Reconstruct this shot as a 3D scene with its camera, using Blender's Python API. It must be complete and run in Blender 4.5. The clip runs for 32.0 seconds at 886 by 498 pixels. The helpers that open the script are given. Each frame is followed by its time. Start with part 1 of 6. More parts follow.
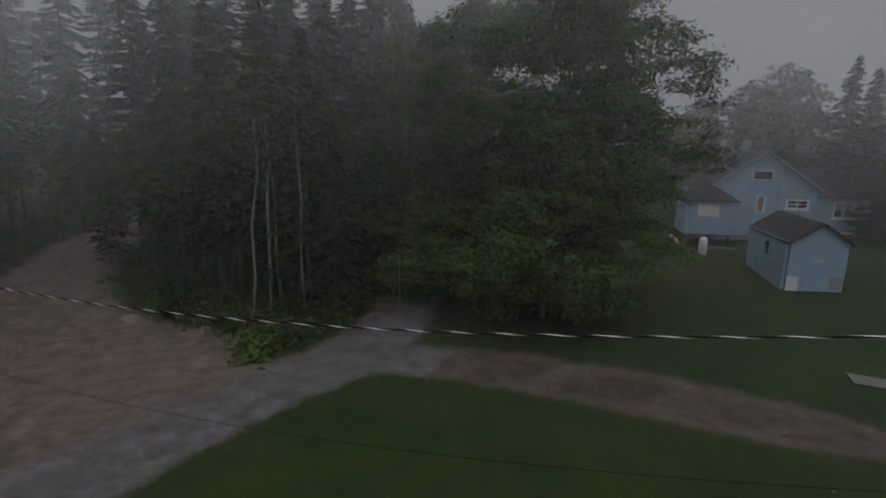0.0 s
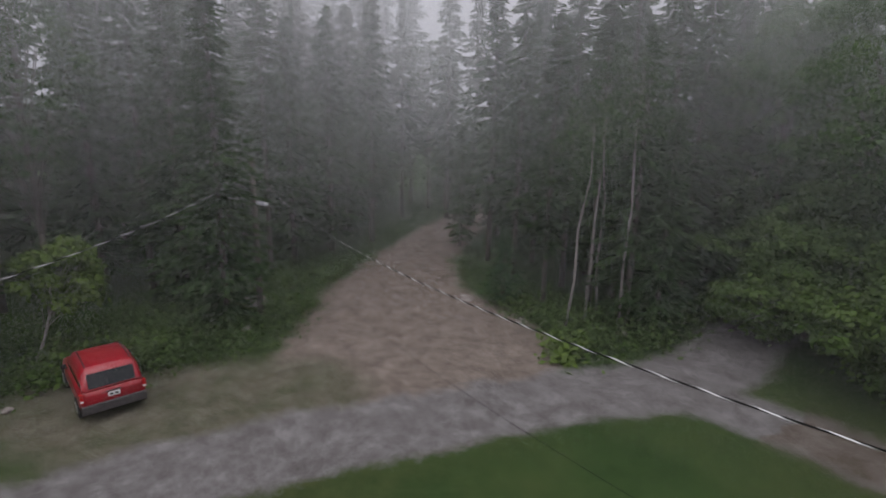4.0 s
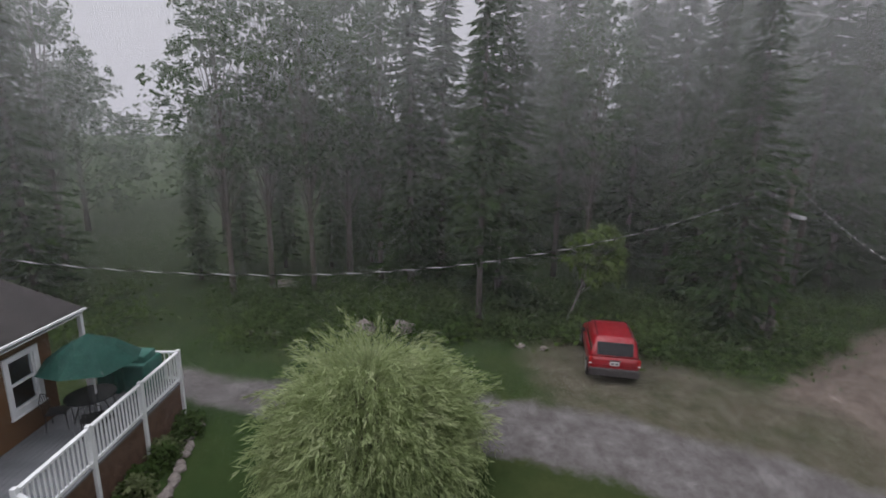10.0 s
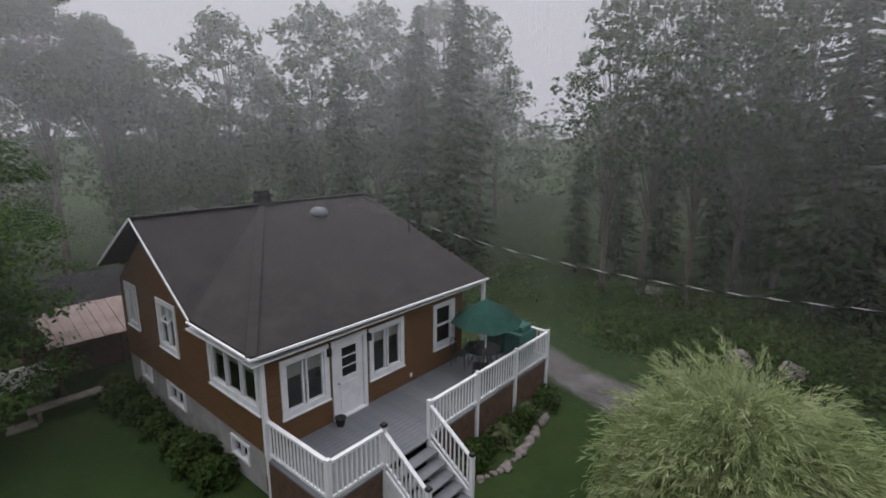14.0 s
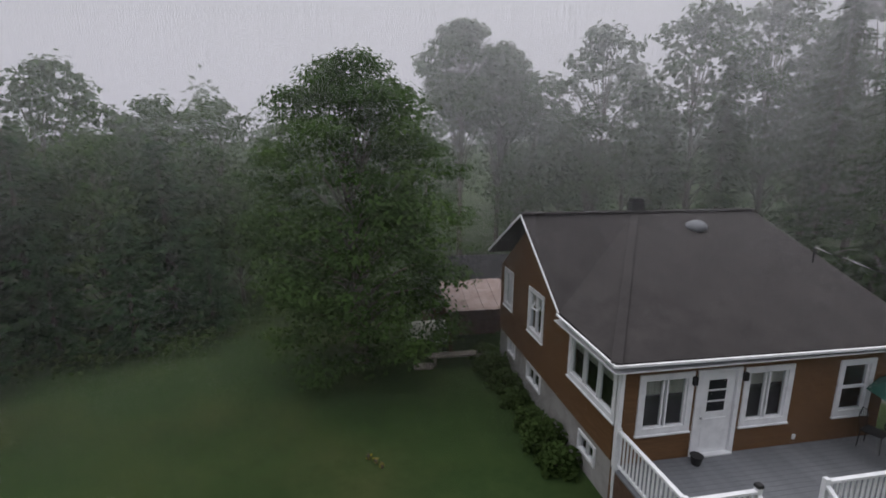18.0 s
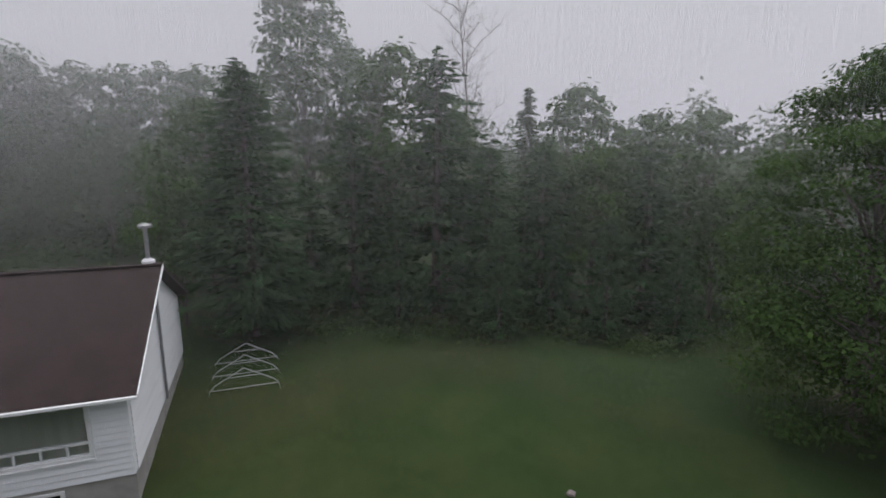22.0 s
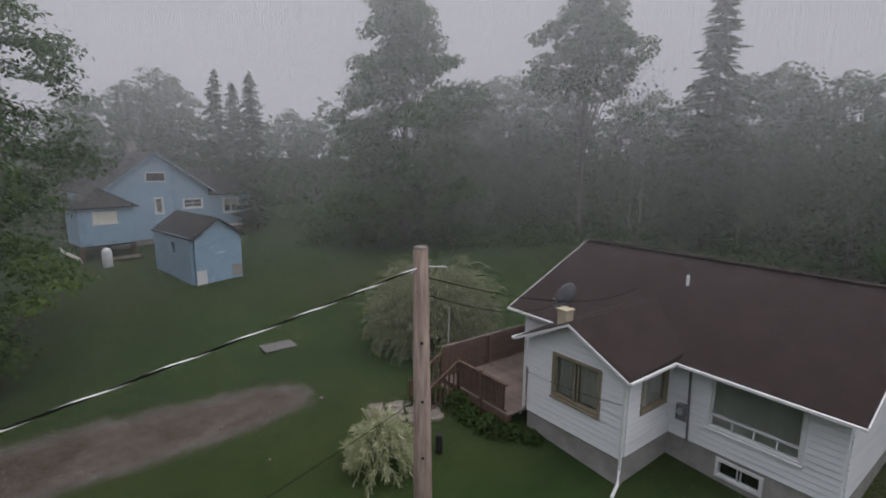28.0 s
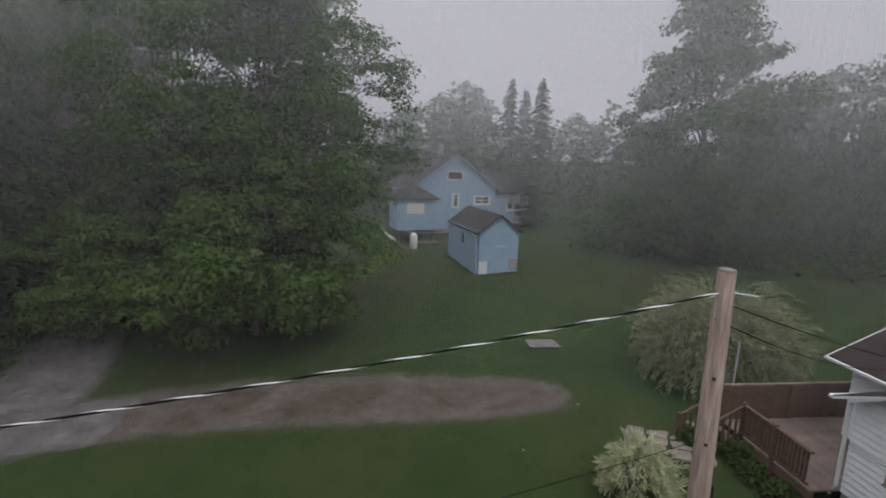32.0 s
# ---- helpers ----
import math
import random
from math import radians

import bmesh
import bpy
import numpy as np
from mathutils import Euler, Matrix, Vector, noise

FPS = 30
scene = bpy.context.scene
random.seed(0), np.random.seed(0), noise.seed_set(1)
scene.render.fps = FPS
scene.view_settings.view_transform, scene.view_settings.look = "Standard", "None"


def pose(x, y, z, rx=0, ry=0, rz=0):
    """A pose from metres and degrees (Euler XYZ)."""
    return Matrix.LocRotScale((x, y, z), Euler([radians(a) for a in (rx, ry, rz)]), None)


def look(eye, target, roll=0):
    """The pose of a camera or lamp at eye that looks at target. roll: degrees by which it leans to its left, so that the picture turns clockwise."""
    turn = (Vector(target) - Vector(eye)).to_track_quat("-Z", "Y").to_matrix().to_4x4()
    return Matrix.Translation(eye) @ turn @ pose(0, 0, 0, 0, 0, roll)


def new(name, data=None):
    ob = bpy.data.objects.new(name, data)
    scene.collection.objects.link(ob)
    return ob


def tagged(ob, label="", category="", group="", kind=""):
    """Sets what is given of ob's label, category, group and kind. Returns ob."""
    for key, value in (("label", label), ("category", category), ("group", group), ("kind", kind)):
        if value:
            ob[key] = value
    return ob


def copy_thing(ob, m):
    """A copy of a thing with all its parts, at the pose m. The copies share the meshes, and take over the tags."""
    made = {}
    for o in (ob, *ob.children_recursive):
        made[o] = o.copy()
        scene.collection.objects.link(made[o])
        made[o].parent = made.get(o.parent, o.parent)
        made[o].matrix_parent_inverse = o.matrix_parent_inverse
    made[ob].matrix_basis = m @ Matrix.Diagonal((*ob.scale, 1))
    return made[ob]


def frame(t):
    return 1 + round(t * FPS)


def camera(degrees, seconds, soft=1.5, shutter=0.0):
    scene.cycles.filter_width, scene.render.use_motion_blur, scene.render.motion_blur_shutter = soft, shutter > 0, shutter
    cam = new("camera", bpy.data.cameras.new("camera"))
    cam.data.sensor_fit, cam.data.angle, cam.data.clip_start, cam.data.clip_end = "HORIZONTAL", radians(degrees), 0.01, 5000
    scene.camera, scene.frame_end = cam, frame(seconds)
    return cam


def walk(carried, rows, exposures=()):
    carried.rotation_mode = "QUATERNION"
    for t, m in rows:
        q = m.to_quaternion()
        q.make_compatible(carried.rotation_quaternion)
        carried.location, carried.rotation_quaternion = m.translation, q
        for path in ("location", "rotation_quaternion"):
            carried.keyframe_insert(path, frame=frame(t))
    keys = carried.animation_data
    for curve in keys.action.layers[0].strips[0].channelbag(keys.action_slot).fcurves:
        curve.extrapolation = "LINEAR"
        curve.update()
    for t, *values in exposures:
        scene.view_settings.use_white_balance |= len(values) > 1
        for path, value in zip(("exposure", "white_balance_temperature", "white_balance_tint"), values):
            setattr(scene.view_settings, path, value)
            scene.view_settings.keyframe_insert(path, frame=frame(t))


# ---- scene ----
# the lens and the turning, slowly drifting camera: seconds, heading, tilt down, lean in degrees, and its place
ROWS = [
    (0, 0.00, 11.67, 1.00, 0.00, 0.00, 8.00), (0.5, -4.47, 11.59, 0.98, -0.03, 0.04, 8.01), (1, -8.97, 11.60, 1.08, -0.08, 0.11, 8.04), (1.5, -13.58, 11.58, 1.19, -0.09, 0.15, 8.06),
    (2, -18.27, 11.78, 1.12, -0.14, 0.27, 8.11), (2.5, -22.88, 11.99, 1.07, -0.23, 0.41, 8.17), (3, -27.51, 12.14, 1.16, -0.28, 0.48, 8.18), (3.5, -32.14, 12.29, 1.26, -0.31, 0.51, 8.20),
    (5.5, -50.64, 12.59, 1.00, -0.27, 0.46, 8.24), (6, -55.36, 12.61, 0.89, -0.25, 0.47, 8.26), (6.5, -60.00, 12.67, 0.74, -0.23, 0.45, 8.27), (7, -64.66, 12.72, 0.56, -0.20, 0.43, 8.28),
    (7.5, -69.20, 12.73, 0.47, -0.21, 0.42, 8.27), (8, -73.68, 12.78, 0.49, -0.18, 0.41, 8.26), (8.5, -78.23, 12.89, 0.54, -0.25, 0.39, 8.25), (9, -82.82, 12.77, 0.59, -0.23, 0.32, 8.21),
    (9.5, -87.63, 12.76, 0.63, -0.27, 0.27, 8.17), (10, -92.56, 12.70, 0.73, -0.26, 0.19, 8.13), (10.5, -97.72, 12.63, 0.72, -0.27, 0.16, 8.09), (11, -103.01, 12.65, 0.69, -0.27, 0.14, 8.07),
    (11.5, -108.42, 12.60, 0.53, -0.25, 0.19, 8.06), (12, -113.75, 12.58, 0.51, -0.22, 0.20, 8.05), (12.5, -118.98, 12.64, 0.56, -0.18, 0.19, 8.06), (13, -124.24, 12.72, 0.57, -0.16, 0.16, 8.08),
    (13.5, -129.41, 12.80, 0.51, -0.10, 0.12, 8.11), (14, -134.58, 12.77, 0.44, -0.05, 0.04, 8.12), (14.5, -139.72, 12.74, 0.32, 0.02, -0.02, 8.12), (16.5, -159.27, 12.47, 0.31, 0.37, -0.30, 8.09),
    (17, -164.11, 12.45, 0.33, 0.46, -0.35, 8.10), (17.5, -168.99, 12.38, 0.43, 0.54, -0.37, 8.10), (18, -173.66, 12.23, 0.49, 0.63, -0.38, 8.10), (18.5, -179.23, 12.07, 0.47, 0.70, -0.38, 8.11),
    (19, -185.29, 11.89, 0.44, 0.79, -0.34, 8.12), (19.5, -191.93, 11.73, 0.38, 0.86, -0.26, 8.10), (20, -198.56, 11.63, 0.23, 0.96, -0.14, 8.12), (20.5, -205.28, 11.47, 0.30, 1.02, -0.07, 8.06),
    (21, -211.96, 11.37, 0.32, 1.03, -0.01, 8.05), (21.5, -218.53, 11.34, 0.28, 1.08, 0.02, 8.04), (22, -224.86, 11.33, 0.36, 1.10, 0.08, 8.07), (22.5, -231.00, 11.31, 0.41, 1.10, 0.15, 8.11),
    (23, -236.97, 11.24, 0.52, 1.10, 0.23, 8.13), (23.5, -243.05, 11.04, 0.38, 1.07, 0.24, 8.10), (24, -248.90, 10.75, 0.35, 1.06, 0.31, 8.03), (24.5, -254.65, 10.61, 0.41, 1.07, 0.41, 7.99),
    (25, -260.65, 10.45, 0.38, 1.07, 0.45, 7.94), (25.5, -266.44, 10.45, 0.45, 1.09, 0.54, 7.93), (27.5, -291.30, 10.22, 0.46, 1.20, 0.89, 7.86), (28, -297.88, 10.33, 0.54, 1.19, 0.94, 7.86),
    (28.5, -304.49, 10.39, 0.57, 1.17, 0.99, 7.84), (29, -311.10, 10.43, 0.67, 1.15, 1.02, 7.82), (29.5, -317.68, 10.49, 0.58, 1.19, 1.07, 7.80), (30, -323.75, 10.60, 0.34, 1.21, 1.14, 7.79),
    (30.5, -327.73, 10.82, 0.61, 1.22, 1.16, 7.79), (31, -329.28, 10.88, 0.93, 1.15, 1.13, 7.79), (31.5, -329.16, 10.88, 1.34, 1.11, 1.12, 7.79), (32, -328.96, 10.55, 1.76, 1.08, 1.10, 7.88),
]
cam = camera(84.0, 32.0, soft=1.7)
walk(cam, [(t, pose(x, y, z, 90 - tilt, 0, -heading) @ pose(0, 0, 0, 0, 0, lean)) for t, heading, tilt, lean, x, y, z in ROWS],
     exposures=[(0.0, -1.14, 6400, 12), (0.25, -0.50, 6400, 12), (0.6, -0.15, 6400, 12), (1.1, -0.10, 6400, 12), (2.0, 0.05, 6400, 12), (6.0, 0.15, 6400, 12), (9.0, 0.20, 6400, 12), (14.0, 0.13, 6400, 12), (17.0, 0.03, 6400, 12), (21.0, 0.10, 6400, 12), (25.0, 0.03, 6400, 12), (28.0, -0.17, 6400, 12), (30.0, -0.10, 6400, 12), (32.0, -0.07, 6400, 12)])

# ---------------------------------------------------------------- light
world = bpy.data.worlds.new("overcast_sky")
scene.world = world
world.use_nodes = True
wn, wl = world.node_tree.nodes, world.node_tree.links
sky = wn.new("ShaderNodeTexSky")
sky.sky_type, sky.sun_disc = "NISHITA", False
sky.sun_elevation, sky.sun_rotation = radians(50), radians(200)
sky.air_density, sky.dust_density = 1.0, 4.0
grey = wn.new("ShaderNodeHueSaturation")
grey.inputs["Saturation"].default_value = 0.12
wl.new(sky.outputs[0], grey.inputs["Color"])
veil = wn.new("ShaderNodeMix")
veil.data_type = "RGBA"
veil.inputs[0].default_value = 0.85
# an overcast sky: brightest overhead, paler grey down to the horizon
co = wn.new("ShaderNodeTexCoord")
sep = wn.new("ShaderNodeSeparateXYZ")
wl.new(co.outputs["Generated"], sep.inputs[0])
dome = wn.new("ShaderNodeValToRGB")
dome.color_ramp.elements[0].position, dome.color_ramp.elements[0].color = 0.0, (0.44, 0.432, 0.49, 1)
dome.color_ramp.elements[1].position, dome.color_ramp.elements[1].color = 0.9, (1.0, 1.0, 1.04, 1)
mid = dome.color_ramp.elements.new(0.3)
mid.color = (0.52, 0.512, 0.565, 1)
wl.new(sep.outputs["Z"], dome.inputs[0])
gain = wn.new("ShaderNodeMix")
gain.data_type, gain.blend_type = "RGBA", "MULTIPLY"
gain.inputs[0].default_value = 1.0
gain.inputs[7].default_value = (14, 14, 14, 1)
wl.new(dome.outputs[0], gain.inputs[6])
wl.new(gain.outputs[2], veil.inputs[7])
wl.new(grey.outputs[0], veil.inputs[6])
wl.new(veil.outputs[2], wn["Background"].inputs["Color"])
wn["Background"].inputs["Strength"].default_value = 0.1
sun = new("sun", bpy.data.lights.new("sun", "SUN"))
sun.data.energy, sun.data.angle, sun.data.color = 0.8, radians(60), (1.0, 0.97, 0.93)
sun.matrix_world = look((0, 0, 60), (-12, 30, 0))


# ---------------------------------------------------------------- helpers
def link_nodes(mat):
    mat.use_nodes = True
    return mat.node_tree.nodes, mat.node_tree.links


def material(name, colors, scale=8.0, rough=0.8, bump=0.2, bump_scale=40.0, metal=0.0, island=0.0, per_object=0.0, coat=0.0, stretch=(1, 1, 1), spec=0.4):
    """A surface of two to four tones, mottled at two scales, with fine relief."""
    mat = bpy.data.materials.new(name)
    n, l = link_nodes(mat)
    b = n["Principled BSDF"]
    tc = n.new("ShaderNodeTexCoord")
    mp = n.new("ShaderNodeMapping")
    mp.inputs["Scale"].default_value = stretch
    l.new(tc.outputs["Object"], mp.inputs[0])
    big = n.new("ShaderNodeTexNoise")
    big.inputs["Scale"].default_value, big.inputs["Detail"].default_value = scale, 6
    big.inputs["Roughness"].default_value = 0.65
    l.new(mp.outputs[0], big.inputs["Vector"])
    ramp = n.new("ShaderNodeValToRGB")
    e = ramp.color_ramp.elements
    while len(e) < len(colors):
        e.new(0.5)
    for i, c in enumerate(colors):
        e[i].position = 0.3 + 0.4 * i / max(1, len(colors) - 1)
        e[i].color = (*c, 1)
    l.new(big.outputs[0], ramp.inputs[0])
    out = ramp.outputs[0]
    if island or per_object:
        hs = n.new("ShaderNodeHueSaturation")
        ma = n.new("ShaderNodeMapRange")
        amount = island or per_object
        ma.inputs["To Min"].default_value, ma.inputs["To Max"].default_value = 1 - amount, 1 + amount
        src = n.new("ShaderNodeNewGeometry").outputs["Random Per Island"] if island else n.new("ShaderNodeObjectInfo").outputs["Random"]
        l.new(src, ma.inputs[0])
        l.new(ma.outputs[0], hs.inputs["Value"])
        l.new(out, hs.inputs["Color"])
        out = hs.outputs[0]
    l.new(out, b.inputs["Base Color"])
    b.inputs["Roughness"].default_value, b.inputs["Metallic"].default_value = rough, metal
    b.inputs["Specular IOR Level"].default_value = spec
    b.inputs["Coat Weight"].default_value = coat
    if bump:
        fine = n.new("ShaderNodeTexNoise")
        fine.inputs["Scale"].default_value, fine.inputs["Detail"].default_value = bump_scale, 4
        l.new(mp.outputs[0], fine.inputs["Vector"])
        bp = n.new("ShaderNodeBump")
        bp.inputs["Strength"].default_value, bp.inputs["Distance"].default_value = bump, 0.02
        l.new(fine.outputs[0], bp.inputs["Height"])
        l.new(bp.outputs[0], b.inputs["Normal"])
    return mat


def leaf_material(name, colors, glow_through=0.42, scale=0.4, rough=0.85):
    """Leaves: a tone per leaf and a tone per region of the crown, with light passing through."""
    mat = material(name, colors, scale=scale, rough=rough, bump=0, island=0.16, spec=0.04)
    n, l = mat.node_tree.nodes, mat.node_tree.links
    b = n["Principled BSDF"]
    tr = n.new("ShaderNodeBsdfTranslucent")
    src = b.inputs["Base Color"].links[0].from_socket
    l.new(src, tr.inputs["Color"])
    mix = n.new("ShaderNodeMixShader")
    mix.inputs[0].default_value = glow_through
    l.new(b.outputs[0], mix.inputs[1])
    l.new(tr.outputs[0], mix.inputs[2])
    l.new(mix.outputs[0], n["Material Output"].inputs["Surface"])
    return mat


def empty(name, m, label="", category="", group="", kind=""):
    ob = new(name)
    ob.empty_display_size = 0.2
    ob.matrix_world = m
    return tagged(ob, label, category, group, kind)


def finish(name, mesh, mat, parent=None, label="", m=None, smooth=False):
    if mat is not None:
        mesh.materials.append(mat)
    if smooth:
        mesh.polygons.foreach_set("use_smooth", [True] * len(mesh.polygons))
    ob = new(name, mesh)
    if parent is not None:
        ob.parent = parent
    if m is not None:
        ob.matrix_basis = m
    return tagged(ob, label)


def part(name, bm, mat, parent, label="", m=None, smooth=False):
    """Links a bmesh as ONE mesh object under a thing or under a part."""
    mesh = bpy.data.meshes.new(name)
    bm.to_mesh(mesh)
    bm.free()
    return finish(name, mesh, mat, parent, label, m, smooth)


def box(bm, x0, x1, y0, y1, z0, z1, m=None):
    vs = [bm.verts.new(((m or Matrix()) @ Vector(c))) for c in
          ((x0, y0, z0), (x1, y0, z0), (x1, y1, z0), (x0, y1, z0), (x0, y0, z1), (x1, y0, z1), (x1, y1, z1), (x0, y1, z1))]
    for f in ((3, 2, 1, 0), (4, 5, 6, 7), (0, 1, 5, 4), (1, 2, 6, 5), (2, 3, 7, 6), (3, 0, 4, 7)):
        bm.faces.new([vs[i] for i in f])
    return bm


def boxes(*args, bevel=0.0, m=None):
    bm = bmesh.new()
    for a in args:
        box(bm, *a, m=m)
    if bevel:
        bmesh.ops.bevel(bm, geom=bm.edges[:], offset=bevel, segments=2, affect="EDGES", profile=0.6)
    return bm


def tube(bm, pts, radii, sides=8):
    """A tapered tube along points."""
    rings = []
    for i, p in enumerate(pts):
        p = Vector(p)
        d = (Vector(pts[min(i + 1, len(pts) - 1)]) - Vector(pts[max(i - 1, 0)])).normalized()
        a = d.orthogonal().normalized() if abs(d.z) < 0.99 else Vector((1, 0, 0))
        if abs(d.z) < 0.99:
            a = Vector((0, 0, 1)).cross(d).normalized()
        b = d.cross(a).normalized()
        rings.append([bm.verts.new(p + (a * math.cos(k * math.tau / sides) + b * math.sin(k * math.tau / sides)) * radii[i]) for k in range(sides)])
    for r0, r1 in zip(rings, rings[1:]):
        for k in range(sides):
            bm.faces.new((r0[k], r0[(k + 1) % sides], r1[(k + 1) % sides], r1[k]))
    bm.faces.new(rings[0][::-1])
    bm.faces.new(rings[-1])
    return bm


def prism(bm, outline, y0, y1, m=None):
    """An outline in x and z, drawn out from y0 to y1."""
    m = m or Matrix()
    a = [bm.verts.new(m @ Vector((x, y0, z))) for x, z in outline]
    b = [bm.verts.new(m @ Vector((x, y1, z))) for x, z in outline]
    k = len(outline)
    for i in range(k):
        bm.faces.new((a[i], a[(i + 1) % k], b[(i + 1) % k], b[i]))
    bm.faces.new(a[::-1])
    bm.faces.new(b)
    bmesh.ops.recalc_face_normals(bm, faces=bm.faces[:])
    return bm


def slab(bm, corners, thick):
    """A plate: its upper outline, and its thickness downwards."""
    top = [bm.verts.new(c) for c in corners]
    low = [bm.verts.new((c[0], c[1], c[2] - thick)) for c in corners]
    k = len(top)
    bm.faces.new(top)
    bm.faces.new(low[::-1])
    for i in range(k):
        bm.faces.new((top[i], low[i], low[(i + 1) % k], top[(i + 1) % k]))
    bmesh.ops.recalc_face_normals(bm, faces=bm.faces[:])
    return bm


def quads_mesh(name, v):
    """A mesh of loose quads from an array of N x 4 x 3."""
    v = np.asarray(v, dtype=np.float32)
    k = len(v)
    mesh = bpy.data.meshes.new(name)
    mesh.vertices.add(4 * k)
    mesh.vertices.foreach_set("co", v.reshape(-1))
    mesh.loops.add(4 * k)
    mesh.loops.foreach_set("vertex_index", np.arange(4 * k, dtype=np.int32))
    mesh.polygons.add(k)
    mesh.polygons.foreach_set("loop_start", np.arange(0, 4 * k, 4, dtype=np.int32))
    mesh.update(calc_edges=True)
    return mesh


def place(az, r, z=0.0):
    """The spot at a compass bearing and a distance from the camera's foot."""
    a = radians(az)
    return Vector((r * math.sin(a), r * math.cos(a), z))


# ---------------------------------------------------------------- materials
M = {}
M["shingle"] = material("asphalt_shingle", [(0.028, 0.025, 0.025), (0.038, 0.034, 0.034), (0.05, 0.045, 0.044)], scale=1.5, rough=0.95, bump=0.5, bump_scale=120)
M["shingle_red"] = material("brown_shingle", [(0.024, 0.016, 0.015), (0.032, 0.021, 0.02), (0.042, 0.028, 0.026)], scale=1.5, rough=0.95, bump=0.5, bump_scale=120)
M["shingle_dark"] = material("dark_shingle", [(0.022, 0.022, 0.024), (0.036, 0.036, 0.038)], scale=3, rough=0.95, bump=0.5, bump_scale=90)
M["brown"] = material("brown_siding", [(0.10, 0.052, 0.022), (0.13, 0.068, 0.03), (0.155, 0.085, 0.04)], scale=2, rough=0.7, bump=0.15, stretch=(1, 1, 8))
M["white"] = material("white_paint", [(0.62, 0.63, 0.65), (0.74, 0.75, 0.77), (0.8, 0.81, 0.83)], scale=3, rough=0.55, bump=0.05)
M["vinyl"] = material("white_vinyl_siding", [(0.66, 0.68, 0.72), (0.78, 0.8, 0.84), (0.8, 0.82, 0.86)], scale=1.2, rough=0.5, bump=0.04, stretch=(0.4, 0.4, 5))
M["blue"] = material("blue_painted_boards", [(0.23, 0.35, 0.48), (0.3, 0.44, 0.58), (0.33, 0.47, 0.6)], scale=1.5, rough=0.7, bump=0.15)
M["concrete"] = material("concrete", [(0.22, 0.21, 0.2), (0.32, 0.31, 0.3), (0.38, 0.37, 0.36)], scale=1.5, rough=0.9, bump=0.3)
M["deck_grey"] = material("grey_deck_paint", [(0.13, 0.138, 0.152), (0.17, 0.178, 0.193), (0.205, 0.213, 0.228)], scale=2, rough=0.6, bump=0.1)
M["deck_wood"] = material("weathered_deck_boards", [(0.12, 0.085, 0.073), (0.17, 0.126, 0.11), (0.215, 0.165, 0.145)], scale=3, rough=0.8, bump=0.2, per_object=0.15)
M["stain"] = material("brown_stained_wood", [(0.07, 0.04, 0.028), (0.11, 0.065, 0.045), (0.14, 0.085, 0.06)], scale=5, rough=0.75, bump=0.25, per_object=0.15)
M["pole"] = material("weathered_pole_wood", [(0.17, 0.125, 0.105), (0.29, 0.22, 0.185), (0.4, 0.32, 0.275)], scale=4, rough=0.85, bump=0.5, stretch=(6, 6, 0.5))
M["bark"] = material("grey_bark", [(0.06, 0.05, 0.042), (0.12, 0.1, 0.085), (0.19, 0.17, 0.15)], scale=5, rough=0.95, bump=0.8, bump_scale=20, stretch=(3, 3, 0.6))
M["birch"] = material("pale_bark", [(0.1, 0.09, 0.08), (0.22, 0.2, 0.185), (0.34, 0.32, 0.3)], scale=4, rough=0.9, bump=0.4, stretch=(0.6, 0.6, 4))
M["rock"] = material("granite_boulder", [(0.13, 0.11, 0.1), (0.22, 0.19, 0.18), (0.32, 0.285, 0.27)], scale=3, rough=0.9, bump=0.7, bump_scale=12)
M["cable"] = material("black_cable", [(0.008, 0.008, 0.008), (0.016, 0.016, 0.016)], rough=0.95, bump=0, spec=0.03)
M["alu"] = material("bare_aluminium_cable", [(0.72, 0.72, 0.72), (0.8, 0.8, 0.8)], rough=0.5, bump=0, metal=0.3)
M["steel"] = material("galvanised_steel", [(0.35, 0.36, 0.37), (0.5, 0.51, 0.52)], scale=10, rough=0.4, bump=0.05, metal=0.8)
M["grey_plastic"] = material("grey_plastic", [(0.13, 0.135, 0.145), (0.18, 0.185, 0.2)], rough=0.5, bump=0.02)
M["black"] = material("black_rubber", [(0.012, 0.012, 0.013), (0.025, 0.025, 0.026)], rough=0.7, bump=0.1)
M["car_red"] = material("red_car_paint", [(0.24, 0.004, 0.012), (0.3, 0.006, 0.015)], scale=2, rough=0.3, bump=0, coat=0.35)
M["car_glass"] = material("dark_car_glass", [(0.012, 0.014, 0.016), (0.02, 0.022, 0.025)], rough=0.12, bump=0, spec=0.25)
M["lamp_red"] = material("red_lamp_lens", [(0.35, 0.01, 0.01), (0.45, 0.02, 0.02)], rough=0.15, bump=0, coat=0.5)
M["green_cloth"] = material("green_canvas", [(0.02, 0.085, 0.065), (0.035, 0.125, 0.1), (0.045, 0.15, 0.12)], scale=4, rough=0.85, bump=0.3)
M["rust_tin"] = material("faded_tin_roof", [(0.2, 0.14, 0.125), (0.28, 0.21, 0.19), (0.35, 0.275, 0.255)], scale=2.5, rough=0.6, bump=0.15, metal=0.15)
M["curtain"] = material("pale_curtain", [(0.66, 0.64, 0.57), (0.82, 0.8, 0.73)], scale=2, rough=0.9, bump=0.2, stretch=(8, 8, 0.5))
M["room"] = material("dim_room_lining", [(0.1, 0.09, 0.08), (0.16, 0.15, 0.13)], scale=2, rough=0.9, bump=0)


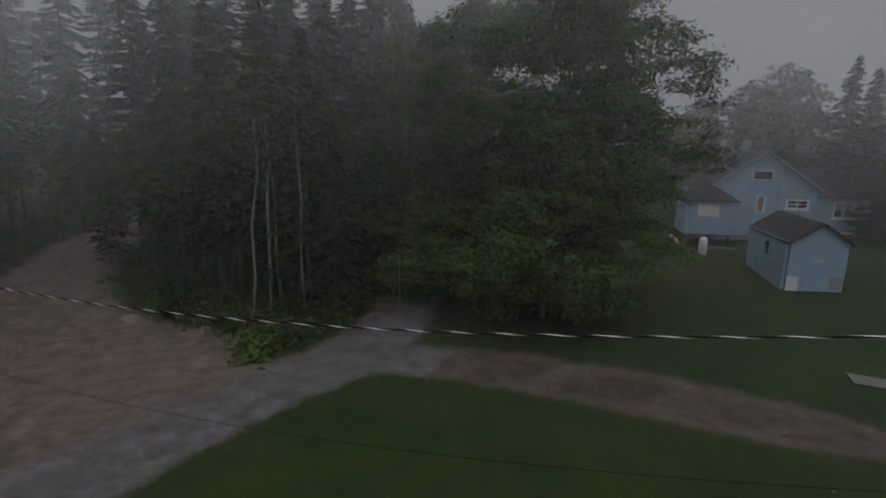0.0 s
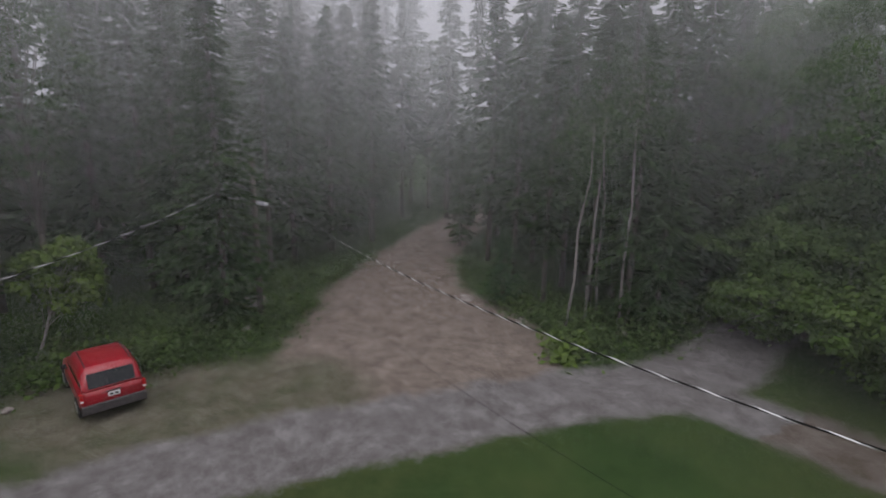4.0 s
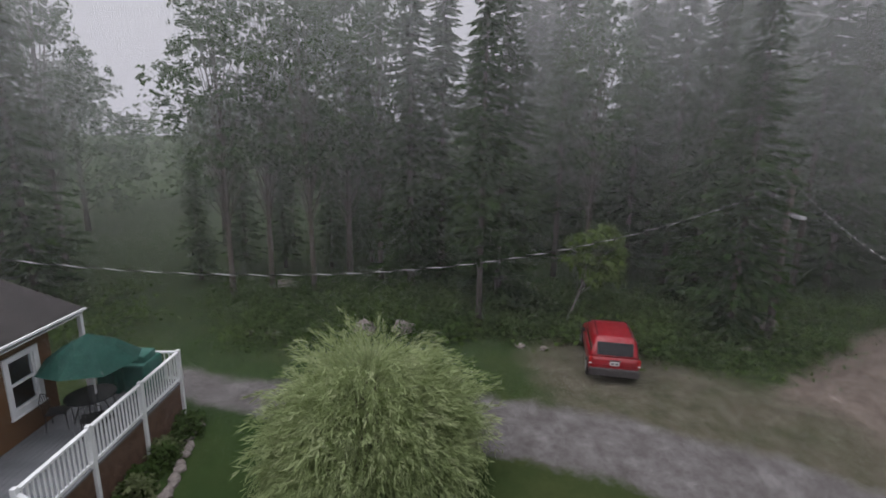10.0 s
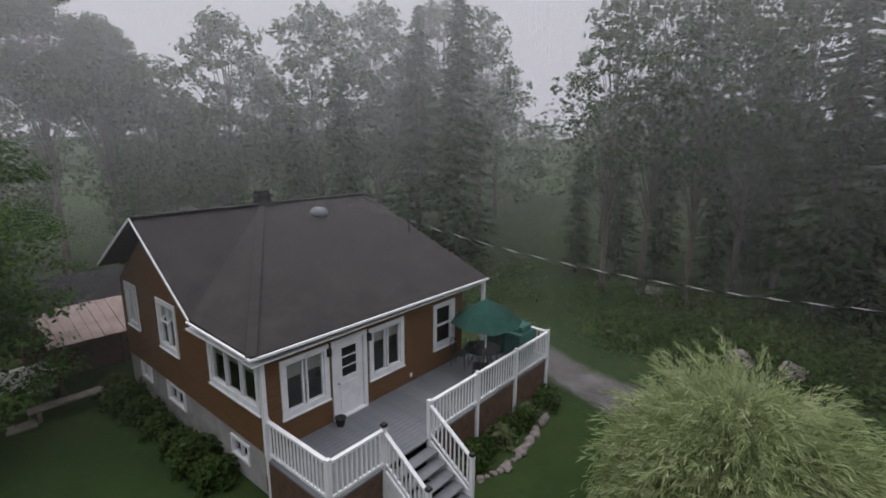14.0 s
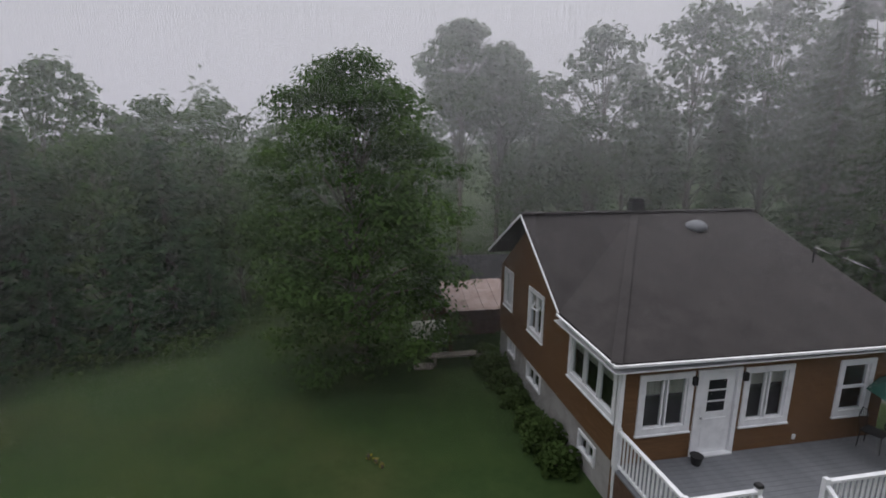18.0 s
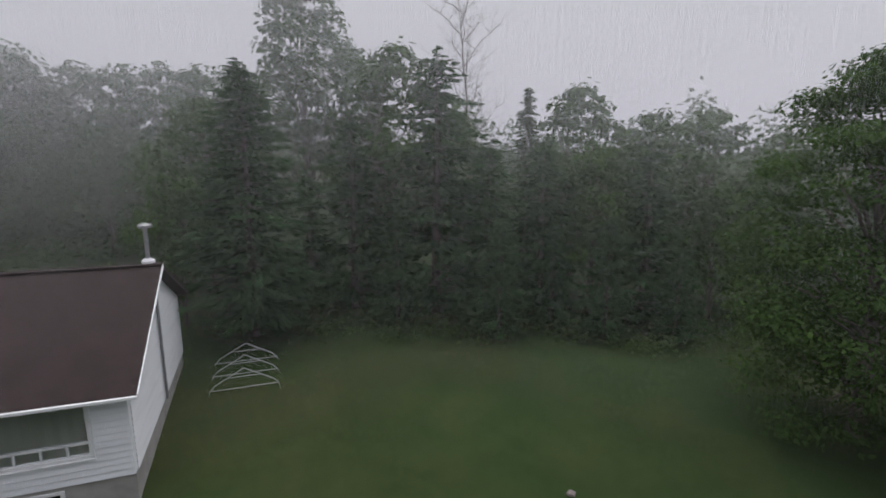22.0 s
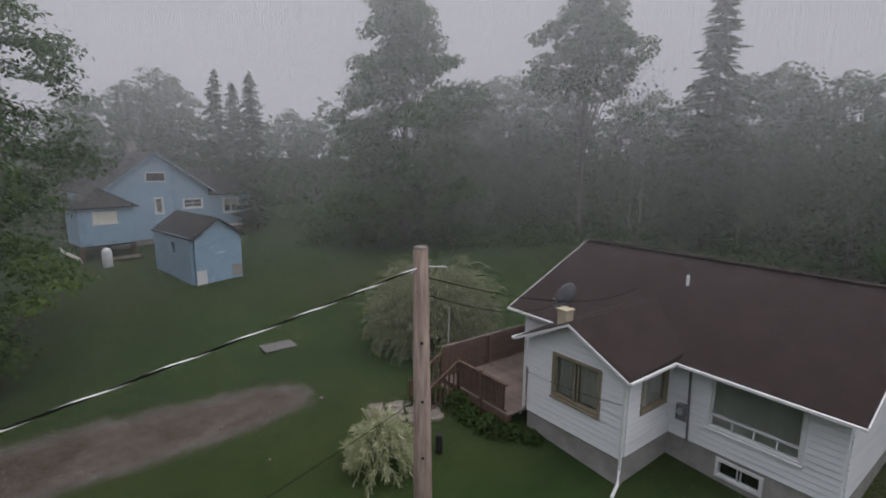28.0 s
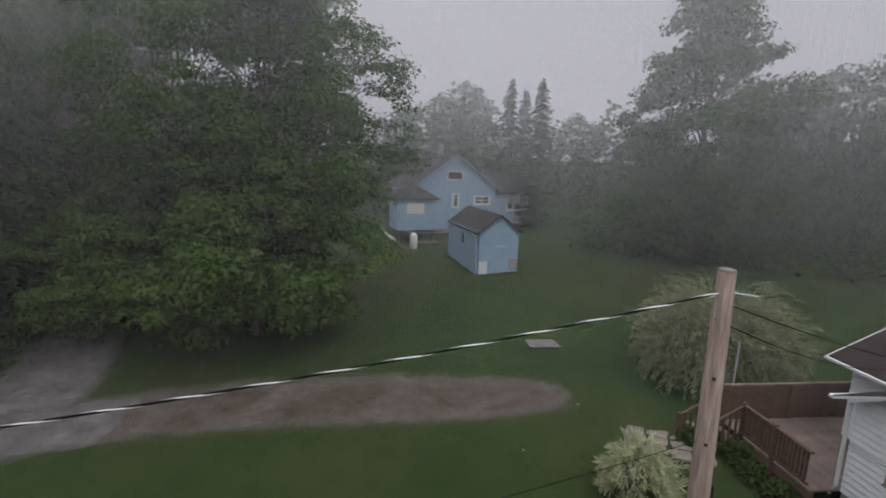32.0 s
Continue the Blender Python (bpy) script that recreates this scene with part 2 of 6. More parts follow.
def glass_material():
    mat = bpy.data.materials.new("window_glass")
    n, l = link_nodes(mat)
    b = n["Principled BSDF"]
    b.inputs["Base Color"].default_value = (0.85, 0.9, 0.9, 1)
    b.inputs["Roughness"].default_value = 0.03
    b.inputs["IOR"].default_value = 1.5
    b.inputs["Transmission Weight"].default_value = 1.0
    return mat


M["glass"] = glass_material()
M["leaf_maple"] = leaf_material("maple_leaves", [(0.03, 0.06, 0.016), (0.058, 0.106, 0.028), (0.098, 0.165, 0.042)])
M["leaf_light"] = leaf_material("young_maple_leaves", [(0.046, 0.084, 0.021), (0.08, 0.136, 0.034), (0.13, 0.2, 0.052)])
M["leaf_wood"] = leaf_material("poplar_leaves", [(0.032, 0.06, 0.02), (0.053, 0.094, 0.03), (0.08, 0.13, 0.043)])
M["needle"] = leaf_material("spruce_needles", [(0.026, 0.05, 0.017), (0.046, 0.082, 0.027), (0.076, 0.122, 0.041)])
M["needle_pine"] = leaf_material("pine_needles", [(0.028, 0.066, 0.025), (0.046, 0.096, 0.036), (0.076, 0.14, 0.053)])
M["fern"] = leaf_material("weed_leaves", [(0.04, 0.068, 0.02), (0.065, 0.104, 0.032), (0.1, 0.148, 0.048)])
M["fern_bright"] = leaf_material("bright_fern_leaves", [(0.08, 0.13, 0.03), (0.13, 0.19, 0.048)])
M["willow"] = leaf_material("pale_willow_leaves", [(0.2, 0.25, 0.11), (0.32, 0.38, 0.19), (0.46, 0.5, 0.3)], glow_through=0.35, scale=1.5)
M["variegated"] = leaf_material("cream_edged_leaves", [(0.3, 0.34, 0.18), (0.46, 0.48, 0.3), (0.6, 0.6, 0.44)], glow_through=0.35, scale=2.0)
M["shrub_pale"] = leaf_material("dusty_pale_shrub_leaves", [(0.18, 0.2, 0.11), (0.27, 0.29, 0.18), (0.36, 0.37, 0.25)], glow_through=0.35, scale=1.5)
M["willow_grey"] = leaf_material("grey_green_shrub_leaves", [(0.1, 0.13, 0.06), (0.16, 0.19, 0.095), (0.22, 0.25, 0.13)], scale=1.5)


# ---------------------------------------------------------------- ground
ROAD = [((-16.2, -14), 0.8), ((-15.6, -11), 0.8), ((-14.8, -8.2), 0.8), ((-13.9, -4), 1.2), ((-13.3, 0.9), 1.4), ((-12.4, 4.5), 1.5), ((-10.6, 7.8), 1.55), ((-8.3, 11.2), 1.6), ((-6.2, 14.2), 1.5),
        ((-3.4, 17.6), 1.7), ((-2.1, 20.5), 1.6), ((-1.9, 23.3), 1.5), ((-0.3, 29), 1.6), ((2.4, 37.7), 1.6), ((6, 50), 1.5), ((10, 72), 1.4)]
SPUR = [((-3.0, 17.4), 1.4), ((0, 17.0), 1.2), ((3.2, 16.0), 1.25), ((7.2, 14.1), 1.35), ((9.7, 12.6), 1.1), ((11.3, 12.0), 0.85)]
EARTH = [((-10.6, 12.4), 4.0), ((-12.2, 14.9), 5.6), ((-14.6, 17.0), 4.9), ((-18, 19.7), 3.8), ((-21.5, 25.5), 2.9), ((-25, 33), 2.7), ((-28.3, 43), 2.6), ((-30, 56), 2.6), ((-29, 75), 2.5)]
YARD = [((-17.4, 5.0), 2.4), ((-14.5, 6.4), 3.4), ((-13.2, 8.6), 3.2)]


def way(p, line):
    """How far p lies outside a way of changing half-width: below nought inside."""
    best = np.full(len(p), 99.0)
    for ((x0, y0), w0), ((x1, y1), w1) in zip(line, line[1:]):
        d = np.array([x1 - x0, y1 - y0])
        s = np.clip(((p - (x0, y0)) @ d) / (d @ d), 0, 1)
        q = np.linalg.norm(p - np.array([x0, y0]) - s[:, None] * d, axis=1)
        best = np.minimum(best, q - (w0 + (w1 - w0) * s))
    return best


def rise(x, y):
    """The lie of the land: rising gently to the east, falling to the south, and rising a little to the woods."""
    far = np.maximum(0, np.hypot(x, y) - 26)
    east = 0.87 * x + 0.5 * y
    south = -13 - y
    return far * 0.02 + 0.0175 * (east + np.sqrt(east ** 2 + 36)) - 0.022 * (south + np.sqrt(south ** 2 + 16)) + 0.05 * np.sin(x * 0.35 + 1) * np.sin(y * 0.31) - 0.25 * np.exp(-((x - 12) ** 2 + (y + 0.5) ** 2) / 22)


def ground_material():
    mat = bpy.data.materials.new("lawn_gravel_and_earth")
    n, l = link_nodes(mat)
    b = n["Principled BSDF"]
    b.inputs["Roughness"].default_value, b.inputs["Specular IOR Level"].default_value = 0.95, 0.15
    tc = n.new("ShaderNodeTexCoord")

    def noise_node(scale, detail=6.0, rough=0.65):
        t = n.new("ShaderNodeTexNoise")
        t.inputs["Scale"].default_value, t.inputs["Detail"].default_value, t.inputs["Roughness"].default_value = scale, detail, rough
        l.new(tc.outputs["Object"], t.inputs["Vector"])
        return t.outputs[0]

    def ramp(src, stops):
        r = n.new("ShaderNodeValToRGB")
        e = r.color_ramp.elements
        while len(e) < len(stops):
            e.new(0.5)
        for k, (p, c) in enumerate(stops):
            e[k].position, e[k].color = p, (*c, 1)
        l.new(src, r.inputs[0])
        return r.outputs[0]

    def math_node(op, a, c):
        m = n.new("ShaderNodeMath")
        m.operation = op
        for k, v in enumerate((a, c)):
            if isinstance(v, float):
                m.inputs[k].default_value = v
            else:
                l.new(v, m.inputs[k])
        return m.outputs[0]

    def mix(fac, a, c):
        m = n.new("ShaderNodeMix")
        m.data_type = "RGBA"
        l.new(fac, m.inputs[0])
        l.new(a, m.inputs[6])
        l.new(c, m.inputs[7])
        return m.outputs[2]

    def zone(name, ragged, soft):
        a = n.new("ShaderNodeAttribute")
        a.attribute_name = name
        d = math_node("ADD", a.outputs["Fac"], math_node("MULTIPLY", math_node("SUBTRACT", noise_node(1.1, 8, 0.75), 0.5), ragged))
        m = n.new("ShaderNodeMapRange")
        m.inputs["From Min"].default_value, m.inputs["From Max"].default_value = soft, -soft
        l.new(d, m.inputs[0])
        return m.outputs[0]

    grass = ramp(noise_node(0.35, 9, 0.7), [(0.3, (0.018, 0.037, 0.011)), (0.5, (0.027, 0.052, 0.015)), (0.7, (0.042, 0.068, 0.02))])
    grass = mix(ramp(noise_node(45, 3), [(0.42, (0, 0, 0)), (0.72, (0.6, 0.6, 0.6))]), grass, ramp(noise_node(3), [(0.3, (0.026, 0.048, 0.012)), (0.7, (0.058, 0.086, 0.029))]))
    olive = ramp(noise_node(2.2, 8, 0.7), [(0.3, (0.032, 0.04, 0.014)), (0.7, (0.068, 0.07, 0.028))])
    grass = mix(ramp(noise_node(0.09, 5, 0.6), [(0.44, (0, 0, 0)), (0.62, (0.6, 0.6, 0.6))]), grass, olive)
    weeds = ramp(noise_node(1.5, 9, 0.75), [(0.3, (0.014, 0.03, 0.008)), (0.5, (0.028, 0.05, 0.014)), (0.7, (0.05, 0.06, 0.025))])
    gravel = ramp(noise_node(1.3, 12, 0.8), [(0.34, (0.08, 0.072, 0.07)), (0.46, (0.12, 0.11, 0.11)), (0.56, (0.16, 0.15, 0.152)), (0.68, (0.25, 0.238, 0.238))])
    gravel = mix(ramp(noise_node(26, 5), [(0.5, (0, 0, 0)), (0.75, (0.6, 0.6, 0.6))]), gravel, ramp(noise_node(11), [(0.3, (0.07, 0.062, 0.058)), (0.7, (0.3, 0.285, 0.275))]))
    earth = ramp(noise_node(1.4, 12, 0.82), [(0.32, (0.09, 0.07, 0.058)), (0.46, (0.136, 0.109, 0.093)), (0.56, (0.185, 0.152, 0.132)), (0.68, (0.29, 0.248, 0.22))])
    col = mix(zone("weeds", 5.0, 0.8), grass, weeds)
    col = mix(zone("earth", 2.2, 0.35), col, earth)
    col = mix(zone("yard", 2.0, 0.7), col, mix(noise_node(0.8, 5), weeds, earth))
    col = mix(zone("gravel", 1.5, 0.25), col, gravel)
    drive = ramp(noise_node(0.8, 12, 0.8), [(0.34, (0.05, 0.05, 0.028)), (0.45, (0.085, 0.068, 0.055)), (0.55, (0.115, 0.096, 0.084)), (0.66, (0.18, 0.158, 0.146))])
    col = mix(zone("spur", 1.3, 0.5), col, drive)
    l.new(col, b.inputs["Base Color"])
    bp = n.new("ShaderNodeBump")
    bp.inputs["Strength"].default_value, bp.inputs["Distance"].default_value = 0.6, 0.06
    l.new(noise_node(28, 6, 0.7), bp.inputs["Height"])
    l.new(bp.outputs[0], b.inputs["Normal"])
    return mat


M["ground"] = ground_material()


def build_ground():
    def axis(lo, hi, step):
        inner = list(np.arange(lo, hi + 0.01, step))
        return np.array([-4000, -1200, -400, -160, -100, -75, -60, -50] + inner + [50, 60, 75, 100, 160, 400, 1200, 4000.0])
    xs, ys = axis(-42, 42, 0.5), axis(-42, 42, 0.5)
    gx, gy = np.meshgrid(xs, ys)
    p = np.stack([gx.ravel(), gy.ravel()], 1)
    z = rise(p[:, 0] * np.minimum(1, 150 / np.maximum(1, np.hypot(*p.T))), p[:, 1] * np.minimum(1, 150 / np.maximum(1, np.hypot(*p.T))))
    spur = way(p, SPUR)
    gravel = np.minimum(way(p, ROAD), spur)
    earth, yard = way(p, EARTH), way(p, YARD)
    z = z + np.where(earth < 1.5, 0.12 * np.sin(p[:, 0] * 1.7) * np.sin(p[:, 1] * 1.3), 0) - np.where(gravel < 0, 0.05, 0)
    # woods floor: outside the clearing
    r, a = np.hypot(p[:, 0], p[:, 1]), np.degrees(np.arctan2(p[:, 0], p[:, 1]))
    edge = np.interp(a, [-180, -165, -120, -110, -95, -70, -57, -33, -18, -6, 6, 16, 24, 40, 70, 100, 110, 125, 132, 150, 164, 180],
                     [24, 24, 22, 19.3, 18.8, 18, 20.5, 20, 18.5, 18.5, 22, 24, 36, 46, 42, 32, 19.5, 19, 19.6, 24.2, 22.6, 24])
    weeds = edge - r
    k = len(xs)
    faces = [(j * k + i, j * k + i + 1, (j + 1) * k + i + 1, (j + 1) * k + i) for j in range(len(ys) - 1) for i in range(k - 1)]
    kinds = {"ground": [], "gravel_road": [], "earth_track": []}
    for f in faces:
        i = f[0]
        kinds["gravel_road" if max(gravel[j] for j in f) < 0 else "earth_track" if max(earth[j] for j in f) < -0.2 else "ground"].append(f)
    labels = {"ground": ("mown lawn running into weedy forest floor", "ground"), "gravel_road": ("grey gravel drive, worn and puddled", "road"),
              "earth_track": ("bare brown graded earth track climbing into the woods", "track")}
    for name, fs in kinds.items():
        used = sorted({i for f in fs for i in f})
        index = {i: q for q, i in enumerate(used)}
        mesh = bpy.data.meshes.new(name)
        mesh.from_pydata([(p[i, 0], p[i, 1], z[i]) for i in used], [], [[index[i] for i in f] for f in fs])
        for key, values in (("gravel", gravel), ("spur", np.where(way(p, ROAD) < 1.5, 9, spur)), ("earth", earth), ("yard", yard), ("weeds", weeds)):
            at = mesh.attributes.new(key, "FLOAT", "POINT")
            at.data.foreach_set("value", np.asarray(values, dtype=np.float32)[used])
        ob = finish(name, mesh, M["ground"], smooth=True)
        tagged(ob, *labels[name], kind="structure")


build_ground()


def land(x, y):
    return float(rise(np.array([x]), np.array([y]))[0])


# ---------------------------------------------------------------- trees
rng = np.random.default_rng(7)


def cards(centres, size, flat=0.0, long=1.0, rnd=rng, face=None):
    """Rhombic leaves at centres, turned every way; flat lays them more level, face turns them outwards."""
    k = len(centres)
    nrm = rnd.normal(size=(k, 3))
    if face is not None:
        nrm = nrm * 0.33 + face
    nrm[:, 2] += flat * np.sign(nrm[:, 2] + 1e-6) * 2
    nrm /= np.linalg.norm(nrm, axis=1)[:, None]
    a = np.cross(nrm, rnd.normal(size=(k, 3)))
    a /= np.linalg.norm(a, axis=1)[:, None]
    b = np.cross(nrm, a)
    s = (size * rnd.uniform(0.6, 1.3, k))[:, None]
    a, b = a * s * long, b * s * 0.62
    return np.stack([centres - a, centres - b + a * 0.15, centres + a, centres + b + a * 0.15], 1)


def limb_path(start, direction, length, bend, rnd, steps=5):
    p, d, pts = np.array(start, float), np.array(direction, float), []
    for _ in range(steps + 1):
        pts.append(tuple(p))
        d = d / np.linalg.norm(d)
        p = p + d * length / steps
        d = d + rnd.normal(size=3) * bend + (0, 0, 0.08)
    return pts


def broadleaf(name, height, radius, base, leaves, size, leaf, bark="bark", seed=1, lobes=34, trunk_r=0.2, gap=1.0, wild=0.0, low=0.16, tier=0.72, label="", category="tree", group="woodland trees"):
    """A leafy tree: tapered trunk, limbs, and boughs of leaf clumps with gaps between; wild makes its outline uneven."""
    rnd = np.random.default_rng(seed)
    root = empty(name, Matrix(), label, category, group)
    bm = bmesh.new()
    lean = rnd.normal(size=2) * 0.3
    trunk = [(lean[0] * s * s * 1.5, lean[1] * s * s * 1.5, -0.3 + height * 0.86 * s) for s in np.linspace(0, 1, 8)]
    tube(bm, trunk, [trunk_r * (1.25 - 1.12 * s) for s in np.linspace(0, 1, 8)], 8)
    part("trunk", bm, M[bark], root, smooth=True)
    bm = bmesh.new()
    pts, out, sizes = [], [], []
    puff = radius * 0.15 + 0.1
    for i in range(lobes):
        u = (i + 0.5) / lobes
        zc = base + (height - base) * (0.05 + 0.9 * u)
        prof = math.sin(math.pi * min(1, low + (1 - low) * u ** 0.9)) ** 0.7
        rr = radius * prof * (rnd.uniform(0.4, 0.9) + wild * rnd.normal() * 0.5)
        an = i * 2.399 + rnd.normal() * 0.3
        c = np.array([rr * math.cos(an), rr * math.sin(an), zc + wild * rnd.normal()])
        w = rnd.uniform(0.75, 1.25) * (0.6 + 0.5 * prof)
        s = min(0.95, max(0.15, (zc - base * 0.3) / height * 0.85))
        st = np.array([np.interp(s, np.linspace(0, 1, 8), [t[q] for t in trunk]) for q in range(3)])
        tube(bm, [tuple(st), tuple(st * 0.5 + c * 0.5 + (0, 0, 0.25)), tuple(c)], [trunk_r * 0.34 * (1.1 - s * 0.6), trunk_r * 0.2, 0.015], 5)
        # clumps of leaves round the end of each limb
        k = int(7 + 4 * w)
        d = rnd.normal(size=(k, 3)) + (0.5 * math.cos(an), 0.5 * math.sin(an), 0.25)
        d /= np.linalg.norm(d, axis=1)[:, None]
        pc = c + d * (radius * 0.27 * w) * (1.25, 1.25, 0.7)
        for q in range(k):
            pts.append(pc[q])
            sizes.append(puff * rnd.uniform(0.65, 1.3) * (1.15 - 0.25 * gap))
    tagged(part("limb", bm, M[bark], root, smooth=True), kind="stuff")
    sizes, pts = np.array(sizes), np.array(pts)
    share = sizes ** 2
    count = np.maximum(4, (leaves * share / share.sum()).astype(int))
    which = np.repeat(np.arange(len(pts)), count)
    d = rnd.normal(size=(len(which), 3))
    d[:, 2] = np.where(d[:, 2] < 0, d[:, 2] * 0.6, d[:, 2])
    d /= np.linalg.norm(d, axis=1)[:, None]
    shell = rnd.uniform(0.25, 1.0, len(which)) ** 0.5 * (1 + 0.14 * rnd.normal(size=len(which)))
    pos = pts[which] + d * (shell * sizes[which])[:, None] * (1.25, 1.25, tier)
    crown = quads_mesh("crown", cards(pos, size, flat=0.12, rnd=rnd, face=d + (0, 0, 0.5)))
    finish("crown", crown, M[leaf], root)
    return root


def bare_tree(name, height, radius, base, seed, label):
    """A dead tree: a thin trunk with forking limbs and fine twigs."""
    rnd = np.random.default_rng(seed)
    root = empty(name, Matrix(), label, "tree", "woodland trees")
    trunk = limb_path((0, 0, -0.3), (0.02, 0, 1), height, 0.05, rnd, 9)
    part("trunk", tube(bmesh.new(), trunk, [0.13 - 0.012 * i for i in range(len(trunk))], 7), M["birch"], root, smooth=True)
    bm, tw = bmesh.new(), bmesh.new()
    for i in range(22):
        s = base / height + (0.97 - base / height) * (i + 0.5) / 22
        st = [np.interp(s, np.linspace(0, 1, len(trunk)), [t[q] for t in trunk]) for q in range(3)]
        an = i * 2.4 + rnd.normal() * 0.3
        limb = limb_path(st, (math.cos(an), math.sin(an), 0.9), radius * (1.15 - 0.6 * s) * rnd.uniform(0.7, 1.2), 0.22, rnd, 5)
        tube(bm, limb, [0.035, 0.03, 0.024, 0.018, 0.012, 0.006], 4)
        for q in range(18):
            j = rnd.integers(1, 6)
            a = rnd.uniform(0, math.tau)
            twig = limb_path(limb[j], (math.cos(a), math.sin(a), 0.7), radius * rnd.uniform(0.18, 0.4), 0.3, rnd, 3)
            tube(tw, twig, [0.009, 0.007, 0.005, 0.003], 3)
    tagged(part("limb", bm, M["birch"], root), kind="stuff")
    tagged(part("twig", tw, M["birch"], root), kind="stuff")
    return root


def conifer(name, height, radius, base, leaf="needle", seed=1, whorl=0.42, per=7, sprays=13, size=0.26, droop=0.35, trunk_r=0.16, thin=1.0, taper=0.75, label="", group="woodland trees", bark="bark"):
    """A spruce or fir: straight trunk, whorls of boughs, sprays of needles."""
    rnd = np.random.default_rng(seed)
    root = empty(name, Matrix(), label, "conifer", group)
    bm = tube(bmesh.new(), [(0, 0, -0.3), (0.03, 0, height * 0.4), (0, 0.03, height * 0.99)], [trunk_r * 1.15, trunk_r * 0.75, 0.02], 8)
    part("trunk", bm, M[bark], root, smooth=True)
    quads, bm = [], bmesh.new()
    z = base
    while z < height * 0.985:
        u = (z - base) / (height - base)
        ln = radius * (1 - u) ** taper * (0.55 + 0.45 * min(1, u * 6)) + 0.12
        for k in range(per):
            if rnd.random() > thin:
                continue
            an = rnd.uniform(0, math.tau)
            le = ln * rnd.uniform(0.55, 1.12)
            d = np.array([math.cos(an), math.sin(an), 0])
            side = np.array([-d[1], d[0], 0])
            zb = z + rnd.uniform(-0.9, 0.9) * whorl
            m = max(3, int(sprays * le / radius) + 5)
            s = rnd.uniform(0.12, 1.0, m)
            off = rnd.normal(size=m) * 0.2 * le * (1.1 - s)
            c = d * (s * le)[:, None] + side * off[:, None]
            c[:, 2] = zb - droop * le * s ** 1.3 + 0.12 * le * s * s - np.abs(off) * 0.25
            fw = d + side * (off / (0.25 * le + 0.1))[:, None] * 0.6 + rnd.normal(size=(m, 3)) * 0.22
            fw[:, 2] -= droop * 0.8
            fw /= np.linalg.norm(fw, axis=1)[:, None]
            nn = np.cross(fw, rnd.normal(size=(m, 3)) * 0.5 + (0, 0, 1.0))
            nn /= np.linalg.norm(nn, axis=1)[:, None]
            sz = (size * rnd.uniform(0.7, 1.5, m) * (0.62 + 0.38 * (1 - u)))[:, None]
            quads.append(np.stack([c - fw * sz, c - nn * sz * 0.42, c + fw * sz * 1.25, c + nn * sz * 0.42], 1))
            if k % 3 == 0:
                tip = d * le * 0.85
                tube(bm, [(0, 0, zb), (tip[0] * 0.5, tip[1] * 0.5, zb - droop * le * 0.36), (tip[0], tip[1], zb - droop * le * 0.7)], [0.025, 0.016, 0.006], 3)
        z += whorl * rnd.uniform(0.8, 1.2) * (1.15 - 0.8 * u)
    tagged(part("bough", bm, M[bark], root), kind="stuff")
    finish("crown", quads_mesh("crown", np.concatenate(quads)), M[leaf], root)
    return root


PROTO = {}


def stand(kind, az, r, scale=1.0, label="", group="woodland trees", turn=None, tall=1.0):
    """Sets a tree of one kind at a bearing and distance; the first is the pattern itself, the rest are copies."""
    p = place(az, r)
    p.z = land(p.x, p.y)
    t = rng.uniform(0, 360) if turn is None else turn
    m = pose(*p, 0, 0, t)
    if r > 33 and kind + "_far" in PROTO:
        kind += "_far"
    root, used = PROTO[kind]
    if not used:
        PROTO[kind][1] = True
        ob = root
        ob.matrix_basis = m
    else:
        ob = copy_thing(root, m)
    ob.scale = (scale, scale, scale * tall)
    if label:
        ob["label"] = label
    ob["group"] = group
    return ob


def proto(kind, root):
    PROTO[kind] = [root, False]


dark_spruce = "dark green spruce standing in the misty woods"
proto("spruce_a", conifer("spruce_tree", 17, 3.1, 0.8, seed=3, per=9, sprays=20, size=0.235, label=dark_spruce))
proto("spruce_b", conifer("spruce_tree", 15, 2.7, 1.2, seed=4, per=8, sprays=18, size=0.23, label=dark_spruce))
proto("spruce_c", conifer("spruce_tree", 19, 2.6, 4.2, seed=5, per=8, sprays=16, thin=0.9, label="tall thin-crowned spruce with a bare lower trunk"))
proto("spruce_a_far", conifer("spruce_tree", 17, 3.1, 0.8, seed=33, per=7, sprays=10, size=0.36, label=dark_spruce))
proto("spruce_b_far", conifer("spruce_tree", 15, 2.7, 1.2, seed=34, per=6, sprays=10, size=0.34, label=dark_spruce))
proto("spruce_c_far", conifer("spruce_tree", 19, 2.6, 4.2, seed=35, per=6, sprays=9, size=0.34, label="tall thin-crowned spruce with a bare lower trunk"))
proto("pine", conifer("white_pine", 13, 4.3, 0.8, leaf="needle_pine", seed=8, whorl=0.42, per=12, sprays=50, size=0.21, droop=0.16, taper=0.62, trunk_r=0.2, label="broad soft-needled white pine at the lawn's edge"))
proto("pine_b", conifer("white_pine", 11, 4.0, 0.6, leaf="needle_pine", seed=9, whorl=0.5, per=9, sprays=32, size=0.23, droop=0.2, taper=0.6, trunk_r=0.18, label="bushy white pine at the lawn's edge"))
proto("poplar_a", broadleaf("poplar_tree", 17, 3.6, 5.5, 5400, 0.185, "leaf_wood", seed=11, trunk_r=0.17, label="tall poplar with a pale trunk and thin crown"))
proto("poplar_b", broadleaf("poplar_tree", 18, 3.2, 7, 3800, 0.16, "leaf_wood", seed=12, trunk_r=0.15, gap=1.6, label="tall poplar with an open, see-through crown"))
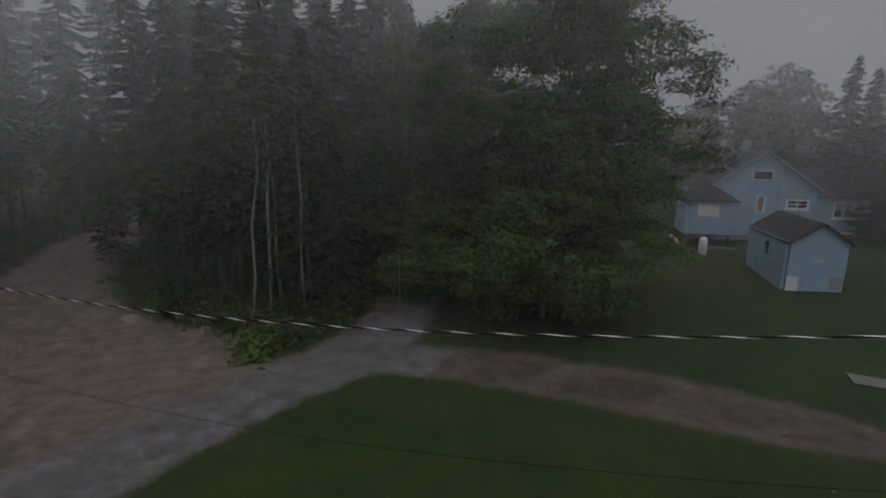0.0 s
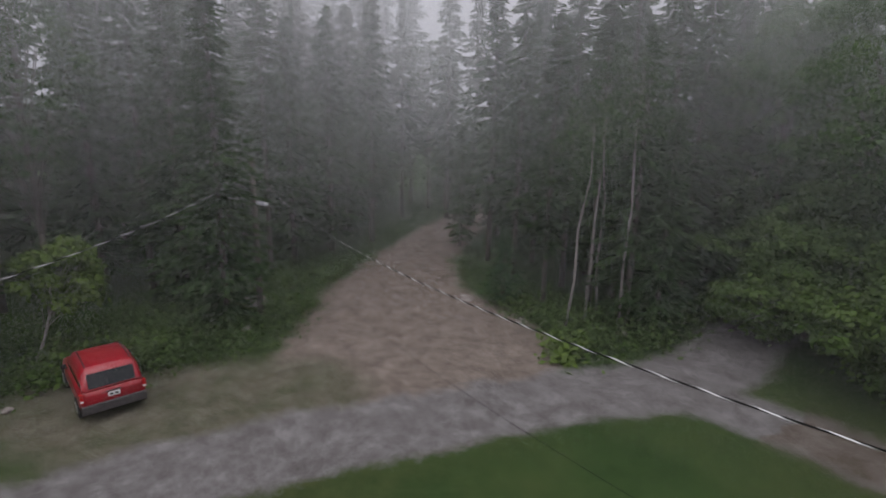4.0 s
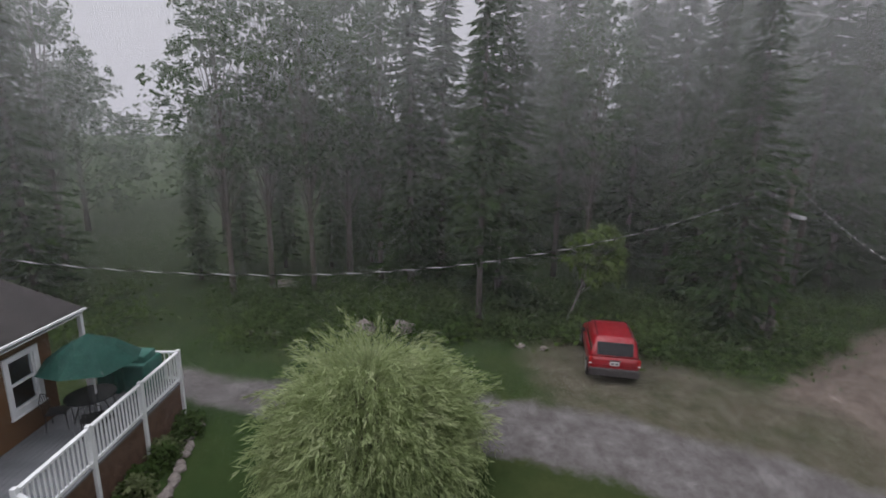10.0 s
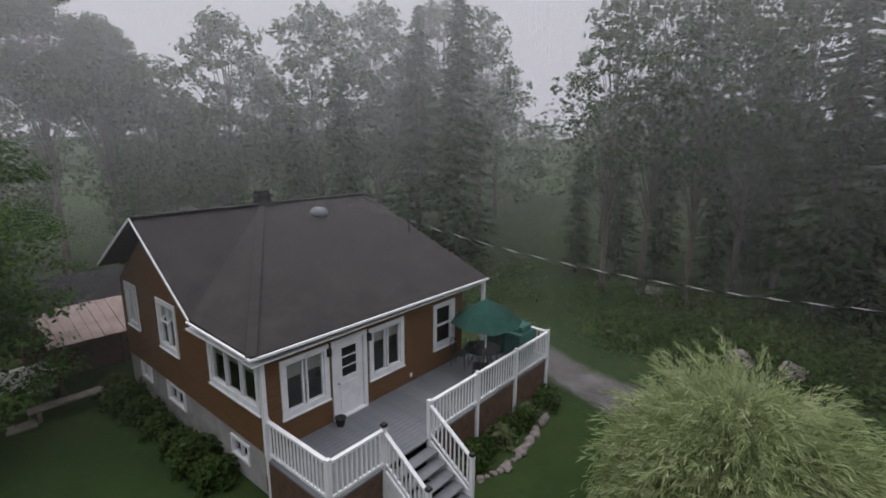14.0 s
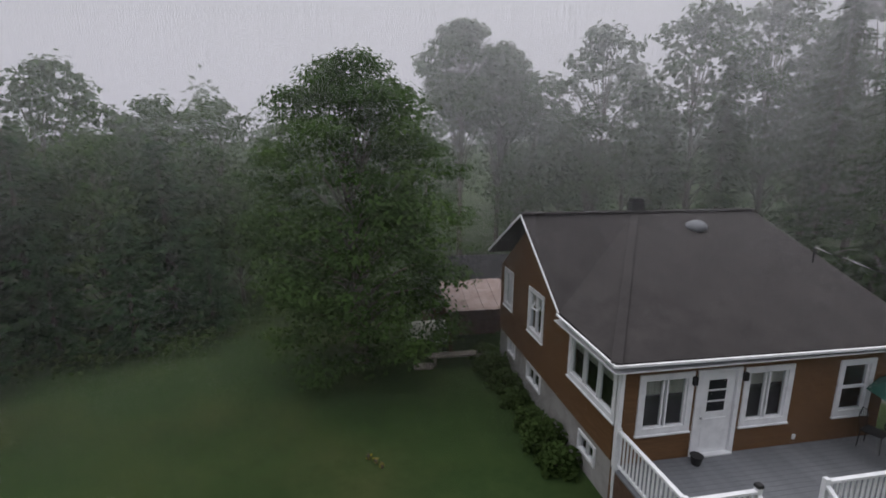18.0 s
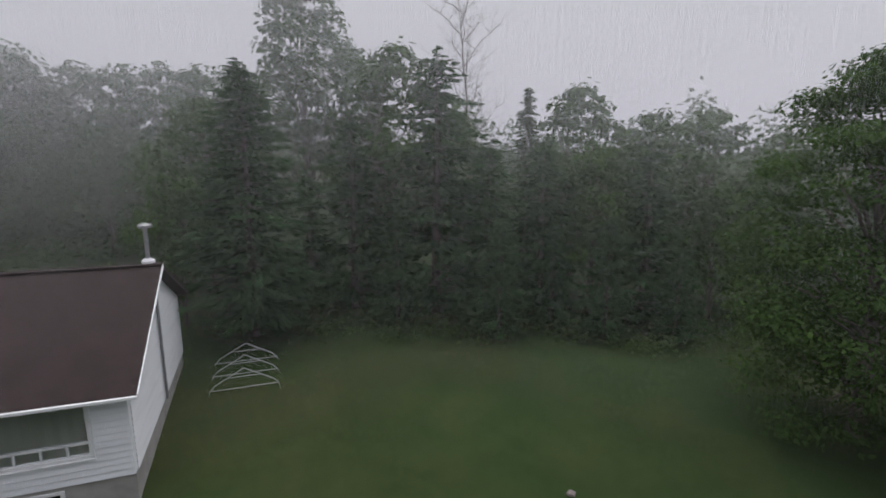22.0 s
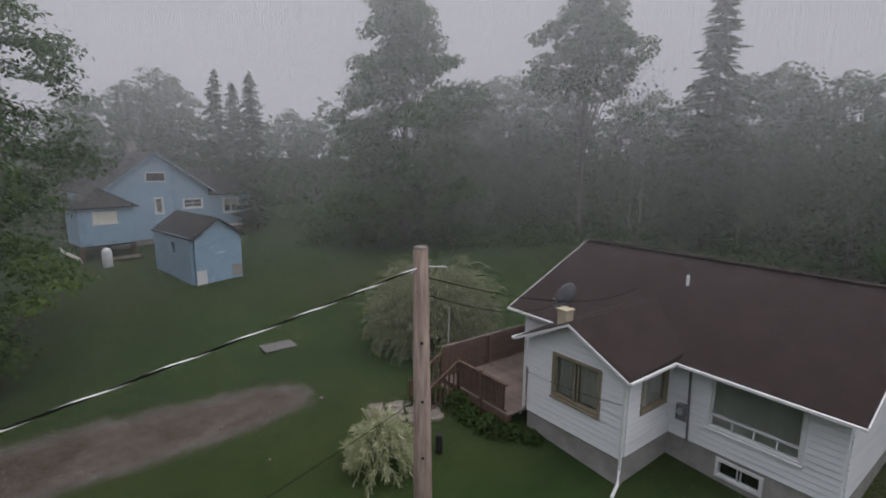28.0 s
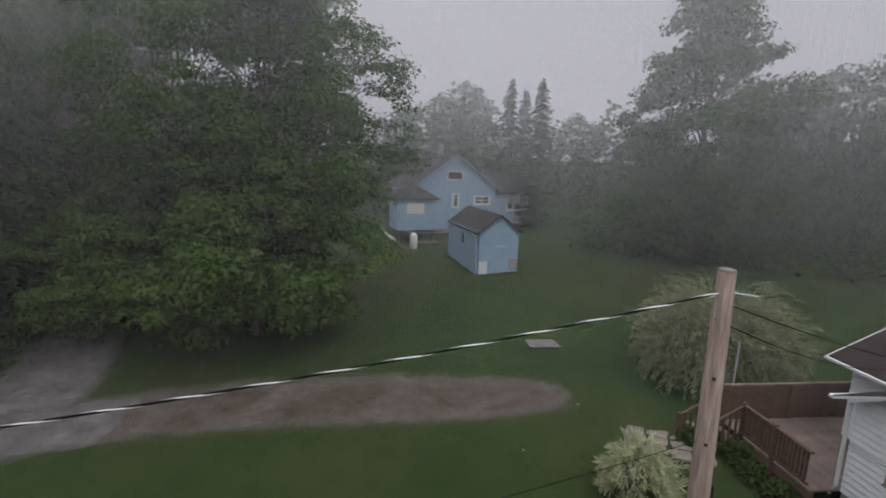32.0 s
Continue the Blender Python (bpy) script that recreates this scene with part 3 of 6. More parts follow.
proto("poplar_c", broadleaf("poplar_tree", 13, 3.4, 2.5, 5000, 0.19, "leaf_maple", seed=13, trunk_r=0.15, label="middling broadleaf tree at the wood's edge"))
proto("far_a", broadleaf("far_tree", 15, 4.4, 2.0, 3200, 0.27, "leaf_wood", seed=14, lobes=26, trunk_r=0.2, gap=0.6, label="rounded broadleaf tree pale in the fog", category="tree"))
proto("far_b", broadleaf("far_tree", 18, 4.0, 5.0, 3600, 0.245, "leaf_wood", seed=15, lobes=24, trunk_r=0.2, gap=0.8, label="tall broadleaf tree pale in the fog", category="tree"))
proto("maple_round", broadleaf("maple_tree", 11.0, 3.85, 0.5, 52000, 0.08, "leaf_maple", seed=21, lobes=52, tier=0.55, trunk_r=0.24, gap=0.9, label="round dense maple standing alone on the lawn", group="garden trees"))
proto("maple_big", broadleaf("maple_tree", 15.2, 5.4, 3.0, 42000, 0.11, "leaf_maple", seed=22, lobes=42, tier=0.6, wild=0.32, trunk_r=0.28, gap=1.2, label="large dark maple beside the drive", group="garden trees"))
proto("maple_open", broadleaf("maple_tree", 15.5, 4.6, 4.0, 15000, 0.11, "leaf_maple", seed=27, lobes=30, tier=0.55, wild=0.3, trunk_r=0.22, gap=1.4, label="tall maple with open leafy boughs beside the drive", group="garden trees"))
proto("maple_low", broadleaf("maple_tree", 7.2, 4.0, 0.5, 36000, 0.1, "leaf_light", seed=23, lobes=34, tier=0.64, wild=0.25, trunk_r=0.16, gap=1.1, label="spreading lighter green maple beside the drive", group="garden trees"))
proto("oak", broadleaf("oak_tree", 18.5, 5.4, 2.2, 30000, 0.17, "leaf_maple", seed=36, lobes=40, tier=0.66, wild=0.3, low=0.34, trunk_r=0.3, gap=0.9, label="tall uneven dark oak standing beyond the lawn"))
proto("high_crown", broadleaf("far_tree", 19, 3.5, 10.8, 13000, 0.17, "leaf_maple", seed=25, lobes=34, trunk_r=0.2, gap=0.8, label="tall tree with a round crown above the misty woods", category="tree"))
proto("bare", bare_tree("dead_tree", 15, 3.6, 6, 24, label="bare dead tree with fine grey twigs"))

# the maples round the turning of the drive
for az, r, k, sc, tl in ((13.6, 24.3, "maple_big", 0.96, 1.0), (4.7, 27.7, "maple_big", 1.0, 1.0), (17.8, 26.0, "maple_open", 0.92, 1.04), (12.0, 21.8, "maple_low", 0.97, 1.06), (0.6, 25, "maple_low", 0.85, 1.0),
                         (-3.1, 30, "poplar_c", 1.1, 1.0), (-6.1, 34.1, "poplar_a", 1.0, 1.0), (1.2, 36, "spruce_a", 0.95, 1.0)):
    stand(k, az, r, sc, tall=tl)
# the round maple on the lawn, and the pines at its far edge
stand("maple_round", 174.5, 18.2, 1.0, tall=1.02)
for az, r, k, s in ((112.1, 21.9, "pine", 0.84), (123.1, 24.8, "pine_b", 0.85), (132.4, 24.2, "pine_b", 1.12), (127.8, 26.8, "poplar_c", 1.0), (138.2, 23.7, "pine_b", 0.77), (144.4, 25.6, "pine_b", 0.79), (149.9, 26, "poplar_c", 0.68),
                    (155.6, 26.5, "pine_b", 0.79), (119, 30.8, "poplar_a", 0.97), (123.1, 33.8, "poplar_b", 0.8), (126.4, 29.8, "spruce_b", 0.8), (137.5, 31.7, "bare", 1.16), (148.2, 31.6, "poplar_c", 0.95), (142.7, 29.6, "spruce_b", 0.79),
                    (162.4, 28.4, "poplar_c", 0.54), (156.1, 31.5, "poplar_c", 0.84), (160.9, 33.4, "poplar_c", 0.87), (166.5, 30.4, "poplar_c", 0.58), (108.6, 27.9, "poplar_c", 0.75), (167.7, 33.4, "far_a", 0.68), (151.7, 23, "pine_b", 0.50), (139.5, 21.5, "pine_b", 0.46),
                    (118.2, 25.3, "pine_b", 0.6), (127.8, 22.8, "pine_b", 0.45), (145.7, 23.6, "pine_b", 0.44), (159, 24, "pine_b", 0.39), (134.2, 29.7, "poplar_c", 0.79), (152.2, 29.5, "poplar_c", 0.68), (105.5, 23.9, "poplar_c", 0.5)):
    stand(k, az, r, s)
# the stand of thin firs between the earth track and the drive
for az, r, k, s in ((-34.7, 37.1, "spruce_b", 0.6), (-31.4, 33.6, "spruce_c", 0.95), (-28.4, 29.6, "spruce_c", 0.9), (-26.3, 33.5, "spruce_c", 1.0), (-24.8, 25.5, "spruce_c", 0.75), (-22.8, 28.5, "spruce_c", 0.9),
                    (-19.8, 24.8, "spruce_c", 0.85), (-17.2, 27.3, "spruce_c", 1.0), (-15.7, 23.2, "spruce_b", 0.85), (-13.1, 25.7, "spruce_b", 1.0), (-10.6, 27.1, "spruce_a", 0.95), (-8.1, 30.1, "spruce_a", 1.0), (-29.4, 25.1, "pine_b", 0.35), (-12.6, 22.7, "spruce_a", 0.55),
                    (-20.3, 31.4, "spruce_a", 1.0), (-14.1, 32.2, "spruce_a", 1.1), (-27.4, 38.5, "spruce_a", 1.1), (-23.3, 40.5, "spruce_a", 1.1), (-5.1, 37.1, "spruce_a", 1.1), (-1, 40, "spruce_a", 1.0), (-33.4, 46.6, "spruce_c", 1.1), (-17.2, 38.3, "spruce_a", 1.1), (-30.4, 42.6, "spruce_a", 1.0)):
    stand(k, az, r, s)
# the wood's edge behind the parked car
for az, r, k, s in ((-60.7, 23.3, "spruce_a", 0.88), (-64.5, 27.9, "spruce_a", 0.95), (-67.6, 30.3, "spruce_c", 0.9), (-71.6, 31.3, "spruce_b", 1.1), (-75.7, 28.3, "poplar_b", 0.85), (-79.2, 29.8, "spruce_c", 1.0), (-85.5, 23.8, "spruce_a", 0.95),
                    (-87.6, 20.8, "spruce_c", 0.8), (-92.4, 27.3, "spruce_a", 1.0), (-95.9, 26.8, "spruce_b", 1.1), (-99.5, 28.2, "poplar_b", 0.9), (-103.1, 29.2, "poplar_a", 0.95), (-107.2, 26.7, "poplar_b", 0.85), (-111.8, 27.6, "poplar_b", 0.9),
                    (-115.9, 26.6, "poplar_b", 0.85), (-105.2, 31.2, "spruce_b", 0.62), (-110.3, 31.7, "spruce_b", 0.66), (-114.4, 32.1, "spruce_b", 0.6), (-100.6, 32.2, "spruce_b", 0.7), (-119, 31.1, "spruce_b", 0.5), (-63.7, 35.4, "spruce_a", 1.1), (-69.7, 37.3, "spruce_a", 1.1), (-76.8, 36.3, "spruce_a", 1.1), (-82.8, 35.3, "spruce_a", 1.15), (-88.9, 35.3, "spruce_a", 0.85),
                    (-96, 36.3, "spruce_a", 0.7), (-102.2, 36.2, "spruce_b", 0.72), (-109.4, 37.2, "poplar_b", 0.72), (-44.9, 39.5, "spruce_c", 1.0), (-49.5, 36.5, "spruce_b", 1.1), (-53.6, 33.5, "spruce_b", 1.0), (-47.6, 44.5, "spruce_a", 1.1), (-41.5, 50.6, "spruce_c", 1.1),
                    (-38.5, 56.6, "poplar_b", 1.0), (-40.5, 60.6, "spruce_c", 1.4), (-46.1, 50.5, "spruce_c", 1.3), (-49.1, 58.5, "spruce_c", 1.4), (-54.2, 48.5, "spruce_c", 1.3), (-36.4, 50.6, "spruce_c", 1.25), (-57.7, 50.4, "spruce_c", 1.3), (-43.6, 64.5, "spruce_c", 1.5), (-61.7, 40.4, "spruce_c", 1.2), (-51.7, 62.5, "spruce_c", 1.5), (-52.6, 42.5, "spruce_a", 1.1), (-56.1, 32.5, "spruce_c", 1.0), (-132.8, 30, "spruce_a", 0.98), (-137.3, 33, "spruce_b", 1.1), (-130.4, 36, "poplar_b", 0.95), (-116.5, 40.1, "far_b", 0.62),
                    (-58.7, 42.4, "spruce_a", 1.1), (-72.8, 43.3, "spruce_a", 1.1), (-87, 43.3, "spruce_a", 0.8), (-44.6, 56.5, "spruce_a", 1.1), (-36.4, 62.6, "spruce_a", 1.1), (-50.6, 52.5, "spruce_a", 1.1), (-93, 45.3, "spruce_a", 0.7), (-105.3, 44.2, "far_b", 0.62), (-80.9, 42.3, "spruce_a", 1.1), (-66.8, 46.4, "spruce_a", 1.1)):
    stand(k, az, r, s)
# trees behind the brown house, pale in the fog
for az, r, k, s in ((-172.7, 39.3, "high_crown", 0.94), (-168.4, 41.3, "high_crown", 0.87), (-164.5, 46.2, "far_a", 1.01), (-161.2, 52.2, "far_a", 0.84), (-157.7, 41.1, "far_b", 0.99), (-154.6, 48.1, "far_b", 0.90), (-151.7, 52.1, "far_a", 0.84), (-148.3, 39, "far_b", 1.01),
                    (-145.9, 33, "spruce_a", 0.80), (-141.9, 42, "far_b", 1.07), (-138.2, 48, "far_a", 1.10), (-134.8, 44, "far_b", 1.10), (-150.8, 36, "spruce_b", 0.66), (-128.5, 54, "far_a", 1.0), (-176.4, 47.3, "far_a", 0.77), (178.1, 44.4, "far_a", 0.7),
                    (172.1, 46.4, "far_a", 0.65), (166, 45.4, "far_a", 0.6), (160, 46.4, "far_a", 0.6), (153.8, 46.5, "far_a", 0.58), (147.8, 48.6, "far_a", 0.6), (140.7, 46.7, "far_a", 0.6), (-166.3, 40.2, "poplar_c", 0.66), (-158.5, 40.1, "poplar_c", 0.68)):
    stand(k, az, r, s)
# the hazy woods beyond the white house and round the blue one
stand("oak", 57.3, 39, 0.96)
stand("maple_low", 55.2, 39, 0.82, tall=1.2)
stand("high_crown", 76.6, 40.3, 0.96)
stand("spruce_a", 88.8, 42.1, 1.2, tall=0.92)
for az, r, k, s in ((61.4, 57.5, "far_a", 0.9), (64.3, 51.5, "far_a", 0.82), (67.7, 54.4, "far_a", 0.92), (70.7, 51.4, "far_a", 0.93), (73.9, 55.4, "far_a", 0.82), (76.7, 53.3, "far_a", 0.72), (80.5, 51.2, "far_a", 0.74), (83.9, 53.2, "far_a", 0.8), (87.2, 51.1, "far_a", 0.78), (91.5, 51.1, "far_b", 0.74), (94.6, 51, "far_a", 0.92),
                    (95.8, 49, "far_a", 0.82), (99.2, 51, "far_a", 0.86), (102.5, 46.9, "far_a", 0.84), (105.8, 44.9, "far_a", 0.86), (109.1, 40.9, "far_a", 0.84), (112.9, 38.9, "far_a", 0.84), (81.9, 45.2, "bare", 0.85), (69.6, 47.4, "far_a", 0.6),
                    (85.2, 47.2, "far_a", 0.55), (89, 43.1, "far_a", 0.5), (74.8, 47.3, "far_a", 0.55), (94.7, 44, "far_a", 0.55), (100.5, 41, "far_a", 0.55), (64.3, 46.5, "far_a", 0.5), (79.5, 43.3, "far_a", 0.45), (104.2, 36.9, "far_a", 0.5),
                    (30.9, 55.5, "far_a", 0.82), (33.4, 58.6, "far_a", 0.92), (38.4, 48, "spruce_b", 0.86), (41.6, 45, "spruce_a", 0.74), (39.9, 50, "spruce_a", 0.72), (45.4, 61.6, "far_a", 0.7), (47.8, 67.6, "far_a", 0.65), (27.1, 51.3, "far_a", 0.72), (34.6, 63.6, "far_a", 0.82), (51.7, 61.5, "far_a", 0.65)):
    stand(k, az, r, s)


def far_woods(count):
    """The woods that close the clearing on every side, too far off to tell the trees apart."""
    rnd = np.random.default_rng(90)
    a = rnd.uniform(0, math.tau, count)
    r = rnd.uniform(60, 80, count)
    top = 11 + 2.2 * np.sin(a * 23) * np.sin(a * 7 + 1) + 1.5 * np.sin(a * 61) + 1.3 * np.sin(a * 113 + r * 0.4)
    z = 0.6 + top * rnd.random(count) ** 0.8
    c = np.stack([r * np.sin(a), r * np.cos(a), z], 1)
    ob = finish("far_woods", quads_mesh("far_woods", cards(c, 0.42, flat=0.3, rnd=rnd)), M["leaf_wood"])
    tagged(ob, "distant misty woods closing the clearing", "woods", kind="stuff")


far_woods(45000)


# ---------------------------------------------------------------- building kit
def shared(name, mesh, parent, m, label=""):
    """One more object on a mesh that alike pieces share."""
    ob = new(name, mesh)
    ob.parent = parent
    ob.matrix_basis = m
    return tagged(ob, label)


def mesh_of(name, bm, mat):
    mesh = bpy.data.meshes.new(name)
    bm.to_mesh(mesh)
    bm.free()
    mesh.materials.append(mat)
    return mesh


def wall_boxes(bm, x0, x1, z0, z1, holes, thick):
    """A wall along x in the plane y = 0, its back at -thick, with openings (xa, xb, za, zb) through it."""
    xs = sorted({x0, x1, *[h[0] for h in holes], *[h[1] for h in holes]})
    for a, b in zip(xs, xs[1:]):
        zs = [z0]
        for h in sorted(holes, key=lambda q: q[2]):
            if h[0] <= a + 1e-6 and h[1] >= b - 1e-6:
                zs += [h[2], h[3]]
        zs.append(z1)
        for lo, hi in zip(zs[::2], zs[1::2]):
            if hi - lo > 0.01:
                box(bm, a, b, -thick, 0, lo, hi)
    return bm


def wall(parent, m, x0, x1, z0, z1, holes, mat, thick=0.16, gable=None, label="", boards=0.0, lap=0.018, lining=True):
    """A wall with its openings, a gable on top if given (xa, xpeak, xb, zpeak), and lapped boards on its face."""
    bm = wall_boxes(bmesh.new(), x0, x1, z0, z1, holes, thick)
    if gable:
        xa, xp, xb, zp = gable
        prism(bm, [(xa, z1 + 0.001), (xb, z1 + 0.001), (xp, zp)], -thick, 0)
    bmesh.ops.remove_doubles(bm, verts=bm.verts[:], dist=0.0005)
    ob = part("wall", bm, mat, parent, label, m)
    if boards:
        top = gable[3] if gable else z1
        z = z0
        while z < top - 0.05:
            hi = min(z + boards, top - 0.02)
            a, b = x0, x1
            if gable and hi > z1:
                s = (hi - z1) / (gable[3] - z1)
                a, b = gable[0] + (gable[1] - gable[0]) * s, gable[2] + (gable[1] - gable[2]) * s
            spans = [(a, b)]
            for h in holes:
                if h[2] < hi - 0.02 and h[3] > z + 0.02:
                    spans = [q for s0, s1 in spans for q in ((s0, min(s1, h[0])), (max(s0, h[1]), s1)) if q[1] - q[0] > 0.03]
            for s0, s1 in spans:
                bb = prism(bmesh.new(), [(0.003, z), (lap, z), (lap, z + 0.012), (0.003, hi)], s0, s1, Matrix(((0, 1, 0, 0), (1, 0, 0, 0), (0, 0, 1, 0), (0, 0, 0, 1))))
                part("board", bb, mat, ob)
            z += boards
    return ob


def window(parent, m, x0, x1, z0, z1, trim=0.11, split=1, rows=1, frame_mat="white", curtain=0.0, sill=True, name="window", label="", low_row=0.0, bar=0.045):
    """A window in the opening: outer trim, sash bars, panes, sill, and a curtain behind if it has one."""
    fm = M[frame_mat]
    bm = bmesh.new()
    box(bm, x0 - trim, x0 + 0.03, -0.1, 0.045, z0 - trim, z1 + trim)
    box(bm, x1 - 0.03, x1 + trim, -0.1, 0.045, z0 - trim, z1 + trim)
    box(bm, x0 + 0.03, x1 - 0.03, -0.1, 0.042, z0 - trim, z0 + 0.03)
    box(bm, x0 + 0.03, x1 - 0.03, -0.1, 0.042, z1 - 0.03, z1 + trim)
    win = part(name, bm, fm, parent, label, m)
    w = (x1 - x0) / split
    for i in range(split):
        a, b = x0 + w * i + 0.03, x0 + w * (i + 1) - 0.03
        zz = [z0 + 0.03 + (z1 - z0 - 0.06) * q / rows for q in range(rows + 1)]
        if low_row:
            zz = [z0 + 0.03, z0 + low_row, z1 - 0.03]
        bm = boxes((a, a + bar, -0.07, 0.0, zz[0], zz[-1]), (b - bar, b, -0.07, 0.0, zz[0], zz[-1]))
        for q in zz:
            box(bm, a + bar, b - bar, -0.07, -0.003, max(z0, q - bar * 0.67), min(z1, q + bar * 0.67))
        part("sash", bm, fm, win)
        for lo, hi in zip(zz, zz[1:]):
            pane = part("pane", boxes((a + bar - 0.005, b - bar + 0.005, -0.045, -0.035, lo + bar * 0.5, hi - bar * 0.5)), M["glass"], win)
            pane.visible_shadow = False
        if curtain:
            h = z1 - z0
            cu = bmesh.new()
            k = 14
            pts = [(a + (b - a) * q / k, -0.075 - 0.015 * (q % 2)) for q in range(k + 1)]
            va = [cu.verts.new((px, py, z1 - h * curtain)) for px, py in pts]
            vb = [cu.verts.new((px, py, z1)) for px, py in pts]
            for q in range(k):
                cu.faces.new((va[q], va[q + 1], vb[q + 1], vb[q]))
            bmesh.ops.solidify(cu, geom=cu.faces[:], thickness=0.01)
            part("curtain", cu, M["curtain"], win, "pale hanging curtain")
    if sill:
        part("sill", boxes((x0 - trim - 0.02, x1 + trim + 0.02, -0.02, 0.08, z0 - trim - 0.04, z0 - trim), bevel=0.008), fm, win)
    return win


def railing(parent, m, length, z, height, mat, step=0.125, wide=0.03, post=0.1, posts=(0,), bottom=0.1, cap=None, drop=0.0):
    """Top and bottom rail, balusters and posts along x; drop lowers its far end (stairs)."""
    sl = -drop / length if length else 0
    shear = Matrix(((1, 0, 0, 0), (0, 1, 0, 0), (sl, 0, 1, 0), (0, 0, 0, 1)))
    part("rail", boxes((0, length, -0.045, 0.045, z + height - 0.05, z + height), m=shear), mat, parent, m=m)
    part("rail", boxes((0, length, -0.025, 0.025, z + bottom, z + bottom + 0.06), m=shear), mat, parent, m=m)
    bar = mesh_of("baluster", boxes((-wide / 2, wide / 2, -wide / 2, wide / 2, z + bottom + 0.05, z + height - 0.04)), mat)
    k = int(length / step)
    for i in range(1, k):
        x = length * i / k
        shared("baluster", bar, parent, m @ pose(x, 0, sl * x))
    for x in posts:
        zz = sl * x
        p = part("post", boxes((-post / 2, post / 2, -post / 2, post / 2, -0.25 + zz, z + height + 0.05 + zz), bevel=0.008), mat, parent, m=m @ pose(x, 0, 0))
        if cap:
            part("cap", boxes((-post * 0.65, post * 0.65, -post * 0.65, post * 0.65, z + height + 0.05 + zz, z + height + 0.13 + zz), bevel=0.03), M[cap], p, "dark post cap")


def roof_plane(parent, corners, mat, thick=0.1, name="roof", label=""):
    return part(name, slab(bmesh.new(), corners, thick), mat, parent, label)


def strip(parent, name, a, b, w, h, mat, label=""):
    """A straight board between two points, w wide (level) and h high."""
    a, b = Vector(a), Vector(b)
    d = b - a
    side = Vector((-d.y, d.x, 0)).normalized() * w / 2 if (abs(d.x) + abs(d.y)) > 1e-6 else Vector((w / 2, 0, 0))
    up = Vector((0, 0, h / 2)) if abs(d.z) < 0.98 * d.length else Vector((0, h / 2, 0))
    bm = bmesh.new()
    vs = [bm.verts.new(p + s * side + t * up) for p in (a, b) for s, t in ((-1, -1), (1, -1), (1, 1), (-1, 1))]
    for f in ((3, 2, 1, 0), (4, 5, 6, 7), (0, 1, 5, 4), (1, 2, 6, 5), (2, 3, 7, 6), (3, 0, 4, 7)):
        bm.faces.new([vs[i] for i in f])
    bmesh.ops.recalc_face_normals(bm, faces=bm.faces[:])
    return part(name, bm, mat, parent, label)


# ---------------------------------------------------------------- the brown house
BROWN = pose(-4.25, -9.55, 0.15, 0, 0, 4.5)
brown = empty("brown_house", BROWN, "brown-sided house with white trim and grey shingle roof", "house")
FRONT_HOLES = [(-1.62, -0.52, 1.79, 3.0), (-2.83, -1.89, 1.0, 3.05), (-4.2, -3.13, 1.74, 2.98), (-6.48, -5.69, 1.72, 2.95)]
front = wall(brown, pose(0, 0, 0), -7.0, 0, 0.0, 3.5, FRONT_HOLES, M["brown"], boards=0.2)
for (a, b, lo, hi), cur, sp in zip((FRONT_HOLES[0], FRONT_HOLES[2]), (0.35, 0.3), (2, 2)):
    window(brown, pose(0, 0, 0), a, b, lo, hi, split=sp, curtain=cur)
a, b, lo, hi = FRONT_HOLES[3]
window(brown, pose(0, 0, 0), a, b, lo, hi, split=1, rows=2)
# the east side: x runs back along the wall; the gable rises from the step of the eaves
EM = Matrix(((0, 1, 0, 0.0), (-1, 0, 0, 0.0), (0, 0, 1, 0), (0, 0, 0, 1)))
SIDE_HOLES = [(0.22, 2.38, 2.06, 3.07), (4.4, 5.45, 2.15, 3.4), (7.2, 7.95, 2.2, 3.4)]
wall(brown, EM, 0.16, 8.5, 1.0, 3.5, SIDE_HOLES, M["brown"], gable=(2.35, 5.5, 8.5, 5.6), boards=0.2)
window(brown, EM, *SIDE_HOLES[0], split=3, curtain=0.3)
window(brown, EM, *SIDE_HOLES[1], split=2, rows=1, curtain=0.4)
window(brown, EM, *SIDE_HOLES[2], split=2, rows=1, curtain=0.4)
# an open sash on the middle window
part("open_sash", boxes((0, 0.5, -0.02, 0.02, 0, 0.04), (0, 0.5, -0.02, 0.02, 0.5, 0.54), (0, 0.04, -0.02, 0.02, 0.04, 0.5), (0.46, 0.5, -0.02, 0.02, 0.04, 0.5)), M["white"], brown, "small open awning sash", EM @ pose(4.7, 0.06, 2.9, 35, 0, 0))
wall(brown, EM @ pose(0, -0.03, 0), 0.16, 8.5, -0.8, 1.0, [(0.9, 1.7, 0.3, 0.8), (4.4, 5.5, 0.35, 0.93), (6.8, 7.5, 0.42, 0.98)], M["concrete"], label="bare grey concrete foundation")
for a, b, lo, hi in ((0.9, 1.7, 0.32, 0.78), (4.4, 5.5, 0.37, 0.91), (6.8, 7.5, 0.44, 0.96)):
    window(brown, EM @ pose(0, -0.03, 0), a, b, lo, hi, trim=0.04, split=2, sill=False, name="cellar_window", bar=0.016)
wall(brown, pose(-7.0, 0, 0, 0, 0, 90), -8.5, -0.16, -0.5, 3.5, [], M["brown"], gable=(-8.5, -5.5, -2.35, 5.6))
wall(brown, pose(0, -8.5, 0, 0, 0, 180), 0.16, 6.84, -0.8, 3.5, [], M["brown"])
part("floor", boxes((-6.84, -0.16, -8.34, -0.16, 0.9, 0.98)), M["room"], brown)
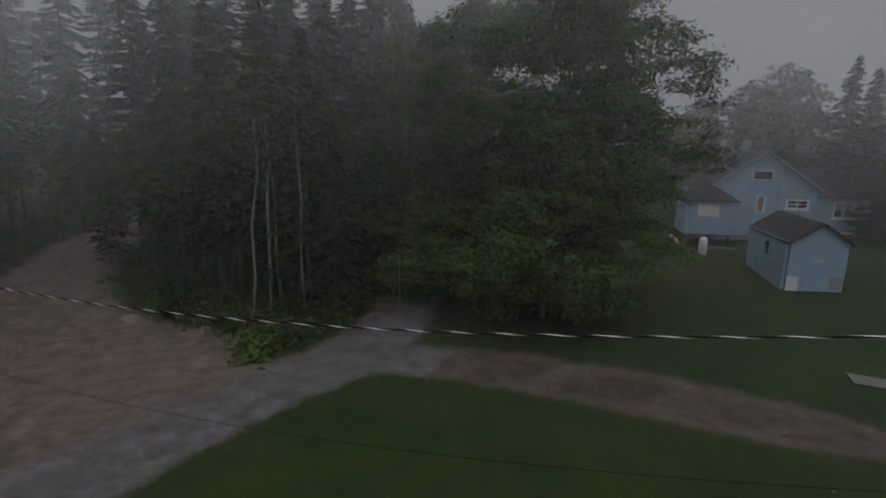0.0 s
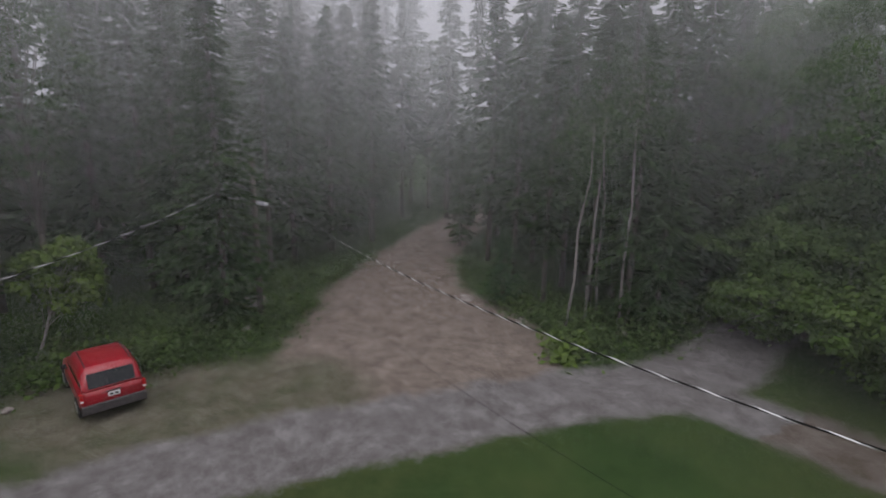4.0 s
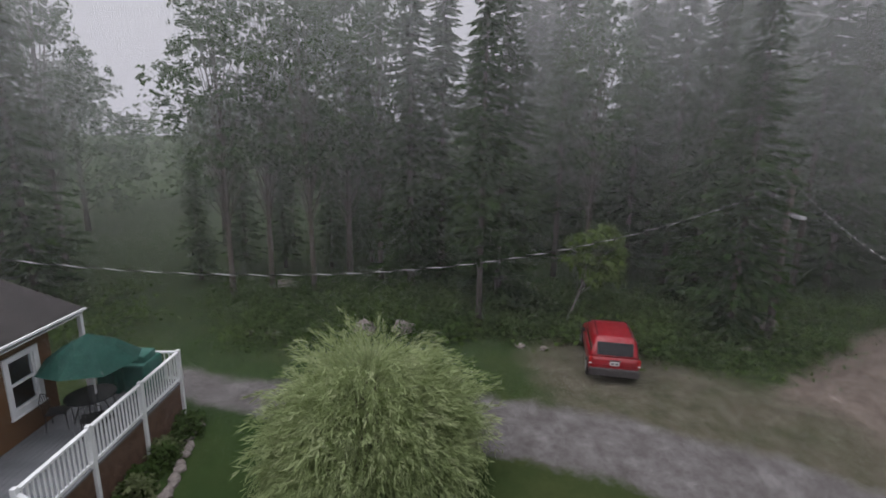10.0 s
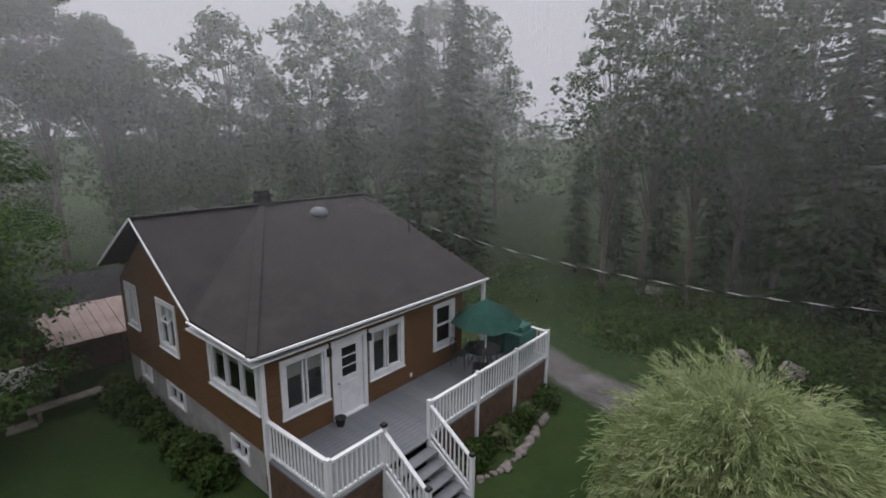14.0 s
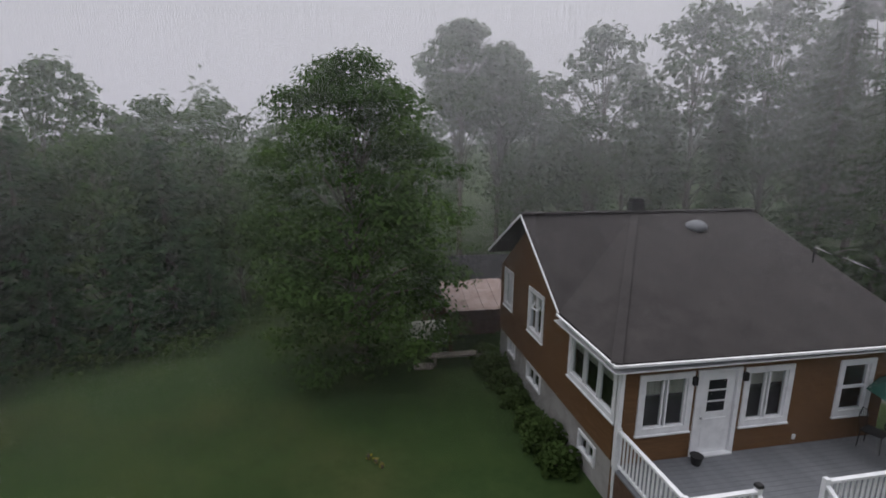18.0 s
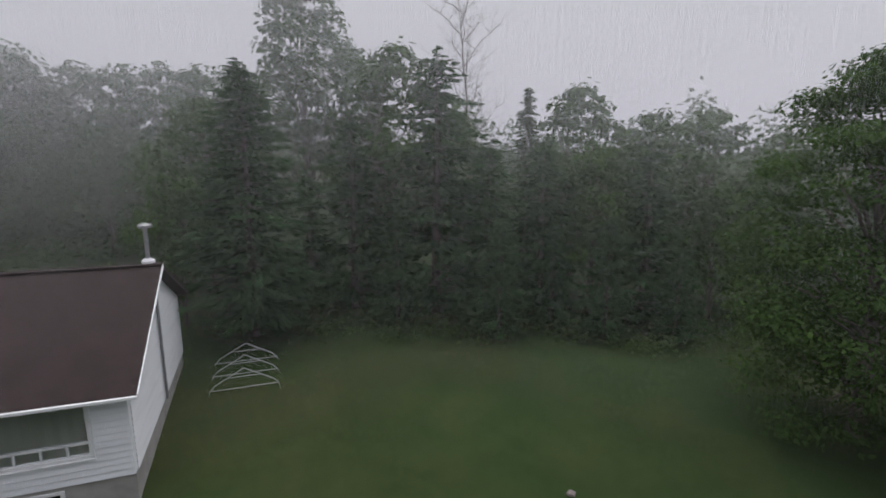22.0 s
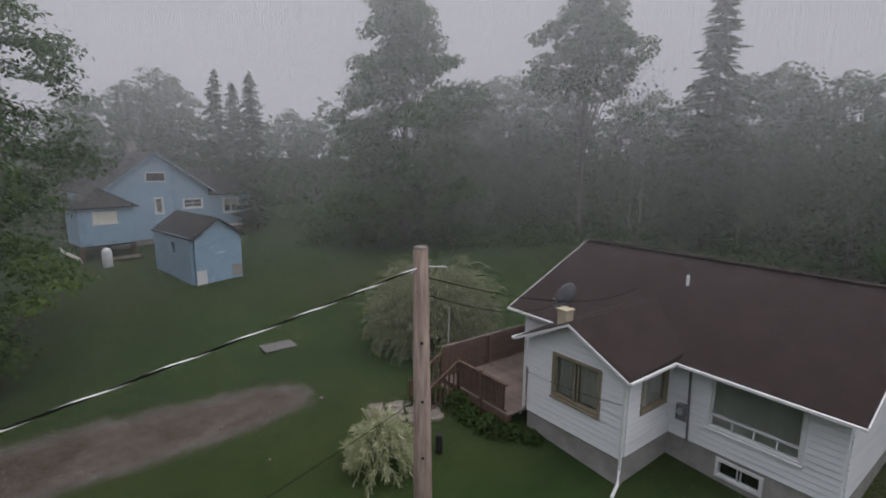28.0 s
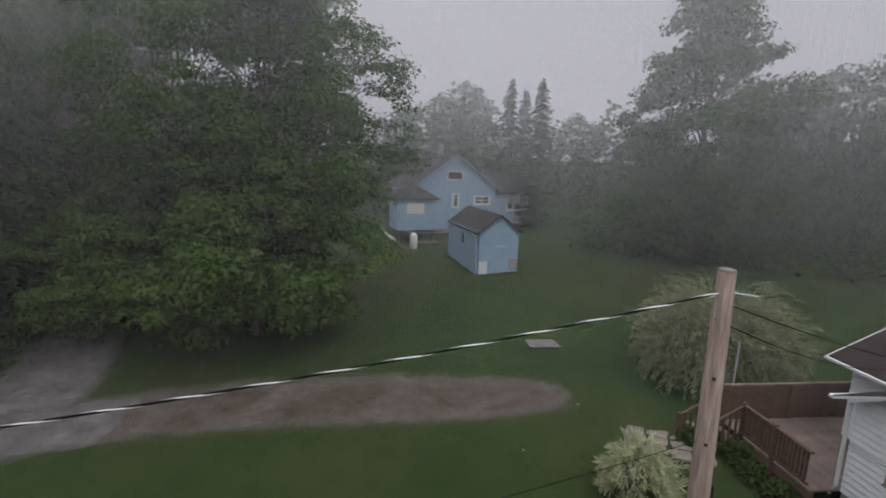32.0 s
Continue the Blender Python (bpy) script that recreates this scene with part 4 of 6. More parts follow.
part("ceiling", boxes((-6.84, -0.16, -8.34, -0.16, 3.38, 3.44)), M["room"], brown)
# roof: ridge, long front slope, and a steeper facet behind the hip at its east end
X0, X1 = 0.42, -7.75
RX = -3.4
roof_plane(brown, [(X0, -5.5, 5.82), (X0, -8.85, 4.0), (X1, -8.85, 4.0), (X1, -5.5, 5.82)], M["shingle"])
roof_plane(brown, [(RX, -5.5, 5.82), (X0, 0.42, 3.64), (X1, 0.42, 3.56), (X1, -5.5, 5.82)], M["shingle"])
roof_plane(brown, [(X0, -5.5, 5.82), (X0, -2.38, 3.74), (RX, -5.5, 5.82)], M["shingle"])
roof_plane(brown, [(RX, -5.5, 5.82), (X0, -2.38, 3.74), (X0, 0.42, 3.64)], M["shingle"])
part("soffit", boxes((X1, X0, 0.0, 0.4, 3.38, 3.41), (0.0, X0, -2.7, 0.0, 3.40, 3.43)), M["white"], brown)
strip(brown, "gutter", (X1 - 0.02, 0.47, 3.52), (X0 + 0.05, 0.47, 3.59), 0.06, 0.05, M["white"], "white eaves gutter")
strip(brown, "gutter", (X0 + 0.06, 0.5, 3.6), (X0 + 0.06, -2.4, 3.68), 0.05, 0.045, M["white"], "white eaves gutter")
strip(brown, "fascia", (X0 + 0.02, -2.38, 3.7), (X0 + 0.02, -5.5, 5.79), 0.03, 0.07, M["white"])
strip(brown, "fascia", (X0 + 0.02, -5.5, 5.79), (X0 + 0.02, -8.85, 3.98), 0.03, 0.07, M["white"])
strip(brown, "fascia", (X1 - 0.02, -5.5, 5.74), (X1 - 0.02, 0.42, 3.5), 0.03, 0.1, M["shingle"])
strip(brown, "ridge_cap", (X0, -5.5, 5.84), (X1, -5.5, 5.84), 0.26, 0.04, M["shingle"])
strip(brown, "hip_cap", (RX, -5.5, 5.83), (X0, 0.42, 3.65), 0.22, 0.025, M["shingle"])
strip(brown, "corner_board", (0.02, 0.03, 0.95), (0.02, 0.03, 3.42), 0.1, 0.1, M["white"])
strip(brown, "downpipe", (0.09, 0.16, 0.6), (0.09, 0.16, 3.42), 0.08, 0.08, M["white"])
strip(brown, "veranda_post", (-7.75, 0.3, 1.0), (-7.75, 0.3, 3.4), 0.1, 0.1, M["white"])
# chimney flue and roof dome
part("chimney", boxes((-0.28, 0.28, -0.2, 0.2, -0.4, 0.2), (-0.34, 0.34, -0.26, 0.26, 0.2, 0.26), (-0.25, 0.25, -0.18, 0.18, 0.26, 0.42), bevel=0.012), M["black"], brown, "dark metal chimney cap on the ridge", pose(-3.5, -5.6, 5.9) @ Matrix.Diagonal((0.8, 0.8, 0.85, 1)))
bm = bmesh.new()
bmesh.ops.create_uvsphere(bm, u_segments=14, v_segments=8, radius=0.32)
part("skylight_dome", bm, M["deck_grey"], brown, "domed grey roof vent", pose(-4.9, -4.5, 5.46) @ Matrix.Diagonal((1, 1, 0.7, 1)), smooth=True)
# the white door
door = part("door", boxes((-2.94, -2.06, -0.06, -0.01, 1.0, 3.02), bevel=0.006), M["white"], brown, "white half-glazed front door, shut", pose(0.13, 0, 0))
part("door_frame", boxes((-3.06, -2.95, -0.1, 0.05, 1.0, 3.12), (-2.05, -1.94, -0.1, 0.05, 1.0, 3.12), (-2.95, -2.05, -0.1, 0.047, 3.03, 3.12)), M["white"], brown, "", pose(0.13, 0, 0))
for q in range(3):
    part("door_pane", boxes((-2.72, -2.28, -0.008, 0.004, 2.08 + q * 0.27, 2.3 + q * 0.27)), M["car_glass"], door)
part("door_panel", boxes((-2.8, -2.2, -0.008, 0.006, 1.2, 1.9), bevel=0.004), M["white"], door)
bm = bmesh.new()
bmesh.ops.create_uvsphere(bm, u_segments=10, v_segments=6, radius=0.035)
part("knob", bm, M["steel"], door, "metal door knob", pose(-2.14, 0.035, 1.95))
part("threshold", boxes((-3.0, -2.0, -0.02, 0.12, 0.985, 1.03)), M["white"], door)
for x, z in ((-1.72, 2.9), (-3.0, 2.9)):
    lamp = part("wall_lamp", boxes((-0.05, 0.05, 0, 0.1, -0.1, 0.1), bevel=0.02), M["black"], brown, "small black wall lantern", pose(x, 0.02, z))
part("socket", boxes((-4.63, -4.55, 0.018, 0.05, 1.14, 1.26), bevel=0.006), M["white"], brown, "white outdoor socket")
mast = part("service_mast", tube(bmesh.new(), [(-7.26, -2.6, 2.0), (-7.26, -2.6, 5.2)], [0.022, 0.022]), M["black"], brown)
# deck, with planks, skirt, stairs and white railing
deck = empty("front_deck", BROWN, "grey painted veranda deck with white railing", "deck")
plank = mesh_of("plank", boxes((-8.62, 0.1, 0.0, 0.128, 0.955, 1.0)), M["deck_grey"])
for i in range(17):
    shared("plank", plank, deck, pose(0, 0.03 + i * 0.134, 0))
for q in ((-8.62, -2.88, 2.22, 2.28, -0.3, 0.95), (-1.37, 0.1, 2.22, 2.28, -0.3, 0.95), (-8.68, -8.62, 0, 2.28, -0.3, 0.95), (0.04, 0.1, 0.2, 2.22, -0.3, 0.95)):
    part("skirt", boxes(q), M["stain"], deck)
railing(deck, pose(0.04, 0.12, 0, 0, 0, 90), 2.17, 1.0, 0.95, M["white"], posts=(0.0, 2.17))
railing(deck, pose(-0.02, 2.3, 0, 0, 0, 180), 1.38, 1.0, 0.95, M["white"], posts=(1.38,), cap="black")
railing(deck, pose(-2.85, 2.3, 0, 0, 0, 180), 5.7, 1.0, 0.95, M["white"], posts=(0.0, 1.9, 3.8, 5.7), cap=None)
railing(deck, pose(-8.55, 2.3, 0, 0, 0, -90), 2.2, 1.0, 0.95, M["white"], posts=(2.15,))
for x in (-1.4, -2.85):
    railing(deck, pose(x, 2.32, 0, 0, 0, 90), 1.25, 1.0, 0.9, M["white"], posts=(1.25,), cap="black", drop=0.85)
    part("stringer", prism(bmesh.new(), [(2.3, -0.2), (3.62, -0.2), (3.62, 0.12), (2.3, 0.98)], x - 0.03, x + 0.03, Matrix(((0, 1, 0, 0), (1, 0, 0, 0), (0, 0, 1, 0), (0, 0, 0, 1)))), M["white"], deck)
for i in range(5):
    part("tread", boxes((-2.8, -1.45, 2.32 + i * 0.26, 2.62 + i * 0.26, 0.78 - i * 0.18, 0.82 - i * 0.18), bevel=0.008), M["deck_grey"], deck)
    part("riser", boxes((-2.8, -1.45, 2.33 + i * 0.26, 2.35 + i * 0.26, 0.62 - i * 0.18, 0.78 - i * 0.18)), M["stain"], deck)

# things on the deck
parasol = empty("garden_parasol", BROWN @ pose(-6.6, 1.25, 1.0) @ Matrix.Diagonal((1.22, 1.22, 0.95, 1)), "dark green canvas garden parasol, half tilted, on the deck", "parasol")
part("pole", tube(bmesh.new(), [(0, 0, 0.0), (0, 0, 2.3)], [0.02, 0.02]), M["white"], parasol)
part("base", tube(bmesh.new(), [(0, 0, 0.0), (0, 0, 0.06), (0, 0, 0.09)], [0.24, 0.24, 0.06], 16), M["black"], parasol)
bm = bmesh.new()
top = bm.verts.new((0, 0, 2.42))
ring = [bm.verts.new((0.9 * math.cos(k * math.tau / 8), 0.9 * math.sin(k * math.tau / 8), 1.7 - 0.06 * (k % 2))) for k in range(8)]
mid = [bm.verts.new((0.5 * math.cos(k * math.tau / 8), 0.5 * math.sin(k * math.tau / 8), 2.08)) for k in range(8)]
for k in range(8):
    bm.faces.new((top, mid[k], mid[(k + 1) % 8]))
    bm.faces.new((mid[k], ring[k], ring[(k + 1) % 8], mid[(k + 1) % 8]))
bmesh.ops.solidify(bm, geom=bm.faces[:], thickness=0.012)
part("canopy", bm, M["green_cloth"], parasol)
for k in range(8):
    an = k * math.tau / 8
    part("rib", tube(bmesh.new(), [(0, 0, 2.3), (0.86 * math.cos(an), 0.86 * math.sin(an), 1.69)], [0.008, 0.008], 4), M["steel"], parasol)
table = empty("patio_table", BROWN @ pose(-6.55, 1.15, 1.0), "round glass-topped patio table under the parasol", "table")
part("tabletop", tube(bmesh.new(), [(0, 0, 0.7), (0, 0, 0.725)], [0.55, 0.55], 24), M["car_glass"], table)
for k in range(4):
    an = k * math.tau / 4 + 0.4
    part("leg", tube(bmesh.new(), [(0.2 * math.cos(an), 0.2 * math.sin(an), 0.7), (0.42 * math.cos(an), 0.42 * math.sin(an), 0.0)], [0.014, 0.014], 6), M["black"], table)


def patio_chair(m):
    ch = empty("patio_chair", m, "black wrought-iron patio chair at the round table", "chair", "patio chairs")
    part("seat", boxes((-0.22, 0.22, -0.22, 0.22, 0.42, 0.445), bevel=0.01), M["black"], ch)
    bm = tube(bmesh.new(), [(-0.2, -0.22, 0.43), (-0.22, -0.27, 0.8), (0, -0.29, 0.92), (0.22, -0.27, 0.8), (0.2, -0.22, 0.43)], [0.012] * 5, 6)
    part("backrest", bm, M["black"], ch)
    for x in (-0.1, 0, 0.1):
        part("slat", tube(bmesh.new(), [(x, -0.22, 0.44), (x, -0.28, 0.87)], [0.006, 0.006], 4), M["black"], ch)
    for x, y in ((-0.2, -0.2), (0.2, -0.2), (-0.2, 0.2), (0.2, 0.2)):
        part("leg", tube(bmesh.new(), [(x, y, 0.42), (x * 1.1, y * 1.1, 0)], [0.012, 0.01], 5), M["black"], ch)
    return ch


chair = patio_chair(BROWN @ pose(-6.0, 1.5, 1.0, 0, 0, -60 + 180))
copy_thing(chair, BROWN @ pose(-6.3, 0.5, 1.0, 0, 0, 20))
copy_thing(chair, BROWN @ pose(-7.2, 0.9, 1.0, 0, 0, -110))
grill = empty("covered_barbecue", BROWN @ pose(-8.1, 1.55, 1.0), "barbecue under a dark green cover by the railing", "barbecue")
part("cover", boxes((-0.48, 0.48, -0.3, 0.3, 0.05, 0.95), (-0.3, 0.3, -0.24, 0.24, 0.9, 1.15), bevel=0.07), M["green_cloth"], grill)
for x in (-0.4, 0.4):
    part("wheel", tube(bmesh.new(), [(x, -0.25, 0.09), (x, -0.2, 0.09)], [0.09, 0.09], 12), M["black"], grill)
box2 = empty("deck_box", BROWN @ pose(-8.2, 0.7, 1.0), "pale green storage box with handles at the deck's end", "storage box")
part("body", boxes((-0.35, 0.35, -0.28, 0.28, 0, 0.85), bevel=0.02), M["green_cloth"], box2)
part("lid", boxes((-0.38, 0.38, -0.31, 0.31, 0.85, 0.93), bevel=0.02), material("pale_green_plastic", [(0.16, 0.34, 0.3), (0.22, 0.42, 0.37)], rough=0.5, bump=0.03), box2)
for x in (-0.2, 0.2):
    part("handle", boxes((x - 0.05, x + 0.05, 0.28, 0.33, 0.95, 0.975), bevel=0.008), M["white"], box2)
pot = empty("plant_pot", BROWN @ pose(-1.8, 0.3, 1.0), "small dark empty plant pot beside the door", "plant pot")
part("pot", tube(bmesh.new(), [(0, 0, 0), (0, 0, 0.2), (0, 0, 0.22)], [0.09, 0.13, 0.15], 14), M["black"], pot)


# ---------------------------------------------------------------- stones and plants
def stone_mesh(seed, rough=0.25, sub=2):
    bm = bmesh.new()
    bmesh.ops.create_icosphere(bm, subdivisions=sub, radius=1)
    for v in bm.verts:
        q = noise.noise(v.co * 1.3 + Vector((seed * 7.1, 0, 0)))
        v.co *= 1 + rough * q * 1.6 + 0.08 * noise.noise(v.co * 4 + Vector((0, seed, 0)))
        v.co.z = max(v.co.z * 0.75, -0.35)
    return mesh_of("stone", bm, M["rock"])


STONES = [stone_mesh(s) for s in range(5)]


def boulder(x, y, s, name="boulder", label="rounded pink-grey granite boulder at the edge of the grass", group="boulders", z=None, k=0, turn=0):
    ob = new(name, STONES[k % 5])
    ob.matrix_basis = pose(x, y, (land(x, y) if z is None else z) + s * 0.22, 0, 0, turn) @ Matrix.Diagonal((s, s * 0.85, s * 0.9, 1))
    return tagged(ob, label, "boulder", group)


for i, (x, y, s) in enumerate(((-20.0, -2.4, 0.55), (-20.0, -4.0, 0.55), (-19.2, -7.7, 0.33), (-19.3, -8.8, 0.28), (-21.6, 13.6, 0.62), (-13.9, 20.9, 0.4), (-20.0, 10.0, 0.25), (-19.0, 11.5, 0.22), (-20.2, 8.6, 0.2),
                                (-25.9, -9.6, 0.5), (-10.1, 19.8, 0.25), (-5.9, 21.1, 0.25), (-18.7, 2.5, 0.2), (-18.5, 3.4, 0.17))):
    boulder(x, y, s, k=i, turn=i * 67)
bed = np.random.default_rng(31)
for i in range(26):
    u = i / 25
    lx, ly = -3.4 - 4.9 * u, 3.2 + 0.28 * math.sin(u * 5) + bed.normal() * 0.05
    p = BROWN @ Vector((lx, ly, 0))
    boulder(p.x, p.y, bed.uniform(0.08, 0.18), "border_stone", "rounded field stone edging the flower bed", "bed edging stones", None, i, i * 49)


def leaf_clump(name, centre, radius, height, count, size, mat, seed, label, category="plant", group="", kind="", long=1.0):
    """A low plant of many leaves: a dome of leaves on short stems."""
    rnd = np.random.default_rng(seed)
    d = rnd.normal(size=(count, 3))
    d /= np.linalg.norm(d, axis=1)[:, None]
    d[:, 2] = np.abs(d[:, 2])
    c = d * (rnd.uniform(0.3, 1, count) ** 0.5)[:, None] * (radius, radius, height)
    c[:, :2] *= 1 + 0.25 * np.sin(np.arctan2(d[:, 1], d[:, 0]) * 5 + seed)[:, None]
    root = empty(name, pose(*centre), label, category, group, kind)
    finish("foliage", quads_mesh("foliage", cards(c, size, flat=0.4, long=long, rnd=rnd)), M[mat], root)
    bm = bmesh.new()
    for k in range(5):
        an = k * 1.256 + seed
        tube(bm, [(0, 0, -0.03), (radius * 0.5 * math.cos(an), radius * 0.5 * math.sin(an), height * 0.7)], [0.02, 0.008], 4)
    tagged(part("stem", bm, M["bark"], root), kind="stuff")
    return root


for i in range(12):
    u = (i + 0.5) / 12
    p = BROWN @ Vector((-3.3 - 5.0 * u, 2.7 + 0.15 * math.sin(i * 2.1), 0))
    leaf_clump("bed_plant", (p.x, p.y, land(p.x, p.y)), 0.3 + 0.1 * (i % 3), 0.35 + 0.12 * ((i * 5) % 3), 420, 0.07, "fern" if i % 4 else "willow_grey", 60 + i, "low leafy garden plant in the flower bed", group="flower bed plants")
for i, (y, r) in enumerate(((-1.6, 0.55), (-2.6, 0.65), (-3.6, 0.5), (-4.8, 0.5), (-6.0, 0.6), (-7.3, 0.7), (-8.4, 0.6))):
    p = BROWN @ Vector((0.55, y, 0))
    leaf_clump("foundation_shrub", (p.x, p.y, land(p.x, p.y)), r, r * 1.25, 900, 0.08, "fern", 80 + i, "leafy green shrub against the house foundation", "shrub", "foundation shrubs")


def weeping(name, centre, radius, height, strands, mat, seed, label, size=0.05, group="garden shrubs"):
    """A dome-shaped shrub of arching twigs hung with narrow leaves."""
    rnd = np.random.default_rng(seed)
    root = empty(name, pose(*centre), label, "shrub", group)
    quads, bm = [], bmesh.new()
    for i in range(strands):
        an = i * 2.39996 + rnd.normal() * 0.1
        u = (i + 0.5) / strands
        el = math.asin(min(1, 0.02 + 0.98 * u))
        wob = 1 + 0.1 * math.sin(an * 3 + seed) + 0.08 * math.sin(an * 7 + el * 5) + rnd.normal() * 0.06
        out = np.array([math.cos(an) * math.cos(el) * radius, math.sin(an) * math.cos(el) * radius, math.sin(el) * height]) * wob
        tang = np.array([math.cos(an), math.sin(an), 0.0])
        le = rnd.uniform(0.6, 1.5) * radius / 2.4
        k = 14
        s = np.linspace(0, 1, k)
        start = out * 0.8 + (0, 0, 0.1)
        path = start + tang * (le * s)[:, None] * 0.75 + np.stack([0 * s, 0 * s, le * ((1.35 * s - 0.75 * s * s) if i % 3 == 0 else (0.95 * s - 1.35 * s * s))], 1)
        path += rnd.normal(size=(1, 3)) * 0.08
        d = np.gradient(path, axis=0)
        d /= np.linalg.norm(d, axis=1)[:, None]
        for q in range(2):
            side = np.cross(d, rnd.normal(size=(k, 3)))
            side /= np.linalg.norm(side, axis=1)[:, None]
            ld = d * 0.85 + side * 0.45
            w = np.cross(ld, rnd.normal(size=(k, 3)))
            w /= np.linalg.norm(w, axis=1)[:, None]
            ln = size * rnd.uniform(1.6, 3.0, k)[:, None]
            quads.append(np.stack([path, path + ld * ln + w * size * 0.24, path + ld * ln * 2, path + ld * ln - w * size * 0.24], 1))
        if i % 12 == 0:
            tube(bm, [(0, 0, 0.05), tuple(out * 0.45 + (0, 0, 0.25)), tuple(start)], [0.03, 0.018, 0.006], 4)
    finish("foliage", quads_mesh("foliage", np.concatenate(quads)), M[mat], root)
    tagged(part("branch", bm, M["bark"], root), kind="stuff")
    return root


weeping("dappled_willow", (-10.95, -2.0, land(-10.95, -2)), 2.3, 3.0, 3000, "willow", 3, "large pale green dome-shaped dappled willow on the lawn")
weeping("dappled_willow", (17.8, 10.3, land(17.8, 10.3)), 2.3, 2.7, 1700, "shrub_pale", 4, "wide pale weeping shrub behind the deck fence")
weeping("variegated_shrub", (10.2, 7.35, land(10.2, 7.35)), 0.72, 1.2, 210, "variegated", 5, "small loose variegated shrub near the utility pole", size=0.045)

# ---------------------------------------------------------------- the parked car
M["bumper"] = material("dark_bumper_plastic", [(0.04, 0.035, 0.036), (0.06, 0.052, 0.054)], rough=0.7, bump=0.05)
CAR = pose(-15.75, 5.3, land(-15.6, 5.3) + 0.0, 0, 0, 81) @ Matrix.Diagonal((0.94, 0.94, 0.94, 1))
car = empty("parked_car", CAR, "small red four-wheel-drive car parked with its tail to the lawn", "car")


def car_shell(sections, mat, name, label=""):
    """A body lofted through cross-sections (y, half width, z low, z high, shoulder)."""
    bm = bmesh.new()
    rings = []
    for y, w, lo, hi, tuck in sections:
        pts = [(-w * 0.94, lo), (-w, lo + (hi - lo) * 0.35), (-w * 0.985, lo + (hi - lo) * 0.75), (-w * tuck, hi - 0.03), (-w * tuck * 0.9, hi),
               (w * tuck * 0.9, hi), (w * tuck, hi - 0.03), (w * 0.985, lo + (hi - lo) * 0.75), (w, lo + (hi - lo) * 0.35), (w * 0.94, lo)]
        rings.append([bm.verts.new((x, y, z)) for x, z in pts])
    k = len(rings[0])
    for a, b in zip(rings, rings[1:]):
        for i in range(k):
            bm.faces.new((a[i], a[(i + 1) % k], b[(i + 1) % k], b[i]))
    bm.faces.new(rings[0])
    bm.faces.new(rings[-1][::-1])
    bmesh.ops.recalc_face_normals(bm, faces=bm.faces[:])
    bmesh.ops.bevel(bm, geom=[e for e in bm.edges if e.calc_face_angle(0) > 0.5], offset=0.03, segments=2, affect="EDGES")
    return part(name, bm, mat, car, label, smooth=True)


body = car_shell([(0.0, 0.8, 0.42, 0.98, 0.93), (0.1, 0.87, 0.3, 1.02, 0.96), (1.0, 0.88, 0.26, 1.02, 0.97), (2.8, 0.88, 0.26, 1.0, 0.97), (3.1, 0.87, 0.28, 0.98, 0.94), (3.9, 0.84, 0.32, 0.86, 0.9), (4.15, 0.72, 0.4, 0.72, 0.88)], M["car_red"], "body")
cabin = car_shell([(0.06, 0.8, 1.0, 1.06, 0.97), (0.32, 0.78, 1.0, 1.58, 0.82), (0.6, 0.79, 1.0, 1.64, 0.83), (1.9, 0.79, 1.0, 1.64, 0.83), (2.35, 0.79, 1.0, 1.56, 0.83), (3.05, 0.8, 0.98, 1.03, 0.94)], M["car_red"], "cabin")
# rear window, side windows, windscreen, set a little proud of the cabin
sl = Matrix(((1, 0, 0, 0), (0, 1, 0.47, -0.42), (0, 0, 1, 0), (0, 0, 0, 1)))
part("rear_window", boxes((-0.62, 0.62, -0.022, 0.0, 1.08, 1.5), m=sl, bevel=0.01), M["car_glass"], car, "dark tinted rear window")
for s in (-1, 1):
    tilt = Matrix(((1, 0, -s * 0.2, s * (0.8 + 0.2)), (0, 1, 0, 0), (0, 0, 1, 0), (0, 0, 0, 1)))
    for y0, y1 in ((0.42, 0.9), (0.98, 1.75), (1.83, 2.5)):
        part("side_window", boxes((-0.012 if s > 0 else -0.01, 0.012, y0, y1, 1.06, 1.5), m=tilt), M["car_glass"], car)
    part("tail_lamp", boxes((s * 0.83 - 0.05, s * 0.83 + 0.05, -0.03, 0.1, 0.72, 1.0), bevel=0.015), M["lamp_red"], car)
    part("reversing_lamp", boxes((s * 0.83 - 0.045, s * 0.83 + 0.045, -0.036, -0.02, 0.76, 0.81)), M["white"], car)
    part("mirror", boxes((s * 0.93 - 0.08, s * 0.93 + 0.08, 2.42, 2.52, 1.0, 1.14), bevel=0.03), M["black"], car)
    part("roof_rail", tube(bmesh.new(), [(s * 0.6, 0.5, 1.65), (s * 0.6, 0.6, 1.7), (s * 0.6, 2.0, 1.7), (s * 0.6, 2.1, 1.63)], [0.018] * 4, 6), M["black"], car)
    part("headlamp", boxes((s * 0.62 - 0.14, s * 0.62 + 0.14, 4.0, 4.12, 0.6, 0.76), bevel=0.02), M["steel"], car)
    for y in (0.72, 3.32):
        wheel = part("wheel", tube(bmesh.new(), [(s * 0.72, y, 0.33), (s * 0.735, y, 0.33), (s * 0.89, y, 0.33), (s * 0.905, y, 0.33)], [0.29, 0.335, 0.335, 0.29], 22), M["black"], car, "black tyre", smooth=False)
        part("rim", tube(bmesh.new(), [(s * 0.9, y, 0.33), (s * 0.915, y, 0.33)], [0.21, 0.19], 18), M["steel"], wheel, "grey steel rim")
wsl = Matrix(((1, 0, 0, 0), (0, 1, -1.32, 4.42), (0, 0, 1, 0), (0, 0, 0, 1)))
